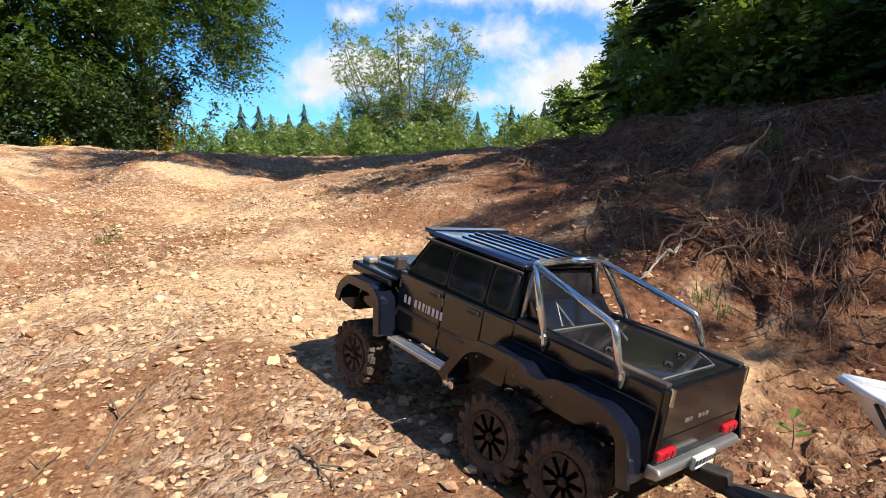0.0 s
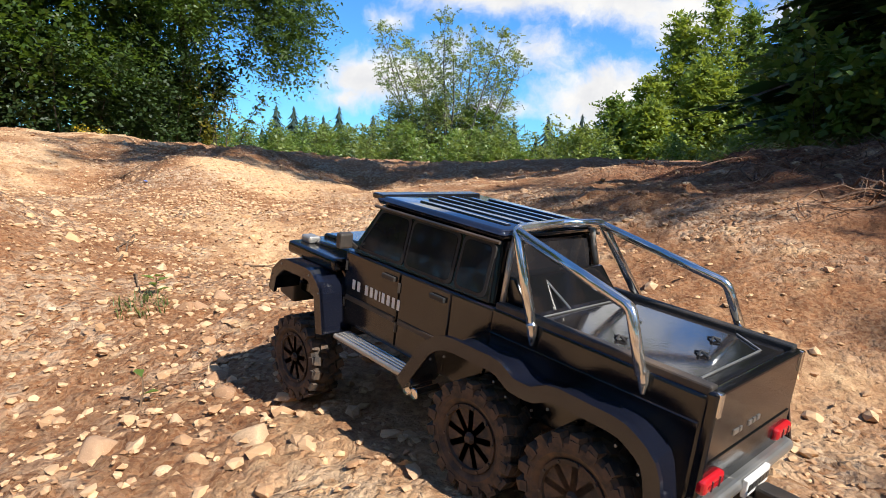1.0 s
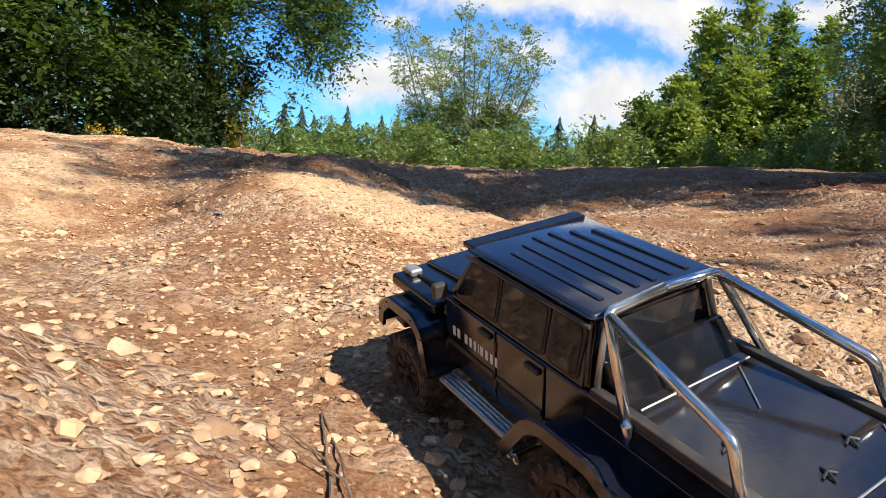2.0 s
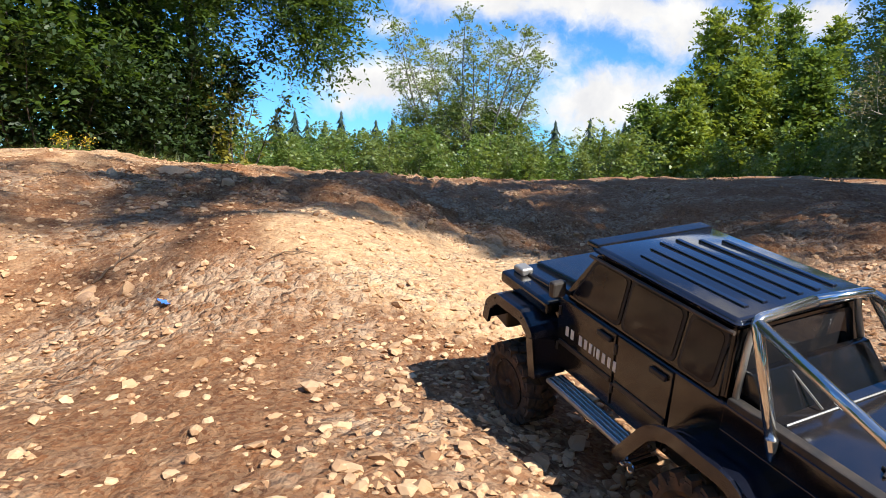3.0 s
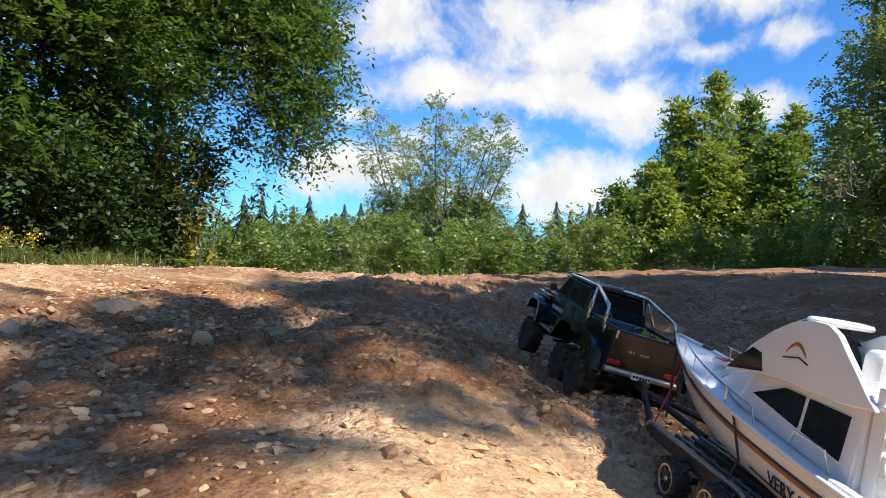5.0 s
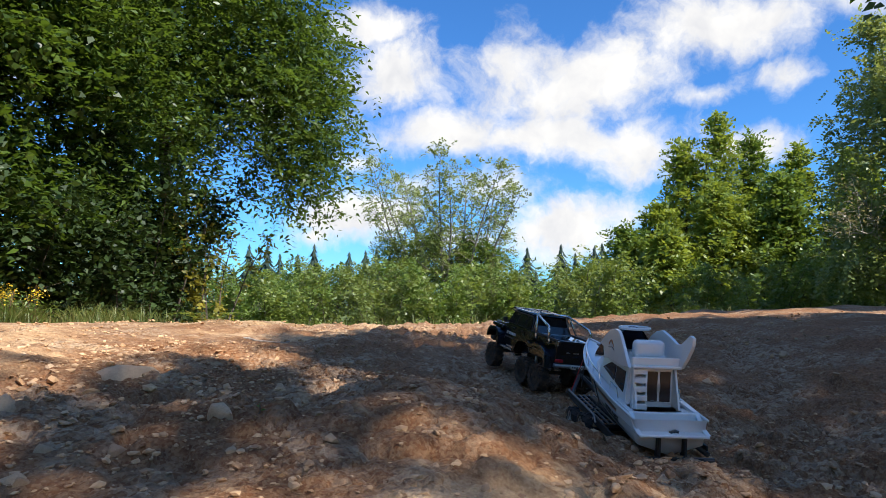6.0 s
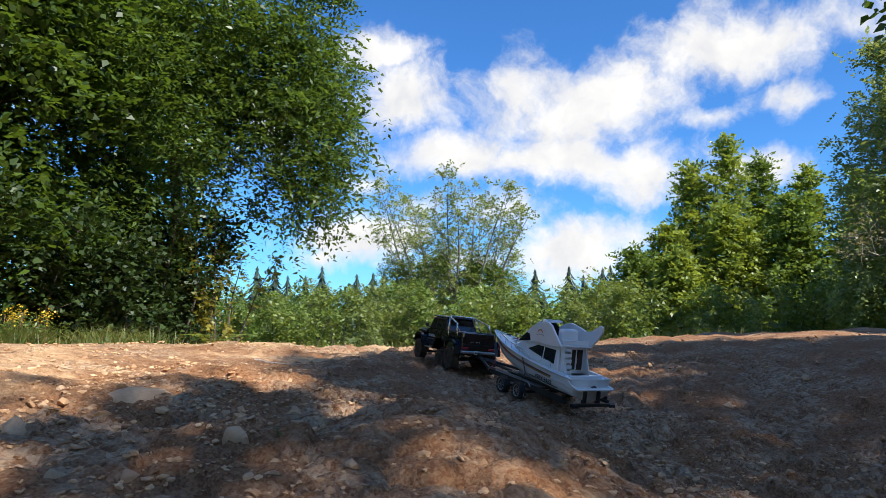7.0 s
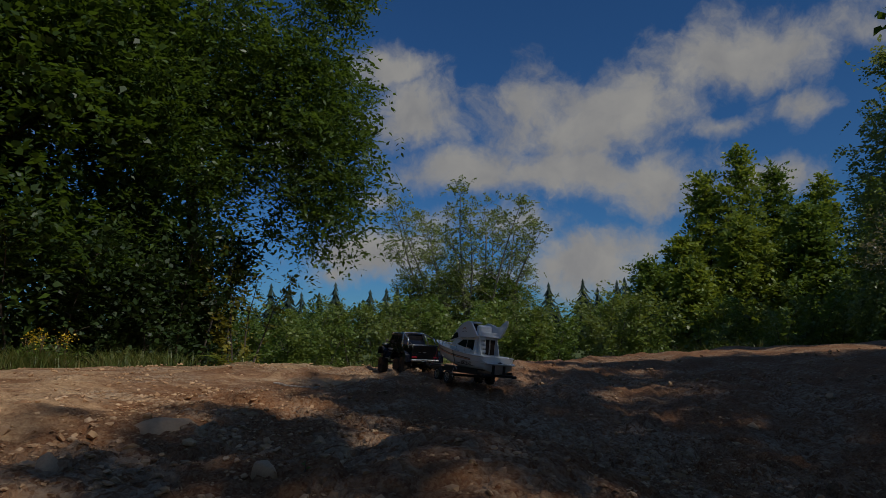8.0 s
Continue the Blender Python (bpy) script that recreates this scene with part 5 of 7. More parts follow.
TYRE_B = paint_material("trailer_rubber", (0.018, 0.017, 0.017), 0.75, dirt=0.45, scale=30)

LEN = 0.786
boat = thing("toy_boat", (0, 0, 0), "white model cabin cruiser with a flybridge, strapped on a trailer", "toy boat")
trailer = thing("toy_trailer", (0, 0, 0), "black twin-axle model boat trailer behind a toy truck", "toy trailer")


def beam(t):
    return 0.101 * (1 - max(0.0, (t - 0.40) / 0.60) ** 2.3) * (0.96 + 0.04 * min(1, t / 0.2))


def sheer(t):
    return 0.158 + 0.087 * t ** 1.5


def hull_point(t, f, s, out=0.0):
    """A point of the hull's side: t along its length, f from the sheer (0) over the chine (1) to the keel (2)."""
    b, z = beam(t), sheer(t)
    cb, cz = b * (0.90 - 0.28 * t), 0.092 + 0.085 * t ** 2.2
    kz = 0.064 + 0.125 * t ** 3.2
    y = t * LEN - (0.015 + 0.085 * t ** 3) * min(f, 2) / 2 * (t > 0.5) * ((t - 0.5) / 0.5)
    if f <= 1:
        x, zz = b + (cb - b) * f, z + (cz - z) * f
    else:
        x, zz = cb * (2 - f), cz + (kz - cz) * (f - 1)
    return Vector((s * (x + out), y, zz))


def strip_on_hull(name, t0, t1, f0, f1, s, mat, parent, label=""):
    bm = bmesh.new()
    n = 16
    a, b, c, d = [], [], [], []
    for k in range(n + 1):
        t = t0 + (t1 - t0) * k / n
        for lst, f, o in ((a, f0, 0.0012), (b, f1, 0.0012), (c, f0, -0.001), (d, f1, -0.001)):
            lst.append(bm.verts.new(hull_point(t, f, s, o)))
    for k in range(n):
        bm.faces.new((a[k], a[k + 1], b[k + 1], b[k]))
        bm.faces.new((a[k], a[k + 1], c[k + 1], c[k]))
        bm.faces.new((b[k], b[k + 1], d[k + 1], d[k]))
    bmesh.ops.recalc_face_normals(bm, faces=bm.faces[:])
    return part(name, bm, mat, parent, label)


def build_boat():
    bm = bmesh.new()
    n = 28
    rows = []
    for k in range(n + 1):
        t = k / n
        row = [hull_point(t, f, -1) for f in (0, 0.25, 0.5, 0.75, 1, 1.3, 1.65, 2)] + [hull_point(t, f, 1) for f in (1.65, 1.3, 1, 0.75, 0.5, 0.25, 0)]
        rows.append([bm.verts.new(p) for p in row])
    for r0, r1 in zip(rows, rows[1:]):
        for a, b, c, d in zip(r0, r0[1:], r1[1:], r1):
            bm.faces.new((a, b, c, d))
    bm.faces.new(rows[0])
    bmesh.ops.remove_doubles(bm, verts=bm.verts[:], dist=0.0004)
    bmesh.ops.recalc_face_normals(bm, faces=bm.faces[:])
    hull = part("hull", bm, GEL, boat, "white hull with orange and black stripes", smooth=True)
    # deck from the cockpit's front edge to the bow
    bm = bmesh.new()
    left, right, mid = [], [], []
    for k in range(25):
        t = 0.165 + (1 - 0.165) * k / 24
        p = hull_point(t, 0.04, -1)
        left.append(bm.verts.new(p))
        right.append(bm.verts.new((-p.x, p.y, p.z)))
        mid.append(bm.verts.new((0, p.y, p.z + 0.014 * beam(t) / 0.1)))
    for k in range(24):
        bm.faces.new((left[k], left[k + 1], mid[k + 1], mid[k]))
        bm.faces.new((mid[k], mid[k + 1], right[k + 1], right[k]))
    bmesh.ops.recalc_face_normals(bm, faces=bm.faces[:])
    part("foredeck", bm, GEL, boat, "smooth white foredeck", smooth=True)
    for s in (-1, 1):
        bm = bmesh.new()
        tube(bm, [hull_point(k / 24, 0.0, s, 0.002) for k in range(25)], 0.0042, 8)
        part("rub_rail", bm, GEL, hull, smooth=True)
        strip_on_hull("dark_stripe", 0.12, 0.93, 0.30, 0.37, s, STRIPE_B, hull)
        strip_on_hull("orange_stripe", 0.12, 0.93, 0.39, 0.46, s, STRIPE_O, hull)
        strip_on_hull("dark_stripe", 0.13, 0.42, 0.86, 0.90, s, STRIPE_B, hull)
        for t in (0.70, 0.80):
            strip_on_hull("vent", t, t + 0.035, 0.26, 0.40, s, STRIPE_B, hull)
    # name of the craft
    fc = bpy.data.curves.new("lettering", "FONT")
    fc.body, fc.size, fc.extrude, fc.align_x = "VERY FAST", 0.030, 0.0006, "CENTER"
    tmp = new("lettering_curve", fc)
    me = bpy.data.meshes.new_from_object(tmp)
    bpy.data.objects.remove(tmp)
    me.name = "lettering"
    me.materials.append(STRIPE_B)
    letters = new("lettering", me)
    letters.parent = hull
    a, b = hull_point(0.17, 0.74, -1, 0.0022), hull_point(0.36, 0.74, -1, 0.0022)
    up = (hull_point(0.26, 0.45, -1) - hull_point(0.26, 0.9, -1)).normalized()
    along = (a - b).normalized()
    nor = along.cross(up).normalized()
    up = nor.cross(along)
    m = Matrix((along, up, nor)).transposed().to_4x4()
    m.translation = (a + b) / 2 - up * 0.010 + nor * 0.001
    letters.matrix_basis = m @ Matrix.Diagonal((0.92, 1.0, 1, 1))
    tagged(letters, "black lettering on the white hull")
    # stern: swim platform, cockpit
    bm = bmesh.new()
    prism(bm, [(-0.030, 0.118), (-0.030, 0.126), (0.045, 0.128), (0.045, 0.118)], -0.094, 0.094, 0.003, 2)
    platform = part("swim_platform", bm, GEL, boat, "white swim platform at the stern")
    bm = bmesh.new()
    tube(bm, [(-0.006, -0.010, 0.1275), (0.010, -0.006, 0.131), (0.018, -0.009, 0.128)], 0.0045, 6)
    part("cleat", bm, STRIPE_B, platform)
    bm = bmesh.new()
    box(bm, -0.086, 0.086, 0.040, 0.052, 0.124, 0.166, 0.003, 2)
    part("transom", bm, GEL, boat, "white transom wall")
    for s in (-1, 1):
        bm = bmesh.new()
        prism(bm, [(-0.028, 0.126), (0.010, 0.136), (0.048, 0.166), (0.150, 0.172), (0.150, 0.130), (0.0, 0.126)], s * 0.084, s * 0.098, 0.002)
        part("bulwark", bm, GEL, boat)
        bm = bmesh.new()
        box(bm, s * 0.078 - 0.012, s * 0.078 + 0.012, 0.060, 0.128, 0.140, 0.158, 0.003, 2)
        part("cockpit_seat", bm, GEL, boat)
    bm = bmesh.new()
    box(bm, -0.086, 0.086, 0.050, 0.150, 0.136, 0.1405, 0.001)
    part("cockpit_floor", bm, TEAK, boat, "brown cockpit floor")
    # propeller guards under the stern
    for x in (-0.035, 0.035):
        bm = bmesh.new()
        box(bm, x - 0.004, x + 0.004, -0.018, 0.010, 0.060, 0.115, 0.002)
        part("outdrive", bm, STRIPE_B, boat)
    # cabin
    t = bmesh.new()
    lo = [(-0.078, 0.138), (-0.076, 0.40), (-0.050, 0.520), (0.050, 0.520), (0.076, 0.40), (0.078, 0.138)]
    hi = [(-0.066, 0.142), (-0.062, 0.375), (-0.046, 0.410), (0.046, 0.410), (0.062, 0.375), (0.066, 0.142)]
    a = [t.verts.new((x, y, 0.158 + 0.05 * (y - 0.13) / 0.4)) for x, y in lo]
    b = [t.verts.new((x, y, 0.272)) for x, y in hi]
    for k in range(6):
        t.faces.new((a[k], b[k], b[(k + 1) % 6], a[(k + 1) % 6]))
    t.faces.new(b)
    t.faces.new(a[::-1])
    bmesh.ops.recalc_face_normals(t, faces=t.faces[:])
    bmesh.ops.bevel(t, geom=t.edges[:], offset=0.004, segments=2, affect="EDGES")
    cabin = part("cabin", t, GEL, boat, "white cabin with dark side windows")

    def pane(name, pts, mat, parent, out, thick=0.0015):
        t = bmesh.new()
        o = Vector(out)
        f = [t.verts.new(Vector(p) + o * thick) for p in pts]
        g = [t.verts.new(Vector(p) - o * 0.002) for p in pts]
        t.faces.new(f)
        t.faces.new(g[::-1])
        for k in range(len(pts)):
            t.faces.new((f[k], g[k], g[(k + 1) % len(pts)], f[(k + 1) % len(pts)]))
        bmesh.ops.recalc_face_normals(t, faces=t.faces[:])
        return part(name, t, mat, parent)

    def cx(z, y):
        return 0.078 - 0.0125 * (z - 0.158) / 0.114 - 0.002 * max(0, (y - 0.14) / 0.26) + 0.0006

    for s in (-1, 1):
        o = (s, 0, 0.1)
        for pts in (((0.165, 0.190), (0.165, 0.250), (0.245, 0.250), (0.245, 0.202)), ((0.255, 0.203), (0.255, 0.250), (0.300, 0.250), (0.372, 0.222))):
            pane("window_pane", [(s * cx(z, y), y, z) for y, z in pts], PANE_DARK, cabin, o)
    pane("windscreen", [(-0.046, 0.510, 0.212), (0.046, 0.510, 0.212), (0.043, 0.414, 0.266), (-0.043, 0.414, 0.266)], PANE_DARK, cabin, (0, 0.48, 0.88))
    # aft wall with a two-pane door and a ladder
    bm = bmesh.new()
    box(bm, -0.024, 0.056, 0.1345, 0.1405, 0.156, 0.268, 0.002)
    door = part("cabin_door", bm, GEL, cabin, "white door frame with brown panes")
    for x0, x1 in ((-0.018, 0.0125), (0.0195, 0.050)):
        bm = bmesh.new()
        box(bm, x0, x1, 0.1325, 0.1360, 0.172, 0.258, 0.0008, 1)
        part("window_pane", bm, PANE_BROWN, door)
        bm = bmesh.new()
        xh = x1 - 0.001 if x0 < 0 else x0 - 0.001
        tube(bm, [(xh, 0.1310, 0.200), (xh, 0.1310, 0.224)], 0.0014, 5)
        part("door_handle", bm, SILVER, door)
    for s in (-1, 1):
        bm = bmesh.new()
        prism(bm, [(0.090, 0.160), (0.138, 0.160), (0.138, 0.272), (0.128, 0.272)], s * 0.060 - 0.003, s * 0.060 + 0.003, 0.001)
        part("aft_wing", bm, GEL, cabin)
    bm = bmesh.new()
    for x in (-0.064, -0.027):
        box(bm, x - 0.002, x + 0.002, 0.112, 0.132, 0.150, 0.278, 0.001)
    ladder = part("ladder", bm, GEL, cabin, "white flybridge ladder")
    for k in range(5):
        bm = bmesh.new()
        box(bm, -0.064, -0.027, 0.100 + 0.003 * k, 0.130, 0.157 + 0.024 * k, 0.172 + 0.024 * k, 0.001)
        part("rung", bm, GEL, ladder)
    # flybridge
    bm = bmesh.new()
    box(bm, -0.070, 0.070, 0.105, 0.380, 0.270, 0.279, 0.003, 2)
    fly = part("flybridge", bm, GEL, boat, "white flybridge with swept side wings")
    wing = [(0.455, 0.238), (0.425, 0.262), (0.385, 0.300), (0.340, 0.330), (0.300, 0.350), (0.255, 0.360), (0.222, 0.354), (0.185, 0.346), (0.150, 0.336), (0.118, 0.340),
            (0.088, 0.358), (0.062, 0.374), (0.042, 0.370), (0.046, 0.345), (0.072, 0.310), (0.110, 0.272), (0.180, 0.262), (0.300, 0.262), (0.380, 0.254)]
    wing_left = wing[:6] + [(0.225, 0.360), (0.203, 0.350), (0.183, 0.330), (0.160, 0.308), (0.136, 0.284), (0.118, 0.270)] + wing[-3:]
    for s in (-1, 1):
        bm = bmesh.new()
        prism(bm, wing_left if s < 0 else wing, s * 0.068, s * 0.078, 0.0018, 2)
        w = part("side_wing", bm, GEL, fly, "curved white side wing")
        pane("window_pane", [(s * 0.0782, 0.446, 0.246), (s * 0.0782, 0.415, 0.272), (s * 0.0782, 0.382, 0.294), (s * 0.0782, 0.358, 0.290), (s * 0.0782, 0.348, 0.262)], PANE_DARK, w, (s, 0, 0), 0.0008)
        bm = bmesh.new()
        arc = [(s * 0.0785, 0.30 - 0.045 * k / 8, 0.305 + 0.016 * math.sin(math.pi * k / 8)) for k in range(9)]
        tube(bm, arc, [0.0008 + 0.0022 * math.sin(math.pi * k / 8) for k in range(9)], 5)
        part("emblem_swoosh", bm, STRIPE_O, w, "orange and dark emblem")
        bm = bmesh.new()
        tube(bm, [(s * 0.0785, 0.305, 0.296), (s * 0.0785, 0.27, 0.302), (s * 0.0785, 0.25, 0.296)], 0.0013, 5)
        part("emblem_line", bm, STRIPE_B, w)
    bm = bmesh.new()
    box(bm, -0.068, 0.068, 0.118, 0.132, 0.276, 0.300, 0.003, 2)
    part("aft_rail", bm, GEL, fly)
    bm = bmesh.new()
    box(bm, -0.045, 0.045, 0.160, 0.200, 0.278, 0.340, 0.014, 4)
    box(bm, -0.045, 0.045, 0.160, 0.215, 0.278, 0.300, 0.004, 2)
    part("helm_seat", bm, GEL, fly, "white helm seat")
    t = bmesh.new()
    bmesh.ops.create_uvsphere(t, u_segments=24, v_segments=14, radius=1.0)
    for v in t.verts:
        v.co = Vector((v.co.x * 0.064, 0.335 + v.co.y * 0.085, 0.270 + v.co.z * 0.092))
    bmesh.ops.delete(t, geom=[v for v in t.verts if v.co.z < 0.268 or v.co.y < 0.300], context="VERTS")
    part("wind_dome", t, DOME, fly, "smoked flybridge wind screen", smooth=True)
    bm = bmesh.new()
    ring = [(0.046 * math.cos(a), 0.300 + 0.028 * math.sin(a), 0.358) for a in np.linspace(0, 2 * math.pi, 21)]
    tube(bm, ring, 0.005, 6, cap=False)
    part("screen_rim", bm, GEL, fly)
    # rails and straps
    for s in (-1, 1):
        bm = bmesh.new()
        top = [hull_point(t, 0.05, s, -0.004) + Vector((0, 0, 0.030)) for t in np.linspace(0.42, 0.84, 12)]
        tube(bm, [hull_point(0.40, 0.05, s, -0.004)] + top, 0.0016, 6)
        rail = part("bow_rail", bm, CHROME, boat, "thin chrome bow rail")
        for t in (0.52, 0.62, 0.72, 0.83):
            bm = bmesh.new()
            p = hull_point(t, 0.05, s, -0.004)
            tube(bm, [p, p + Vector((0, 0, 0.030))], 0.0014, 5)
            part("rail_post", bm, CHROME, rail)
        bm = bmesh.new()
        ps = [(s * 0.090, 0.16, 0.172), (s * 0.092, 0.17, 0.200), (s * 0.090, 0.235, 0.204), (s * 0.088, 0.245, 0.180)]
        tube(bm, ps, 0.0016, 6)
        part("grab_rail", bm, CHROME, boat)
    bm = bmesh.new()
    box(bm, -0.018, 0.018, 0.560, 0.600, 0.226, 0.2345, 0.002)
    hatch = part("deck_hatch", bm, GEL, boat)
    bm = bmesh.new()
    box(bm, -0.015, 0.015, 0.563, 0.597, 0.2340, 0.2355, 0.0005)
    part("hatch_decal", bm, RED, hatch, "red hatched decal")
    bm = bmesh.new()
    box(bm, -0.006, 0.006, 0.640, 0.668, 0.240, 0.247, 0.002)
    part("anchor_winch", bm, STRIPE_B, boat)


build_boat()


def build_trailer():
    for s in (-1, 1):
        bm = bmesh.new()
        tube(bm, smooth_path([(s * 0.112, 0.02, 0.062), (s * 0.112, 0.60, 0.066), (0.0, 0.911, 0.078)], 4), 0.0075, 6)
        part("frame_rail", bm, FRAME_BLACK, trailer, "black steel frame rail")
        bm = bmesh.new()
        tube(bm, smooth_path([(s * 0.126, 0.250, 0.074), (s * 0.126, 0.270, 0.092), (s * 0.126, 0.590, 0.094), (s * 0.126, 0.610, 0.076)], 4), 0.0032, 6)
        part("side_rail", bm, GALV, trailer, "thin grey side rail")
        bm = bmesh.new()
        box(bm, s * 0.060 - 0.010, s * 0.060 + 0.010, 0.05, 0.52, 0.080, 0.0895, 0.002)
        part("bunk", bm, FRAME_BLACK, trailer, "padded boat bunk")
        bm = bmesh.new()
        box(bm, s * 0.115 - 0.003, s * 0.115 + 0.003, 0.03, 0.62, 0.066, 0.082, 0.001)
        part("side_board", bm, FRAME_BLACK, trailer)
        bm = bmesh.new()
        box(bm, s * 0.094 - 0.014, s * 0.094 + 0.014, -0.032, -0.022, 0.050, 0.064, 0.002)
        part("rear_lamp", bm, FRAME_BLACK, trailer)
    for k in range(9):
        bm = bmesh.new()
        y = 0.245 + 0.043 * k
        box(bm, -0.112, 0.112, y - 0.004, y + 0.004, 0.064, 0.071, 0.001)
        part("cross_member", bm, FRAME_BLACK, trailer)
    for k in range(13):
        bm = bmesh.new()
        x = -0.102 + 0.017 * k
        box(bm, x - 0.0022, x + 0.0022, 0.245, 0.592, 0.0705, 0.0755, 0.0006, 1)
        part("grating_bar", bm, GALV, trailer, "grey deck grating bar")
    bm = bmesh.new()
    box(bm, -0.112, 0.112, -0.024, -0.014, 0.052, 0.066, 0.002)
    part("rear_beam", bm, FRAME_BLACK, trailer)
    for y in (0.441, 0.310):
        bm = bmesh.new()
        tube(bm, [(-0.13, y, 0.038), (0.13, y, 0.038)], 0.006, 8)
        part("axle", bm, FRAME_BLACK, trailer)
    bm = bmesh.new()
    tube(bm, [(0, 0.60, 0.070), (0, 0.925, 0.080)], 0.008, 6)
    part("drawbar", bm, FRAME_BLACK, trailer)
    bm = bmesh.new()
    box(bm, -0.010, 0.010, 0.900, 0.935, 0.078, 0.098, 0.003)
    part("coupling", bm, FRAME_BLACK, trailer)
    bm = bmesh.new()
    tube(bm, [(-0.012, 0.815, 0.080), (0.004, 0.90, 0.066), (0.012, 0.975, 0.098), (0.016, 1.02, 0.098)], 0.0018, 5)
    part("safety_chain", bm, GALV, trailer)
    # ratchet straps over the hull
    bm = bmesh.new()
    p = hull_point(0.46, 0.02, -1, 0.004)
    tube(bm, [p, hull_point(0.45, 0.9, -1, 0.006), (-0.118, 0.330, 0.080)], 0.0022, 5)
    part("strap", bm, BLUE_STRAP, trailer, "dark ratchet strap")
    bm = bmesh.new()
    tube(bm, [(-0.118, 0.300, 0.078), (-0.135, 0.285, 0.055), (-0.140, 0.270, 0.025)], 0.0022, 5)
    part("hanging_strap", bm, GALV, trailer, "loose strap end")
    bm = bmesh.new()
    tube(bm, [hull_point(0.96, 0.1, -1, 0.003), (-0.06, 0.66, 0.086)], 0.0022, 5)
    part("strap", bm, BLUE_STRAP, trailer, "dark ratchet strap")
    bm = bmesh.new()
    tube(bm, [hull_point(0.80, 0.15, -1, 0.003), (-0.113, 0.60, 0.086)], 0.0015, 5)
    part("strap", bm, RED, trailer, "red ratchet strap")


build_trailer()
SMALL_R = 0.038
tw = build_wheel("wheel", SMALL_R, 0.030, trailer, (-0.142, 0.441, SMALL_R), 12, TYRE_B, SILVER, spokes=8, rim_r=0.62)
trailer_wheels = [(tw, (-0.142, 0.441, SMALL_R), False)]
for at in ((-0.142, 0.310, SMALL_R), (0.142, 0.441, SMALL_R), (0.142, 0.310, SMALL_R)):
    trailer_wheels.append((wheel_copy(tw, trailer, at, at[0] > 0), at, at[0] > 0))

# ---- stones ----
rng = np.random.default_rng(26)
def stone_mesh(seed, flat, sub=3, rough=0.20):
    bm = bmesh.new()
    bmesh.ops.create_icosphere(bm, subdivisions=sub, radius=0.5)
    o = Vector((seed * 3.7, seed * 1.3, seed * 7.1))
    for v in bm.verts:
        d = v.co.normalized()
        k = 1 + rough * noise.noise(d * 1.4 + o) * 2 + 0.10 * noise.noise(d * 3.7 + o)
        v.co = Vector((v.co.x * k, v.co.y * k * 0.85, v.co.z * k * flat))
    for _ in range(13):
        n = Vector((random.uniform(-1, 1), random.uniform(-1, 1), random.uniform(-0.4, 1))).normalized()
        lim = random.uniform(0.20, 0.37) * (flat + 1) / 2
        for v in bm.verts:
            over = v.co.dot(n) - lim
            if over > 0:
                v.co -= n * over * 0.88
    me = bpy.data.meshes.new("stone")
    bm.to_mesh(me)
    bm.free()
    me.polygons.foreach_set("use_smooth", np.ones(len(me.polygons), bool))
    return me


stone_forms = [stone_mesh(k, (0.55, 0.7, 0.42, 0.8, 0.6, 0.5)[k]) for k in range(6)]
for k, me in enumerate(stone_forms):
    me.materials.append(STONE if k % 3 else STONE_RED)


def lay_stones(rows, label):
    for k, (x, y, s) in enumerate(rows):
        k = (k * 7 + int(x * 50)) % 6
        ob = tagged(new("stone", stone_forms[k]), label, "stone", "stones on the slope")
        s = min(s, 0.11) * 1.12
        ob.matrix_world = pose(x, y, float(ground_z(x, y)) - s * 0.05, rng.uniform(-14, 14), rng.uniform(-14, 14), rng.uniform(0, 360)) @ Matrix.Diagonal((s, s, s, 1))


STONES_LOW = ((2.35, -3.78, 0.035), (2.61, -3.88, 0.03), (1.75, -3.29, 0.071), (1.75, -3.52, 0.028), (2.14, -3.22, 0.045), (1.69, -2.82, 0.059), (1.32, -2.59, 0.092),
              (1.47, -2.69, 0.039), (1.51, -2.68, 0.046), (1.38, -2.6, 0.031), (1.35, -2.34, 0.044), (1.41, -2.4, 0.061), (1.2, -2.05, 0.068), (1.24, -1.98, 0.056),
              (1.46, -2.47, 0.047), (1.58, -2.52, 0.052), (1.35, -2.49, 0.034), (1.42, -2.55, 0.036), (1.64, -2.67, 0.037), (1.57, -2.65, 0.054), (1.22, -2.04, 0.07),
              (1.17, -2.04, 0.043), (0.96, -1.73, 0.051), (0.65, -1.49, 0.046), (0.61, -1.53, 0.078), (0.34, -1.05, 0.053))
STONES_MID = ((1.06, -2.04, 0.03), (0.35, -1.19, 0.058), (0.4, -1.35, 0.055), (0.34, -1.35, 0.047), (0.39, -1.19, 0.041), (0.44, -1.34, 0.036), (0.7, -1.53, 0.042),
              (0.61, -1.54, 0.035), (0.58, 0.11, 0.08), (-0.73, 0.84, 0.061), (-0.64, -0.03, 0.059), (-0.79, 0.93, 0.066), (-0.49, 0.81, 0.046), (-0.18, 0.23, 0.027),
              (0.48, 0.14, 0.045), (0.53, 0.21, 0.048), (0.44, 0.18, 0.023), (0.45, 0.61, 0.039), (0.51, 0.51, 0.03), (0.5, 1.71, 0.034), (-0.68, 1.01, 0.042), (-0.36, 0.27, 0.054),
              (-0.37, 0.29, 0.064), (0.44, 0.2, 0.021))
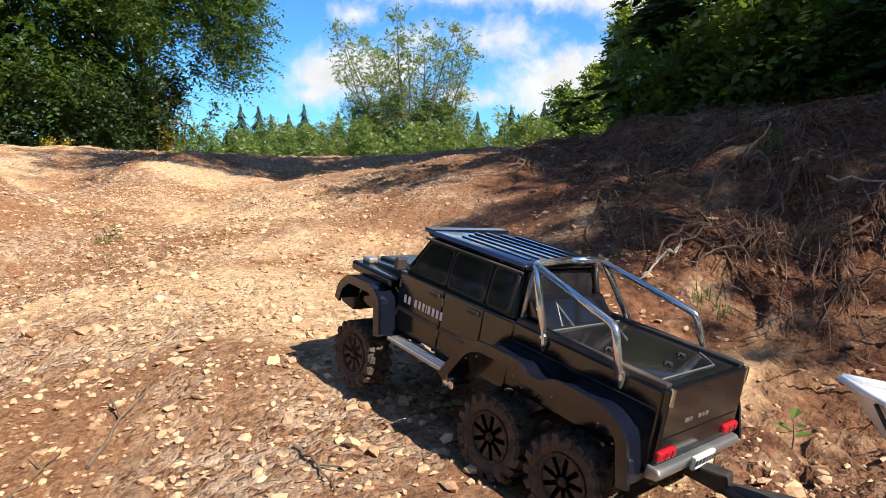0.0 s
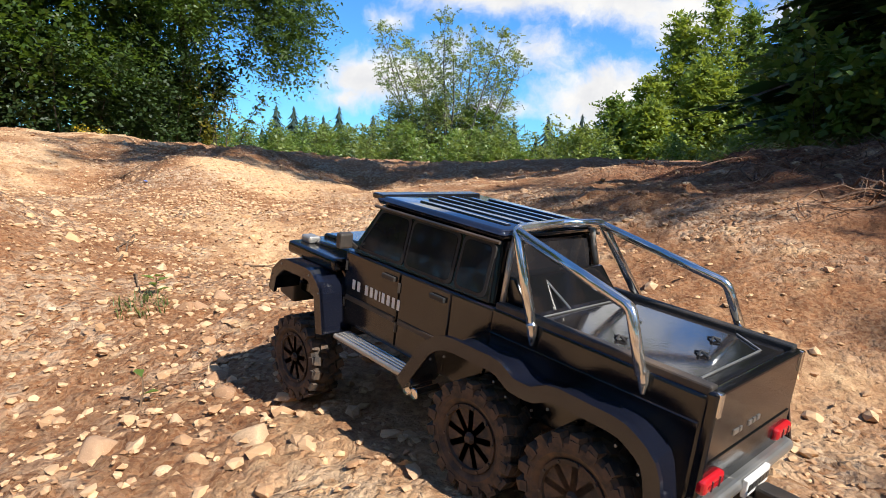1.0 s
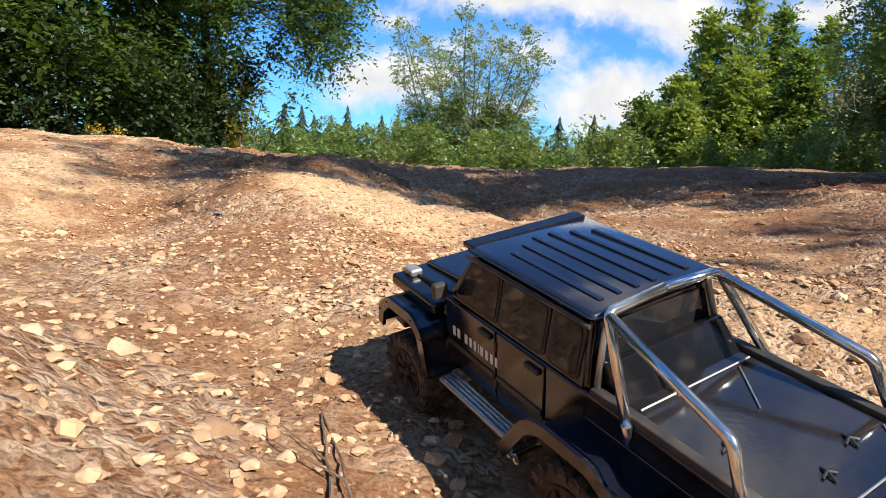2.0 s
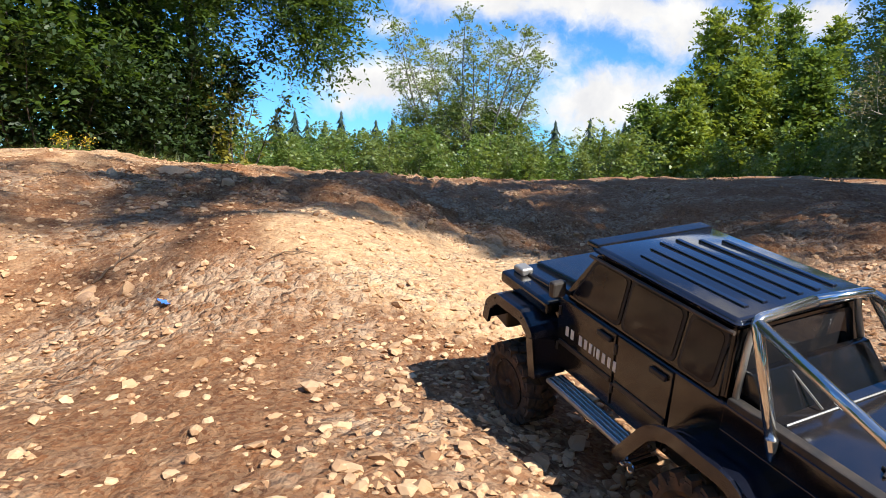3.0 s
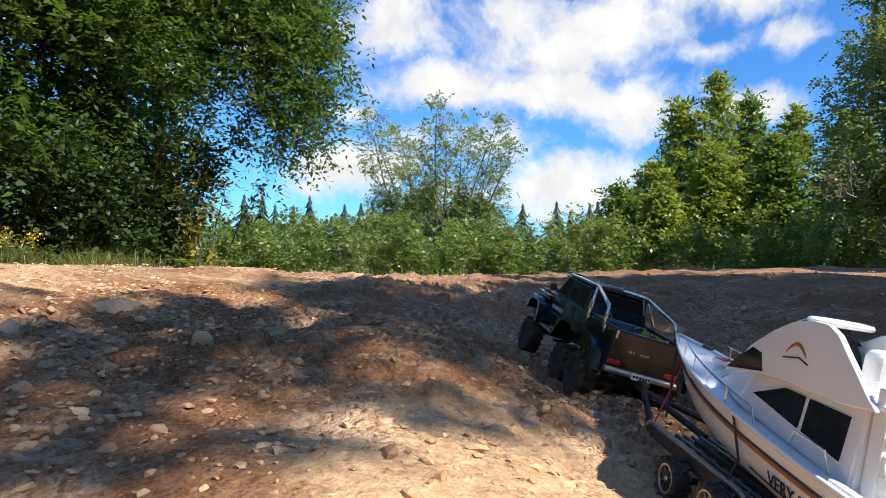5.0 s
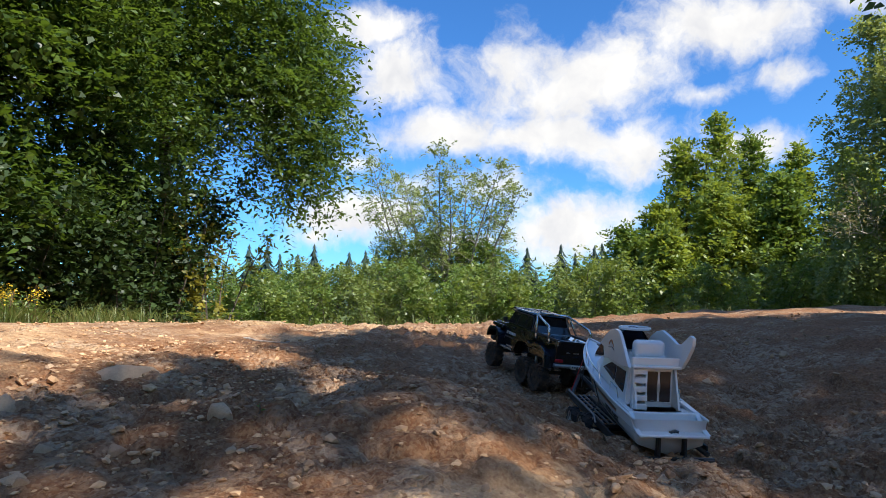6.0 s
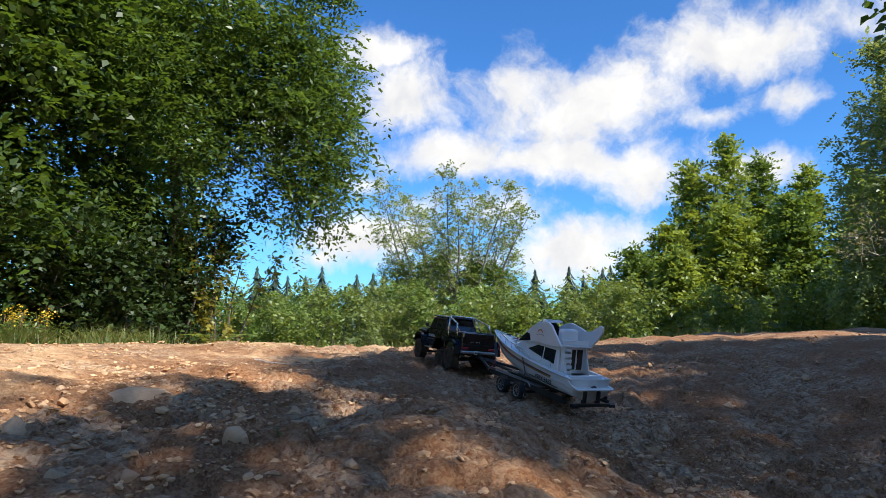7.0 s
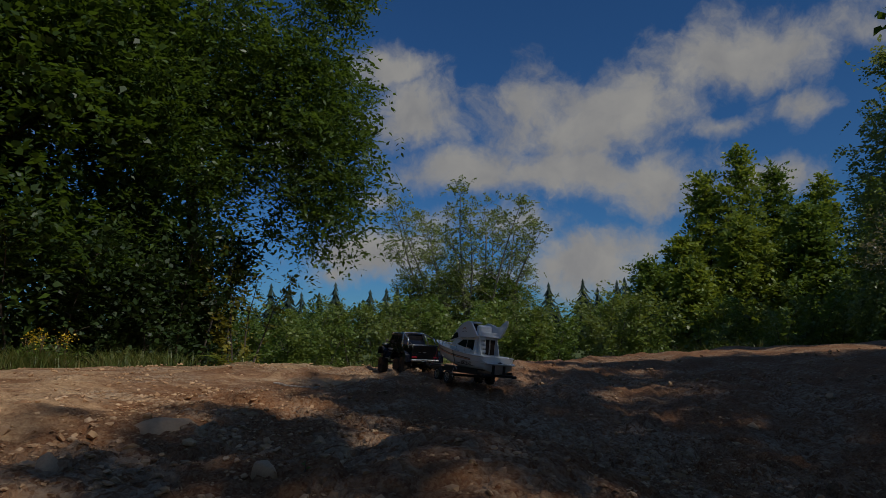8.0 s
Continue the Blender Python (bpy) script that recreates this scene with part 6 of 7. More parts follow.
STONES_TOP = ((-0.34, 0.83, 0.048), (-0.03, 0.65, 0.029), (-0.09, 0.38, 0.035), (0.23, 0.56, 0.031), (0.14, 1.13, 0.027), (-0.26, 0.26, 0.056), (-0.69, 1.02, 0.066), (-0.39, 0.76, 0.05),
              (-0.29, 0.72, 0.033), (-0.46, 1.75, 0.055), (0.22, 0.71, 0.017), (0.14, 1.06, 0.029), (0.21, 1.15, 0.037), (-0.48, 1.36, 0.072), (-0.93, 1.31, 0.087), (-0.6, 1.15, 0.047),
              (0.94, 2.83, 0.07), (-0.74, 1.16, 0.063), (0.34, 1.84, 0.042), (1.21, 3.03, 0.06), (1.79, 3.45, 0.05))
lay_stones(STONES_LOW, "pale tan stone half sunk in dry earth")
lay_stones(STONES_MID, "pale tan stone lying on the dirt slope")
lay_stones(STONES_TOP, "brownish rounded stone on the upper slope")
pale = tagged(new("boulder", stone_mesh(11, 0.42, 3, 0.12)), "pale smooth boulder top showing through the earth", "boulder")
pale.data.materials.append(stone_material("pale_boulder", (0.54, 0.36, 0.22), (0.62, 0.44, 0.29)))
pale.matrix_world = pose(-0.93, 1.80, float(ground_z(-0.93, 1.80)) - 0.012, 0, 6, 30) @ Matrix.Diagonal((0.30, 0.22, 0.22, 1))


# ---- gravel and crumbs of earth ----
def lumps(name, n, lo, hi, material, label, shape, area, seed, power=2.2, along=0.0, bare=True):
    """Many loose lumps pressed into the ground, thick where the soil is stony."""
    r = np.random.default_rng(seed)
    x0, x1, y0, y1 = area
    x, y = r.uniform(x0, x1, n * 3), r.uniform(y0, y1, n * 3)
    if along:
        x = np.interp(y, (-4.8, -3.4, -2.0, 0.0, 2.5), (2.8, 2.2, 1.4, 0.3, 0.0)) + along * r.uniform(-1, 1, n * 3)
    keep = r.uniform(0, 1, n * 3) < 0.28 + 0.72 * np.clip(0.5 + 1.2 * vnoise(x * 1.4, y * 1.4, 31), 0, 1)
    if bare:
        keep &= x < 2.7 + 0.35 * np.maximum(0, -1.5 - y) + 0.3 * r.uniform(-1, 1, n * 3)
    x, y = x[keep][:n], y[keep][:n]
    n = len(x)
    s = lo + (hi - lo) * r.uniform(0, 1, n) ** power
    verts, faces = shape
    nv = len(verts)
    v = verts[None] * (1 + r.uniform(-0.34, 0.30, (n, nv, 1))) * s[:, None, None] * np.stack([r.uniform(0.8, 1.3, n), r.uniform(0.7, 1.1, n), r.uniform(0.32, 0.68, n)], -1)[:, None]
    a, t = r.uniform(0, 2 * np.pi, n), r.normal(0, 0.35, n)
    ca, sa, ct, st = np.cos(a)[:, None], np.sin(a)[:, None], np.cos(t)[:, None], np.sin(t)[:, None]
    X, Y, Z = v[..., 0], v[..., 1] * ct - v[..., 2] * st, v[..., 1] * st + v[..., 2] * ct
    v = np.stack([X * ca - Y * sa + x[:, None], X * sa + Y * ca + y[:, None], Z + (ground_z(x, y) + s * 0.05)[:, None]], -1)
    f = (faces[None] + (np.arange(n) * nv)[:, None, None]).reshape(-1, 3)
    me = bpy.data.meshes.new(name)
    me.vertices.add(n * nv)
    me.vertices.foreach_set("co", v.astype(np.float32).ravel())
    me.loops.add(f.size)
    me.loops.foreach_set("vertex_index", f.astype(np.int32).ravel())
    me.polygons.add(len(f))
    me.polygons.foreach_set("loop_start", np.arange(0, f.size, 3, dtype=np.int32))
    me.polygons.foreach_set("use_smooth", np.zeros(len(f), bool))
    me.update(calc_edges=True)
    me.materials.append(material)
    return tagged(new(name, me), label, "gravel", kind="stuff")


def ico_shape():
    bm = bmesh.new()
    bmesh.ops.create_icosphere(bm, subdivisions=1, radius=0.5)
    v = np.array([tuple(p.co) for p in bm.verts])
    f = np.array([[p.index for p in q.verts] for q in bm.faces])
    bm.free()
    return v, f


OCTA = (np.array([(0.5, 0, 0), (-0.5, 0, 0), (0, 0.5, 0), (0, -0.5, 0), (0, 0, 0.5), (0, 0, -0.5)], float),
        np.array([(0, 2, 4), (2, 1, 4), (1, 3, 4), (3, 0, 4), (2, 0, 5), (1, 2, 5), (3, 1, 5), (0, 3, 5)]))
CRUMB = stone_material("earth_crumb", (0.28, 0.14, 0.066), (0.60, 0.37, 0.19))
CRUMB_PALE = stone_material("dusty_stone", (0.38, 0.212, 0.108), (0.64, 0.415, 0.235))
lumps("gravel", 6000, 0.008, 0.028, CRUMB_PALE, "pale tan gravel scattered over the slope", ico_shape(), (-3.0, 4.6, -4.9, 6.0), 3, 3.0)
lumps("rubble", 1300, 0.014, 0.036, STONE, "angular tan rubble on the slope", ico_shape(), (-2.6, 2.6, -4.6, 2.4), 6, 2.4)
lumps("earth_clods", 5000, 0.010, 0.040, CRUMB, "crumbled clods of tan and brown earth", ico_shape(), (-3.0, 4.8, -4.9, 6.5), 4, 2.4, bare=False)
lumps("fine_gravel", 17000, 0.005, 0.017, CRUMB, "fine crumbs of earth and grit", OCTA, (-2.6, 4.4, -4.8, 2.8), 5, 1.8, 1.3)
lumps("mound_gravel", 3000, 0.006, 0.026, CRUMB_PALE, "pale gravel thick on the dry mound", ico_shape(), (-0.7, 0.9, -0.9, 1.15), 12, 2.6)
lumps("slope_pebbles", 2400, 0.007, 0.030, CRUMB_PALE, "pale pebbles along the way up the slope", ico_shape(), (-1.0, 3.4, -4.4, -0.6), 13, 2.6, 0.75)
lumps("stone_chips", 5000, 0.010, 0.028, CRUMB_PALE, "small pale stone chips on the slope", ico_shape(), (-2.6, 4.4, -4.8, 2.6), 8, 2.4, 1.3)


# ---- twigs, roots, small plants ----
def on_ground(x, y, up=0.0):
    return Vector((x, y, float(ground_z(x, y)) + up))


def twig(x0, y0, x1, y1, r, label, mat=TWIG, name="twig", arch=0.005, fork=True):
    ob = thing(name, on_ground(x0, y0), label, name)
    bm = bmesh.new()
    n = 7
    pts = []
    for k in range(n + 1):
        s = k / n
        p = on_ground(x0 + (x1 - x0) * s + rng.normal(0, 0.003), y0 + (y1 - y0) * s + rng.normal(0, 0.003), r + arch * math.sin(math.pi * s))
        pts.append(p - ob.location)
    tube(bm, pts, [r * (1 - 0.6 * k / n) for k in range(n + 1)], 6)
    part("stick", bm, mat, ob)
    if fork:
        bm = bmesh.new()
        d = (pts[5] - pts[4]).normalized()
        q = pts[4] + (d + Vector((-d.y, d.x, 0.25))) * (pts[-1] - pts[0]).length * 0.22
        tube(bm, [pts[4], q], [r * 0.5, r * 0.25], 5)
        part("side_shoot", bm, mat, ob)
    return ob


for row in ((2.05, -3.85, 2.05, -3.64, 0.004), (2.38, -3.85, 2.47, -3.98, 0.003), (2.39, -3.54, 2.49, -3.60, 0.002), (2.49, -3.61, 2.57, -3.76, 0.002), (0.87, -1.78, 0.71, -1.41, 0.003),
            (0.95, -1.84, 1.06, -2.00, 0.003), (0.05, 0.29, 0.14, 0.34, 0.002), (-0.38, 0.32, -0.35, 0.48, 0.003), (-0.38, 0.50, -0.36, 0.58, 0.004), (-0.27, 2.01, -0.15, 1.65, 0.004),
            (1.98, -3.93, 1.98, -3.80, 0.003), (0.79, -1.65, 0.71, -1.42, 0.003), (1.10, -1.48, 1.25, -1.54, 0.004)):
    twig(*row, "thin brown dry twig on the earth")
# exposed roots and dead branches on the wooded bank
for k in range(120):
    x, y = rng.uniform(2.5, 5.2), rng.uniform(-3.4, 1.2)
    if x < 2.75 + 0.35 * max(0.0, -1.5 - y):
        continue
    a, l = rng.uniform(0, 2 * math.pi), rng.uniform(0.2, 0.6)
    twig(x, y, x + l * math.cos(a), y + l * math.sin(a), rng.uniform(0.0015, 0.0045), "dead root sticking out of the dark bank", ROOT, "root", rng.uniform(0.0, 0.05), k % 3 == 0)


def root_clump(x, y, count, reach):
    """A crown of roots that creep down the bank, with a beard of fine fibres."""
    ob = thing("root_clump", on_ground(x, y), "tangle of bare roots hanging down the eroded bank", "roots", "root tangles")
    for k in range(count):
        a = -2.2 + rng.normal(0, 0.95)
        px, py, lift = x, y, 0.03
        n, step = 10, reach * rng.uniform(0.5, 1.2) / 10
        r = rng.uniform(0.0022, 0.0065)
        pts = [on_ground(px, py, 0.012) - ob.location]
        for q in range(n):
            a += rng.normal(0, 0.28)
            px, py = px + step * math.cos(a), py + step * math.sin(a)
            lift = max(-0.004, lift + rng.normal(-0.003, 0.010))
            pts.append(on_ground(px, py, r + max(0.0, lift)) - ob.location)
        bm = bmesh.new()
        tube(bm, pts, [r * (1 - 0.75 * q / n) for q in range(n + 1)], 6)
        part("root", bm, ROOT, ob)
    n = 42
    a = -2.2 + rng.normal(0, 0.7, n)
    start = np.stack([rng.normal(0, 0.05, n), rng.normal(0, 0.05, n), rng.uniform(0.0, 0.05, n)], -1)
    gz = ground_z(start[:, 0] + x, start[:, 1] + y) - ob.location.z
    start[:, 2] += gz
    l = rng.uniform(0.04, 0.14, n)[:, None]
    d = np.stack([np.cos(a), np.sin(a), rng.normal(-0.1, 0.25, n)], -1) * l
    w = np.stack([-np.sin(a), np.cos(a), 0 * a], -1) * 0.0012
    mid, end = start + d * 0.55 + np.array([0, 0, 0.012]), start + d + np.array([0, 0, -1.0]) * l * 0.45
    quads_mesh("root_fibre", np.concatenate([np.stack([start - w, start + w, mid + w, mid - w], 1), np.stack([mid - w, mid + w, end + w * 0.3, end - w * 0.3], 1)]), 4, STRAW, ob, "fine pale root fibres")


STRAW = bark_material("straw", (0.10, 0.045, 0.024), (0.30, 0.17, 0.095), 30)
for x, y, n, l in ((3.39, -2.85, 9, 0.34), (3.52, -2.91, 7, 0.28), (3.24, -2.73, 7, 0.28), (3.68, -2.98, 8, 0.26), (3.80, -3.02, 8, 0.24), (3.72, -2.70, 6, 0.30), (3.02, -2.25, 6, 0.30), (3.34, -2.30, 7, 0.34),
                   (3.60, -2.50, 7, 0.36), (2.98, -1.55, 6, 0.34), (3.50, -1.75, 7, 0.40), (3.95, -2.25, 6, 0.36), (3.22, -1.15, 5, 0.40), (3.80, -1.40, 5, 0.40), (4.25, -1.75, 5, 0.40), (2.92, -0.75, 4, 0.36), (3.12, -2.62, 6, 0.26), (3.62, -3.14, 6, 0.24)):
    root_clump(x, y, n, l)
twig(3.76, -2.78, 3.88, -3.02, 0.005, "pale bleached stick across the bank", BLEACHED, "stick", 0.03, False)
twig(-1.20, 3.62, -0.92, 3.58, 0.008, "pale bleached stick lying on the crest", BLEACHED, "stick", 0.0, False)
twig(3.28, -2.90, 3.12, -3.06, 0.006, "pale bent root reaching down the bank", BLEACHED, "root", 0.02, False)
for x, y, h, r in ((3.44, -1.92, 0.13, 0.032), (3.95, -1.45, 0.10, 0.04), (4.35, -2.2, 0.16, 0.03)):
    ob = thing("tree_stump", on_ground(x, y, -0.02), "weathered grey-brown stump on the wooded bank", "stump")
    bm = bmesh.new()
    tube(bm, [(0, 0, 0), (0.004, 0.006, h * 0.5), (0.012, 0.004, h), (0.016, 0.002, h * 1.12)], [r * 1.5, r, r * 0.85, r * 0.35], 9)
    part("stub", bm, ROOT, ob)
    for k in range(4):
        bm = bmesh.new()
        a = k * 1.6 + x
        tube(bm, [(0, 0, h * 0.35), (math.cos(a) * r * 2, math.sin(a) * r * 2, h * 0.12), (math.cos(a) * r * 4.5, math.sin(a) * r * 4.5, -0.01)], [r * 0.5, r * 0.4, r * 0.15], 6)
        part("root", bm, ROOT, ob)
n = 16000
x, y = rng.uniform(2.4, 5.4, n), rng.uniform(-4.0, 1.8, n)
kept = rng.uniform(size=n) < np.clip((x - 2.65 - 0.35 * np.maximum(0.0, -1.5 - y)) * 1.2, 0.0, 1)
x, y = x[kept], y[kept]
n = len(x)
p = np.stack([x, y, ground_z(x, y) + 0.004], -1)
a, l = rng.uniform(0, 2 * np.pi, n), rng.uniform(0.04, 0.17, n)
d = np.stack([np.cos(a), np.sin(a), rng.uniform(-0.1, 0.45, n)], -1) * l[:, None]
w = np.stack([-np.sin(a), np.cos(a), 0 * a], -1) * 0.0022
straw = np.stack([p - w, p + w, p + d + w * 0.5, p + d - w * 0.5], 1)
tagged(quads_mesh("root_litter", straw, 4, STRAW), "fine dead roots and straw over the bank", "litter", kind="stuff")


def blades(name, spots, n, height, width, material, label, category, kind="", lean=0.35):
    """Tufts of bent blades."""
    at = np.repeat(np.array(spots, float), n, axis=0)
    m = len(at)
    a, rr = rng.uniform(0, 2 * np.pi, m), at[:, 2] * np.sqrt(rng.uniform(size=m))
    x, y = at[:, 0] + rr * np.cos(a), at[:, 1] + rr * np.sin(a)
    p = np.stack([x, y, ground_z(x, y) - 0.005], -1)
    h, b = height * rng.uniform(0.45, 1.1, m), rng.uniform(0, 2 * np.pi, m)
    up = np.array([0, 0, 1.0])
    side = np.stack([-np.sin(b), np.cos(b), 0 * b], -1) * width
    d = np.stack([np.cos(b), np.sin(b), 0 * b], -1) * (h * lean * rng.uniform(0.2, 2.2, m))[:, None]
    mid, tip = p + d * 0.35 + up * (h * 0.6)[:, None], p + d + up * h[:, None]
    quads = np.concatenate([np.stack([p - side, p + side, mid + side * 0.8, mid - side * 0.8], 1), np.stack([mid - side * 0.8, mid + side * 0.8, tip + side * 0.1, tip - side * 0.1], 1)])
    return tagged(quads_mesh(name, quads, 4, material), label, category, kind=kind)


blades("grass_fringe", [(rng.uniform(-9.5, -3.2), rng.uniform(6.2, 7.6), 0.25) for _ in range(60)], 70, 0.24, 0.0045, GRASS, "green and yellowing grass along the thicket", "grass", "stuff", 0.7)
blades("meadow_grass", [(x, 9.5 + 1.2 * math.sin(x * 1.3) + 2.0 * max(0, x / 3), 0.8) for x in np.arange(-3.5, 7.0, 0.35)], 60, 0.22, 0.005, GRASS, "rough green grass behind the crest", "grass", "stuff", 0.6)
blades("grass_tuft", [(1.10, -2.07, 0.06)], 120, 0.032, 0.0012, GRASS, "small green grass tuft in bare earth", "grass", lean=0.8)
blades("grass_tuft", [(3.75, -2.45, 0.06)], 60, 0.055, 0.0025, GRASS, "small yellow-green grass tuft on the bank", "grass")
for x, y in ((3.9, -1.9), (4.3, -1.1), (3.3, -3.1)):
    blades("grass_tuft", [(x, y, 0.05)], 36, 0.05, 0.002, GRASS, "small dry grass tuft on the bank", "grass")


def sprout(x, y, h, leaves, label):
    ob = thing("seedling", on_ground(x, y, -0.004), label, "plant")
    bm = bmesh.new()
    tube(bm, [(0, 0, 0), (0.004, 0.002, h * 0.5), (0.002, 0.006, h)], [0.0022, 0.0018, 0.001], 5)
    part("stalk", bm, TWIG, ob)
    for k in range(leaves):
        a, z = k * 2.4, h * (0.45 + 0.55 * k / max(1, leaves - 1))
        d = Vector((math.cos(a), math.sin(a), 0.25)) * h * 0.55
        s = Vector((-math.sin(a), math.cos(a), 0)) * h * 0.17
        p = Vector((0.002, 0.004, z))
        mesh_part("leaf", [p, p + d * 0.5 + s + Vector((0, 0, 0.004)), p + d, p + d * 0.5 - s + Vector((0, 0, 0.004)), p + d * 0.5], [(0, 1, 4), (1, 2, 4), (2, 3, 4), (3, 0, 4)], LEAF_LIME, ob)


sprout(1.09, -2.0, 0.06, 6, "tiny green seedling in bare earth")
sprout(1.32, -2.47, 0.05, 2, "single green leaf sprouting from the earth")
sprout(3.27, -3.59, 0.07, 4, "green leafy seedling beside the track")
sprout(-0.39, 1.32, 0.025, 3, "tiny green seedling in bare earth")
# goldenrod at the thicket's foot
FLOWER = leaf_material("yellow_bloom", (0.55, 0.36, 0.02), (0.75, 0.52, 0.04), through_light=0.2)
for x, y in ((-4.75, 6.55), (-4.55, 6.7), (-4.95, 6.75)):
    ob = thing("goldenrod", on_ground(x, y), "yellow flowering goldenrod at the foot of the thicket", "flower")
    bm = bmesh.new()
    for k in range(5):
        tube(bm, wander((0.02 * k, 0.015 * (k % 2), 0), (rng.normal(0, 0.2), rng.normal(0, 0.2), 1), 0.36, 4, 0.06), 0.003, 4)
    part("stalk", bm, TWIG, ob)
    quads_mesh("bloom", leaf_quads(rng.normal(size=(90, 3)) * (0.05, 0.05, 0.05) + (0.03, 0.0, 0.34), 0.016), 4, FLOWER, ob)
    quads_mesh("foliage", leaf_quads(rng.normal(size=(120, 3)) * (0.08, 0.08, 0.09) + (0.03, 0.0, 0.17), 0.04, narrow=0.25), 4, LEAF_LIME, ob)
# fern at the corner of the thicket
ob = thing("fern", on_ground(-3.0, 7.6), "green arching fern at the corner of the thicket", "fern")
fr = []
for k in range(16):
    a = 2 * math.pi * k / 16 + 0.2
    for j in range(2, 15):
        s = j / 15
        c = Vector((math.cos(a) * 0.55 * s, math.sin(a) * 0.55 * s, 0.55 * s - 0.42 * s * s))
        for side in (-1, 1):
            d = Vector((-math.sin(a) * side, math.cos(a) * side, -0.1)) * 0.13 * (1.05 - s)
            w = Vector((math.cos(a), math.sin(a), 0)) * 0.016
            fr.append([c - w, c + d * 0.5 + w, c + d, c + d * 0.5 - w])
quads_mesh("foliage", np.array([[tuple(v) for v in q] for q in fr]), 4, LEAF_RIGHT, ob)
# crumpled blue wrapper
BLUE = paint_material("blue_foil", (0.06, 0.20, 0.62), 0.3, dirt=0.15)
bm = bmesh.new()
bmesh.ops.create_grid(bm, x_segments=5, y_segments=5, size=0.5)
for v in bm.verts:
    v.co = Vector((v.co.x * 0.020, v.co.y * 0.030, 0.004 + 0.003 * noise.noise(Vector((v.co.x * 5, v.co.y * 5, 1))) + 0.004 * abs(v.co.y)))
bmesh.ops.solidify(bm, geom=bm.faces[:], thickness=0.0008)
wrap = tagged(part("wrapper", bm, BLUE), "small crumpled blue foil wrapper on the earth", "litter")
wrap.matrix_world = Matrix.Translation(on_ground(-0.13, 0.17, 0.004)) @ pose(0, 0, 0, 12, 8, 65)

# ---- what moves ----
# seconds, place of the truck's rear axle on the ground, heading to the left, nose up, right side down
TRUCK_ROWS = (
    (0.0, 2.845, -3.942, -0.813, 42.0, 9.2, 4.8), (0.5, 2.458, -3.300, -0.760, 48.9, 8.0, 0.7), (1.0, 2.020, -2.754, -0.711, 47.7, 7.3, -0.8),
    (1.5, 1.583, -2.164, -0.684, 53.4, 7.4, -10.6), (2.0, 1.191, -1.588, -0.680, 37.0, 11.5, -12.4), (2.2, 1.102, -1.355, -0.660, 33.3, 9.4, -12.5),
    (3.5, 0.798, -0.041, -0.552, 26.8, 14.5, -2.6), (3.9, 0.712, 0.284, -0.499, 18.8, 11.9, 0.6), (4.2, 0.632, 0.583, -0.453, 15.2, 7.4, 11.2),
    (4.5, 0.608, 1.019, -0.444, 13.4, 10.2, 12.3), (4.7, 0.578, 1.217, -0.417, 8.4, 8.7, 17.1), (5.8, 0.515, 2.470, -0.345, 11, 8, 6), (6.0, 0.472, 2.720, -0.335, 20, 8, 6),
    (6.5, 0.239, 3.141, -0.289, 34, 8, 6), (7.0, 0.019, 3.576, -0.225, 25, 4, 4.5), (7.5, -0.170, 3.960, -0.184, 30, 3, 3.5), (8.0, -0.450, 4.500, -0.172, 27, 3, 2.6))
# heading, nose up and right side down of the trailer once it is well in view
TRAILER_ROWS = ((5.8, 4.8, 6.0, 2.5), (6.0, 4.0, 6.5, 2.0), (6.5, 19.8, 6.0, 1.5), (7.0, 28.2, 8.4, 2.2), (7.5, 27.7, 6.4, 3.7), (8.0, 30.5, 1.7, 5.7))
HITCH_TRUCK, HITCH_TRAILER, AXLE_BACK = Vector((0, -0.130, 0.088)), Vector((0, 0.911, 0.080)), 0.536


def body_pose(x, y, z, head, pitch, roll):
    """Pose of a thing that faces +y: heading to the left, nose up, right side down, in degrees."""
    return Matrix.Translation((x, y, z)) @ Matrix.Rotation(radians(head), 4, "Z") @ Matrix.Rotation(radians(pitch), 4, "X") @ Matrix.Rotation(radians(roll), 4, "Y")


def glide(rows, t):
    """Values between rows by a cubic through them whose slopes never overshoot."""
    ts = [r[0] for r in rows]
    if t <= ts[0]:
        return np.array(rows[0][1:], float)
    if t >= ts[-1]:
        return np.array(rows[-1][1:], float)
    v = np.array([r[1:] for r in rows], float)
    h = np.diff(ts)[:, None]
    d = np.diff(v, axis=0) / h
    m = np.zeros_like(v)
    m[0], m[-1] = d[0], d[-1]
    same = d[1:] * d[:-1] > 0
    m[1:-1] = np.where(same, 2 * d[1:] * d[:-1] / np.where(same, d[1:] + d[:-1], 1), 0)
    i = max(k for k in range(len(ts) - 1) if ts[k] <= t)
    s, w = (t - ts[i]) / h[i, 0], h[i, 0]
    return (2 * s**3 - 3 * s**2 + 1) * v[i] + (s**3 - 2 * s**2 + s) * w * m[i] + (3 * s**2 - 2 * s**3) * v[i + 1] + (s**3 - s**2) * w * m[i + 1]


def truck_pose(t):
    return body_pose(*glide(TRUCK_ROWS, t))


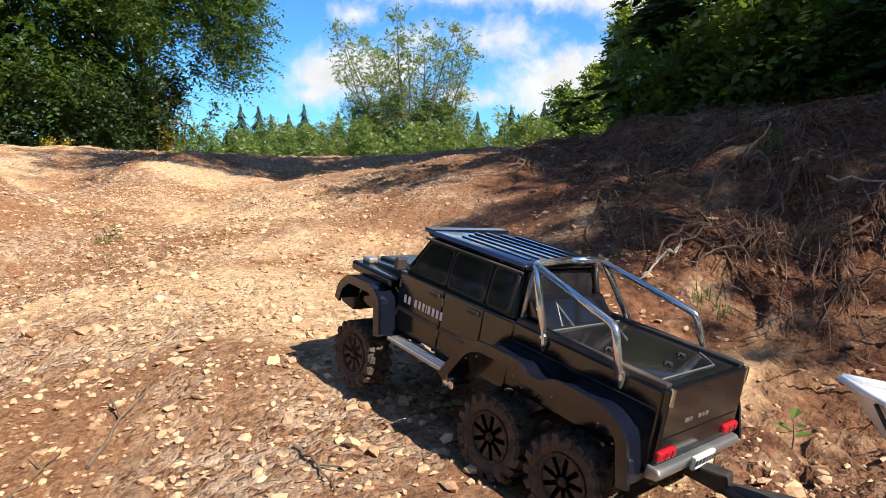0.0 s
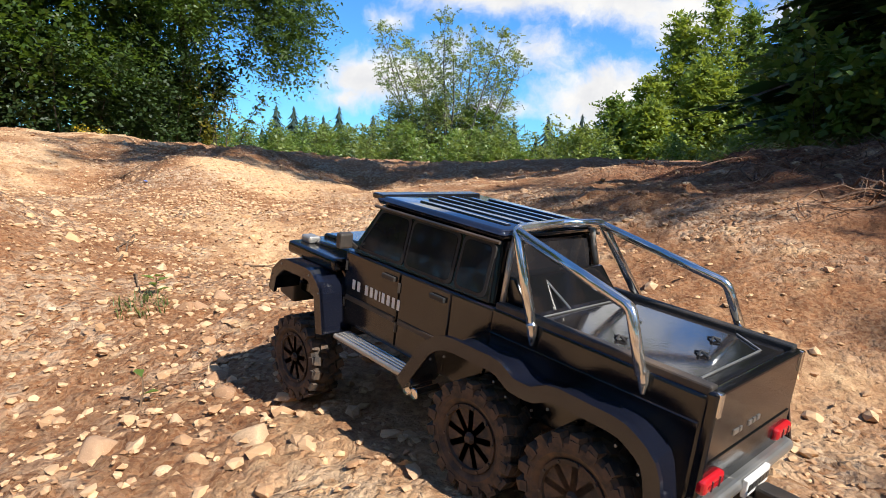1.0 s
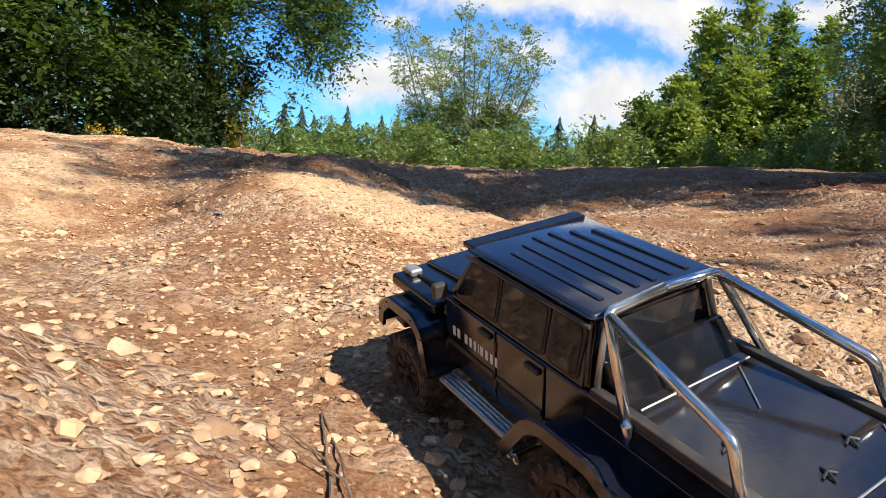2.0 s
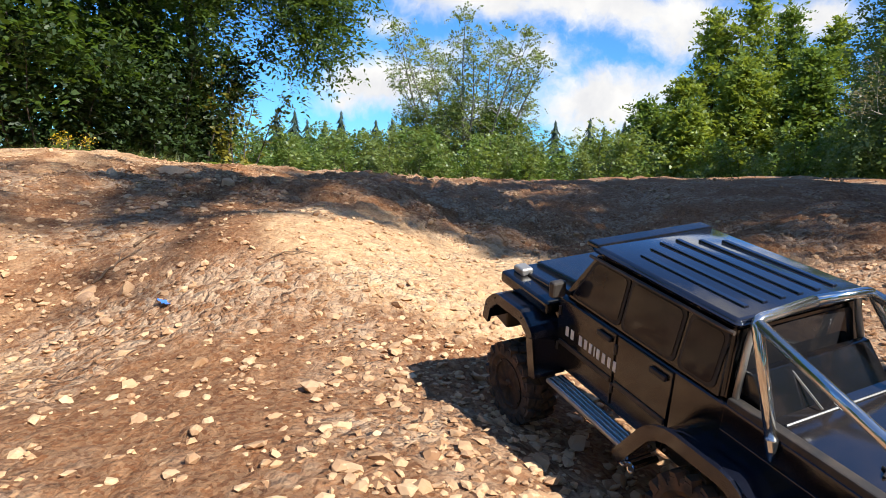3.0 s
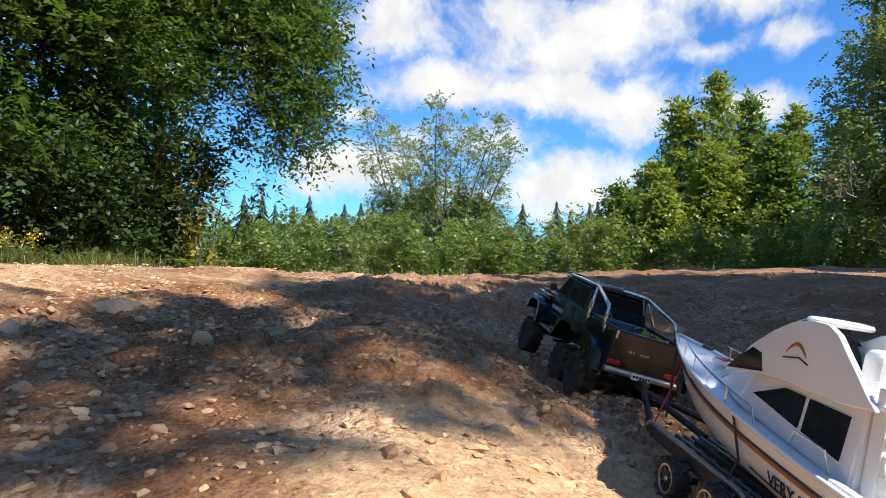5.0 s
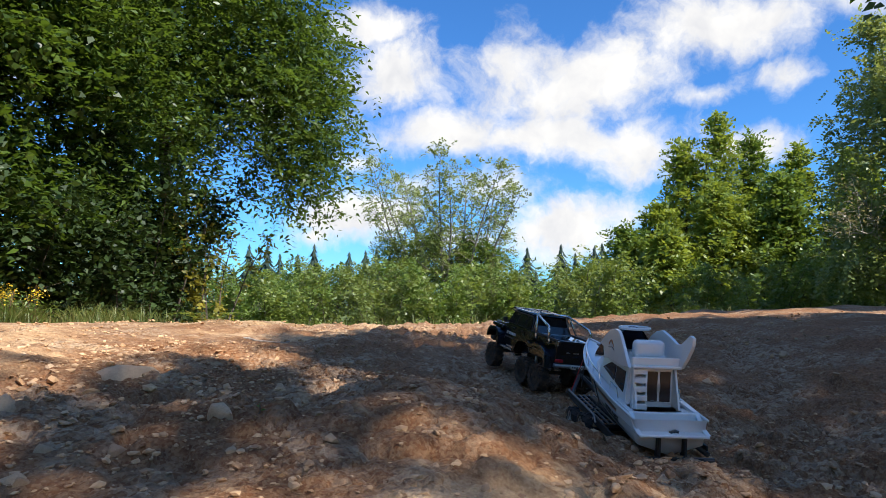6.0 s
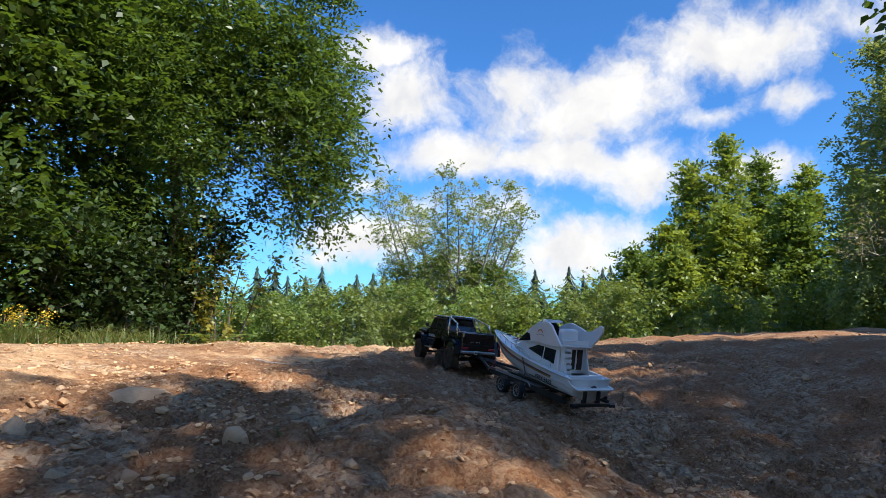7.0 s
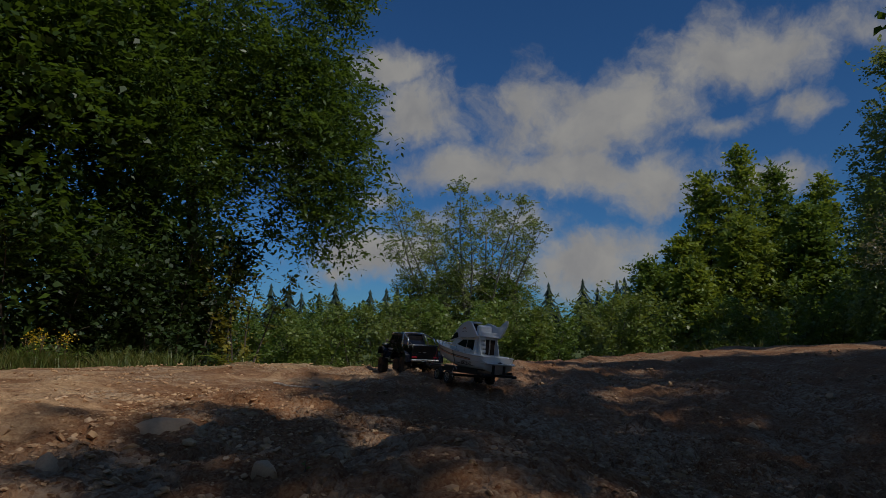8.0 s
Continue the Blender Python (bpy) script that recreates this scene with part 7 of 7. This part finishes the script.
def trailer_path():
    """The trailer's pose at every thirtieth of a second: its axles follow the hitch, and stand on the ground."""
    head = radians(40.0)
    hitch = truck_pose(0) @ HITCH_TRUCK
    axle = Vector((hitch.x + math.sin(head) * AXLE_BACK, hitch.y - math.cos(head) * AXLE_BACK))
    out = []
    for k in range(241):
        t = k / 30
        hitch = truck_pose(t) @ HITCH_TRUCK
        d = Vector((hitch.x, hitch.y)) - axle
        axle = Vector((hitch.x, hitch.y)) - d.normalized() * AXLE_BACK
        head = math.degrees(math.atan2(-d.x, d.y))
        x, y = math.cos(radians(head)) * 0.13, math.sin(radians(head)) * 0.13
        zl, zr = float(land(axle.x - x, axle.y - y)), float(land(axle.x + x, axle.y + y))
        pitch = math.degrees(math.asin(max(-0.5, min(0.5, (hitch.z - 0.080 - (zl + zr) / 2) / AXLE_BACK)))) + 5.0 * max(0.0, 1 - t)
        roll = math.degrees(math.atan2(zl - zr, 0.26)) * 0.8
        mixed = np.array([head, pitch, roll])
        if t > 4.8:
            share = min(1.0, (t - 4.8) / 1.0)
            mixed = mixed * (1 - share) + glide(TRAILER_ROWS, max(t, 5.8)) * share
        m = body_pose(0, 0, 0, *mixed)
        out.append((t, Matrix.Translation(hitch - m @ HITCH_TRAILER) @ m))
    return out


def roll_wheels(wheels, path, radius, step, play):
    """Turns each wheel by the way that it goes, and lets it rise and sink with the ground."""
    for ob, at, mirror in wheels:
        rows, turn, last = [], 0.0, None
        for k in range(0, 241, step):
            m = path(k)
            p = m @ Vector(at)
            if last is not None:
                d = p - last
                turn += d.dot((m.to_3x3() @ Vector((0, 1, 0)))) / radius
            last = p
            lift = max(-play, min(play, float(ground_z(p.x, p.y)) - (p.z - radius)))
            spin = Matrix.Rotation(-turn if not mirror else turn, 4, "X")
            base = Matrix.Translation((at[0], at[1], at[2] + lift))
            rows.append((k / 30, base @ (Matrix.Rotation(math.pi, 4, "Z") if mirror else Matrix()) @ spin))
        walk(ob, rows)


def motions():
    walk(truck, [(k / 30, truck_pose(k / 30)) for k in range(0, 241, 3)])
    path = trailer_path()
    walk(trailer, path[::3])
    walk(boat, path[::3])
    roll_wheels(truck_wheels, lambda k: truck_pose(k / 30), WHEEL_R, 2, 0.022)
    roll_wheels(trailer_wheels, lambda k: path[k][1], SMALL_R, 1, 0.012)


motions()
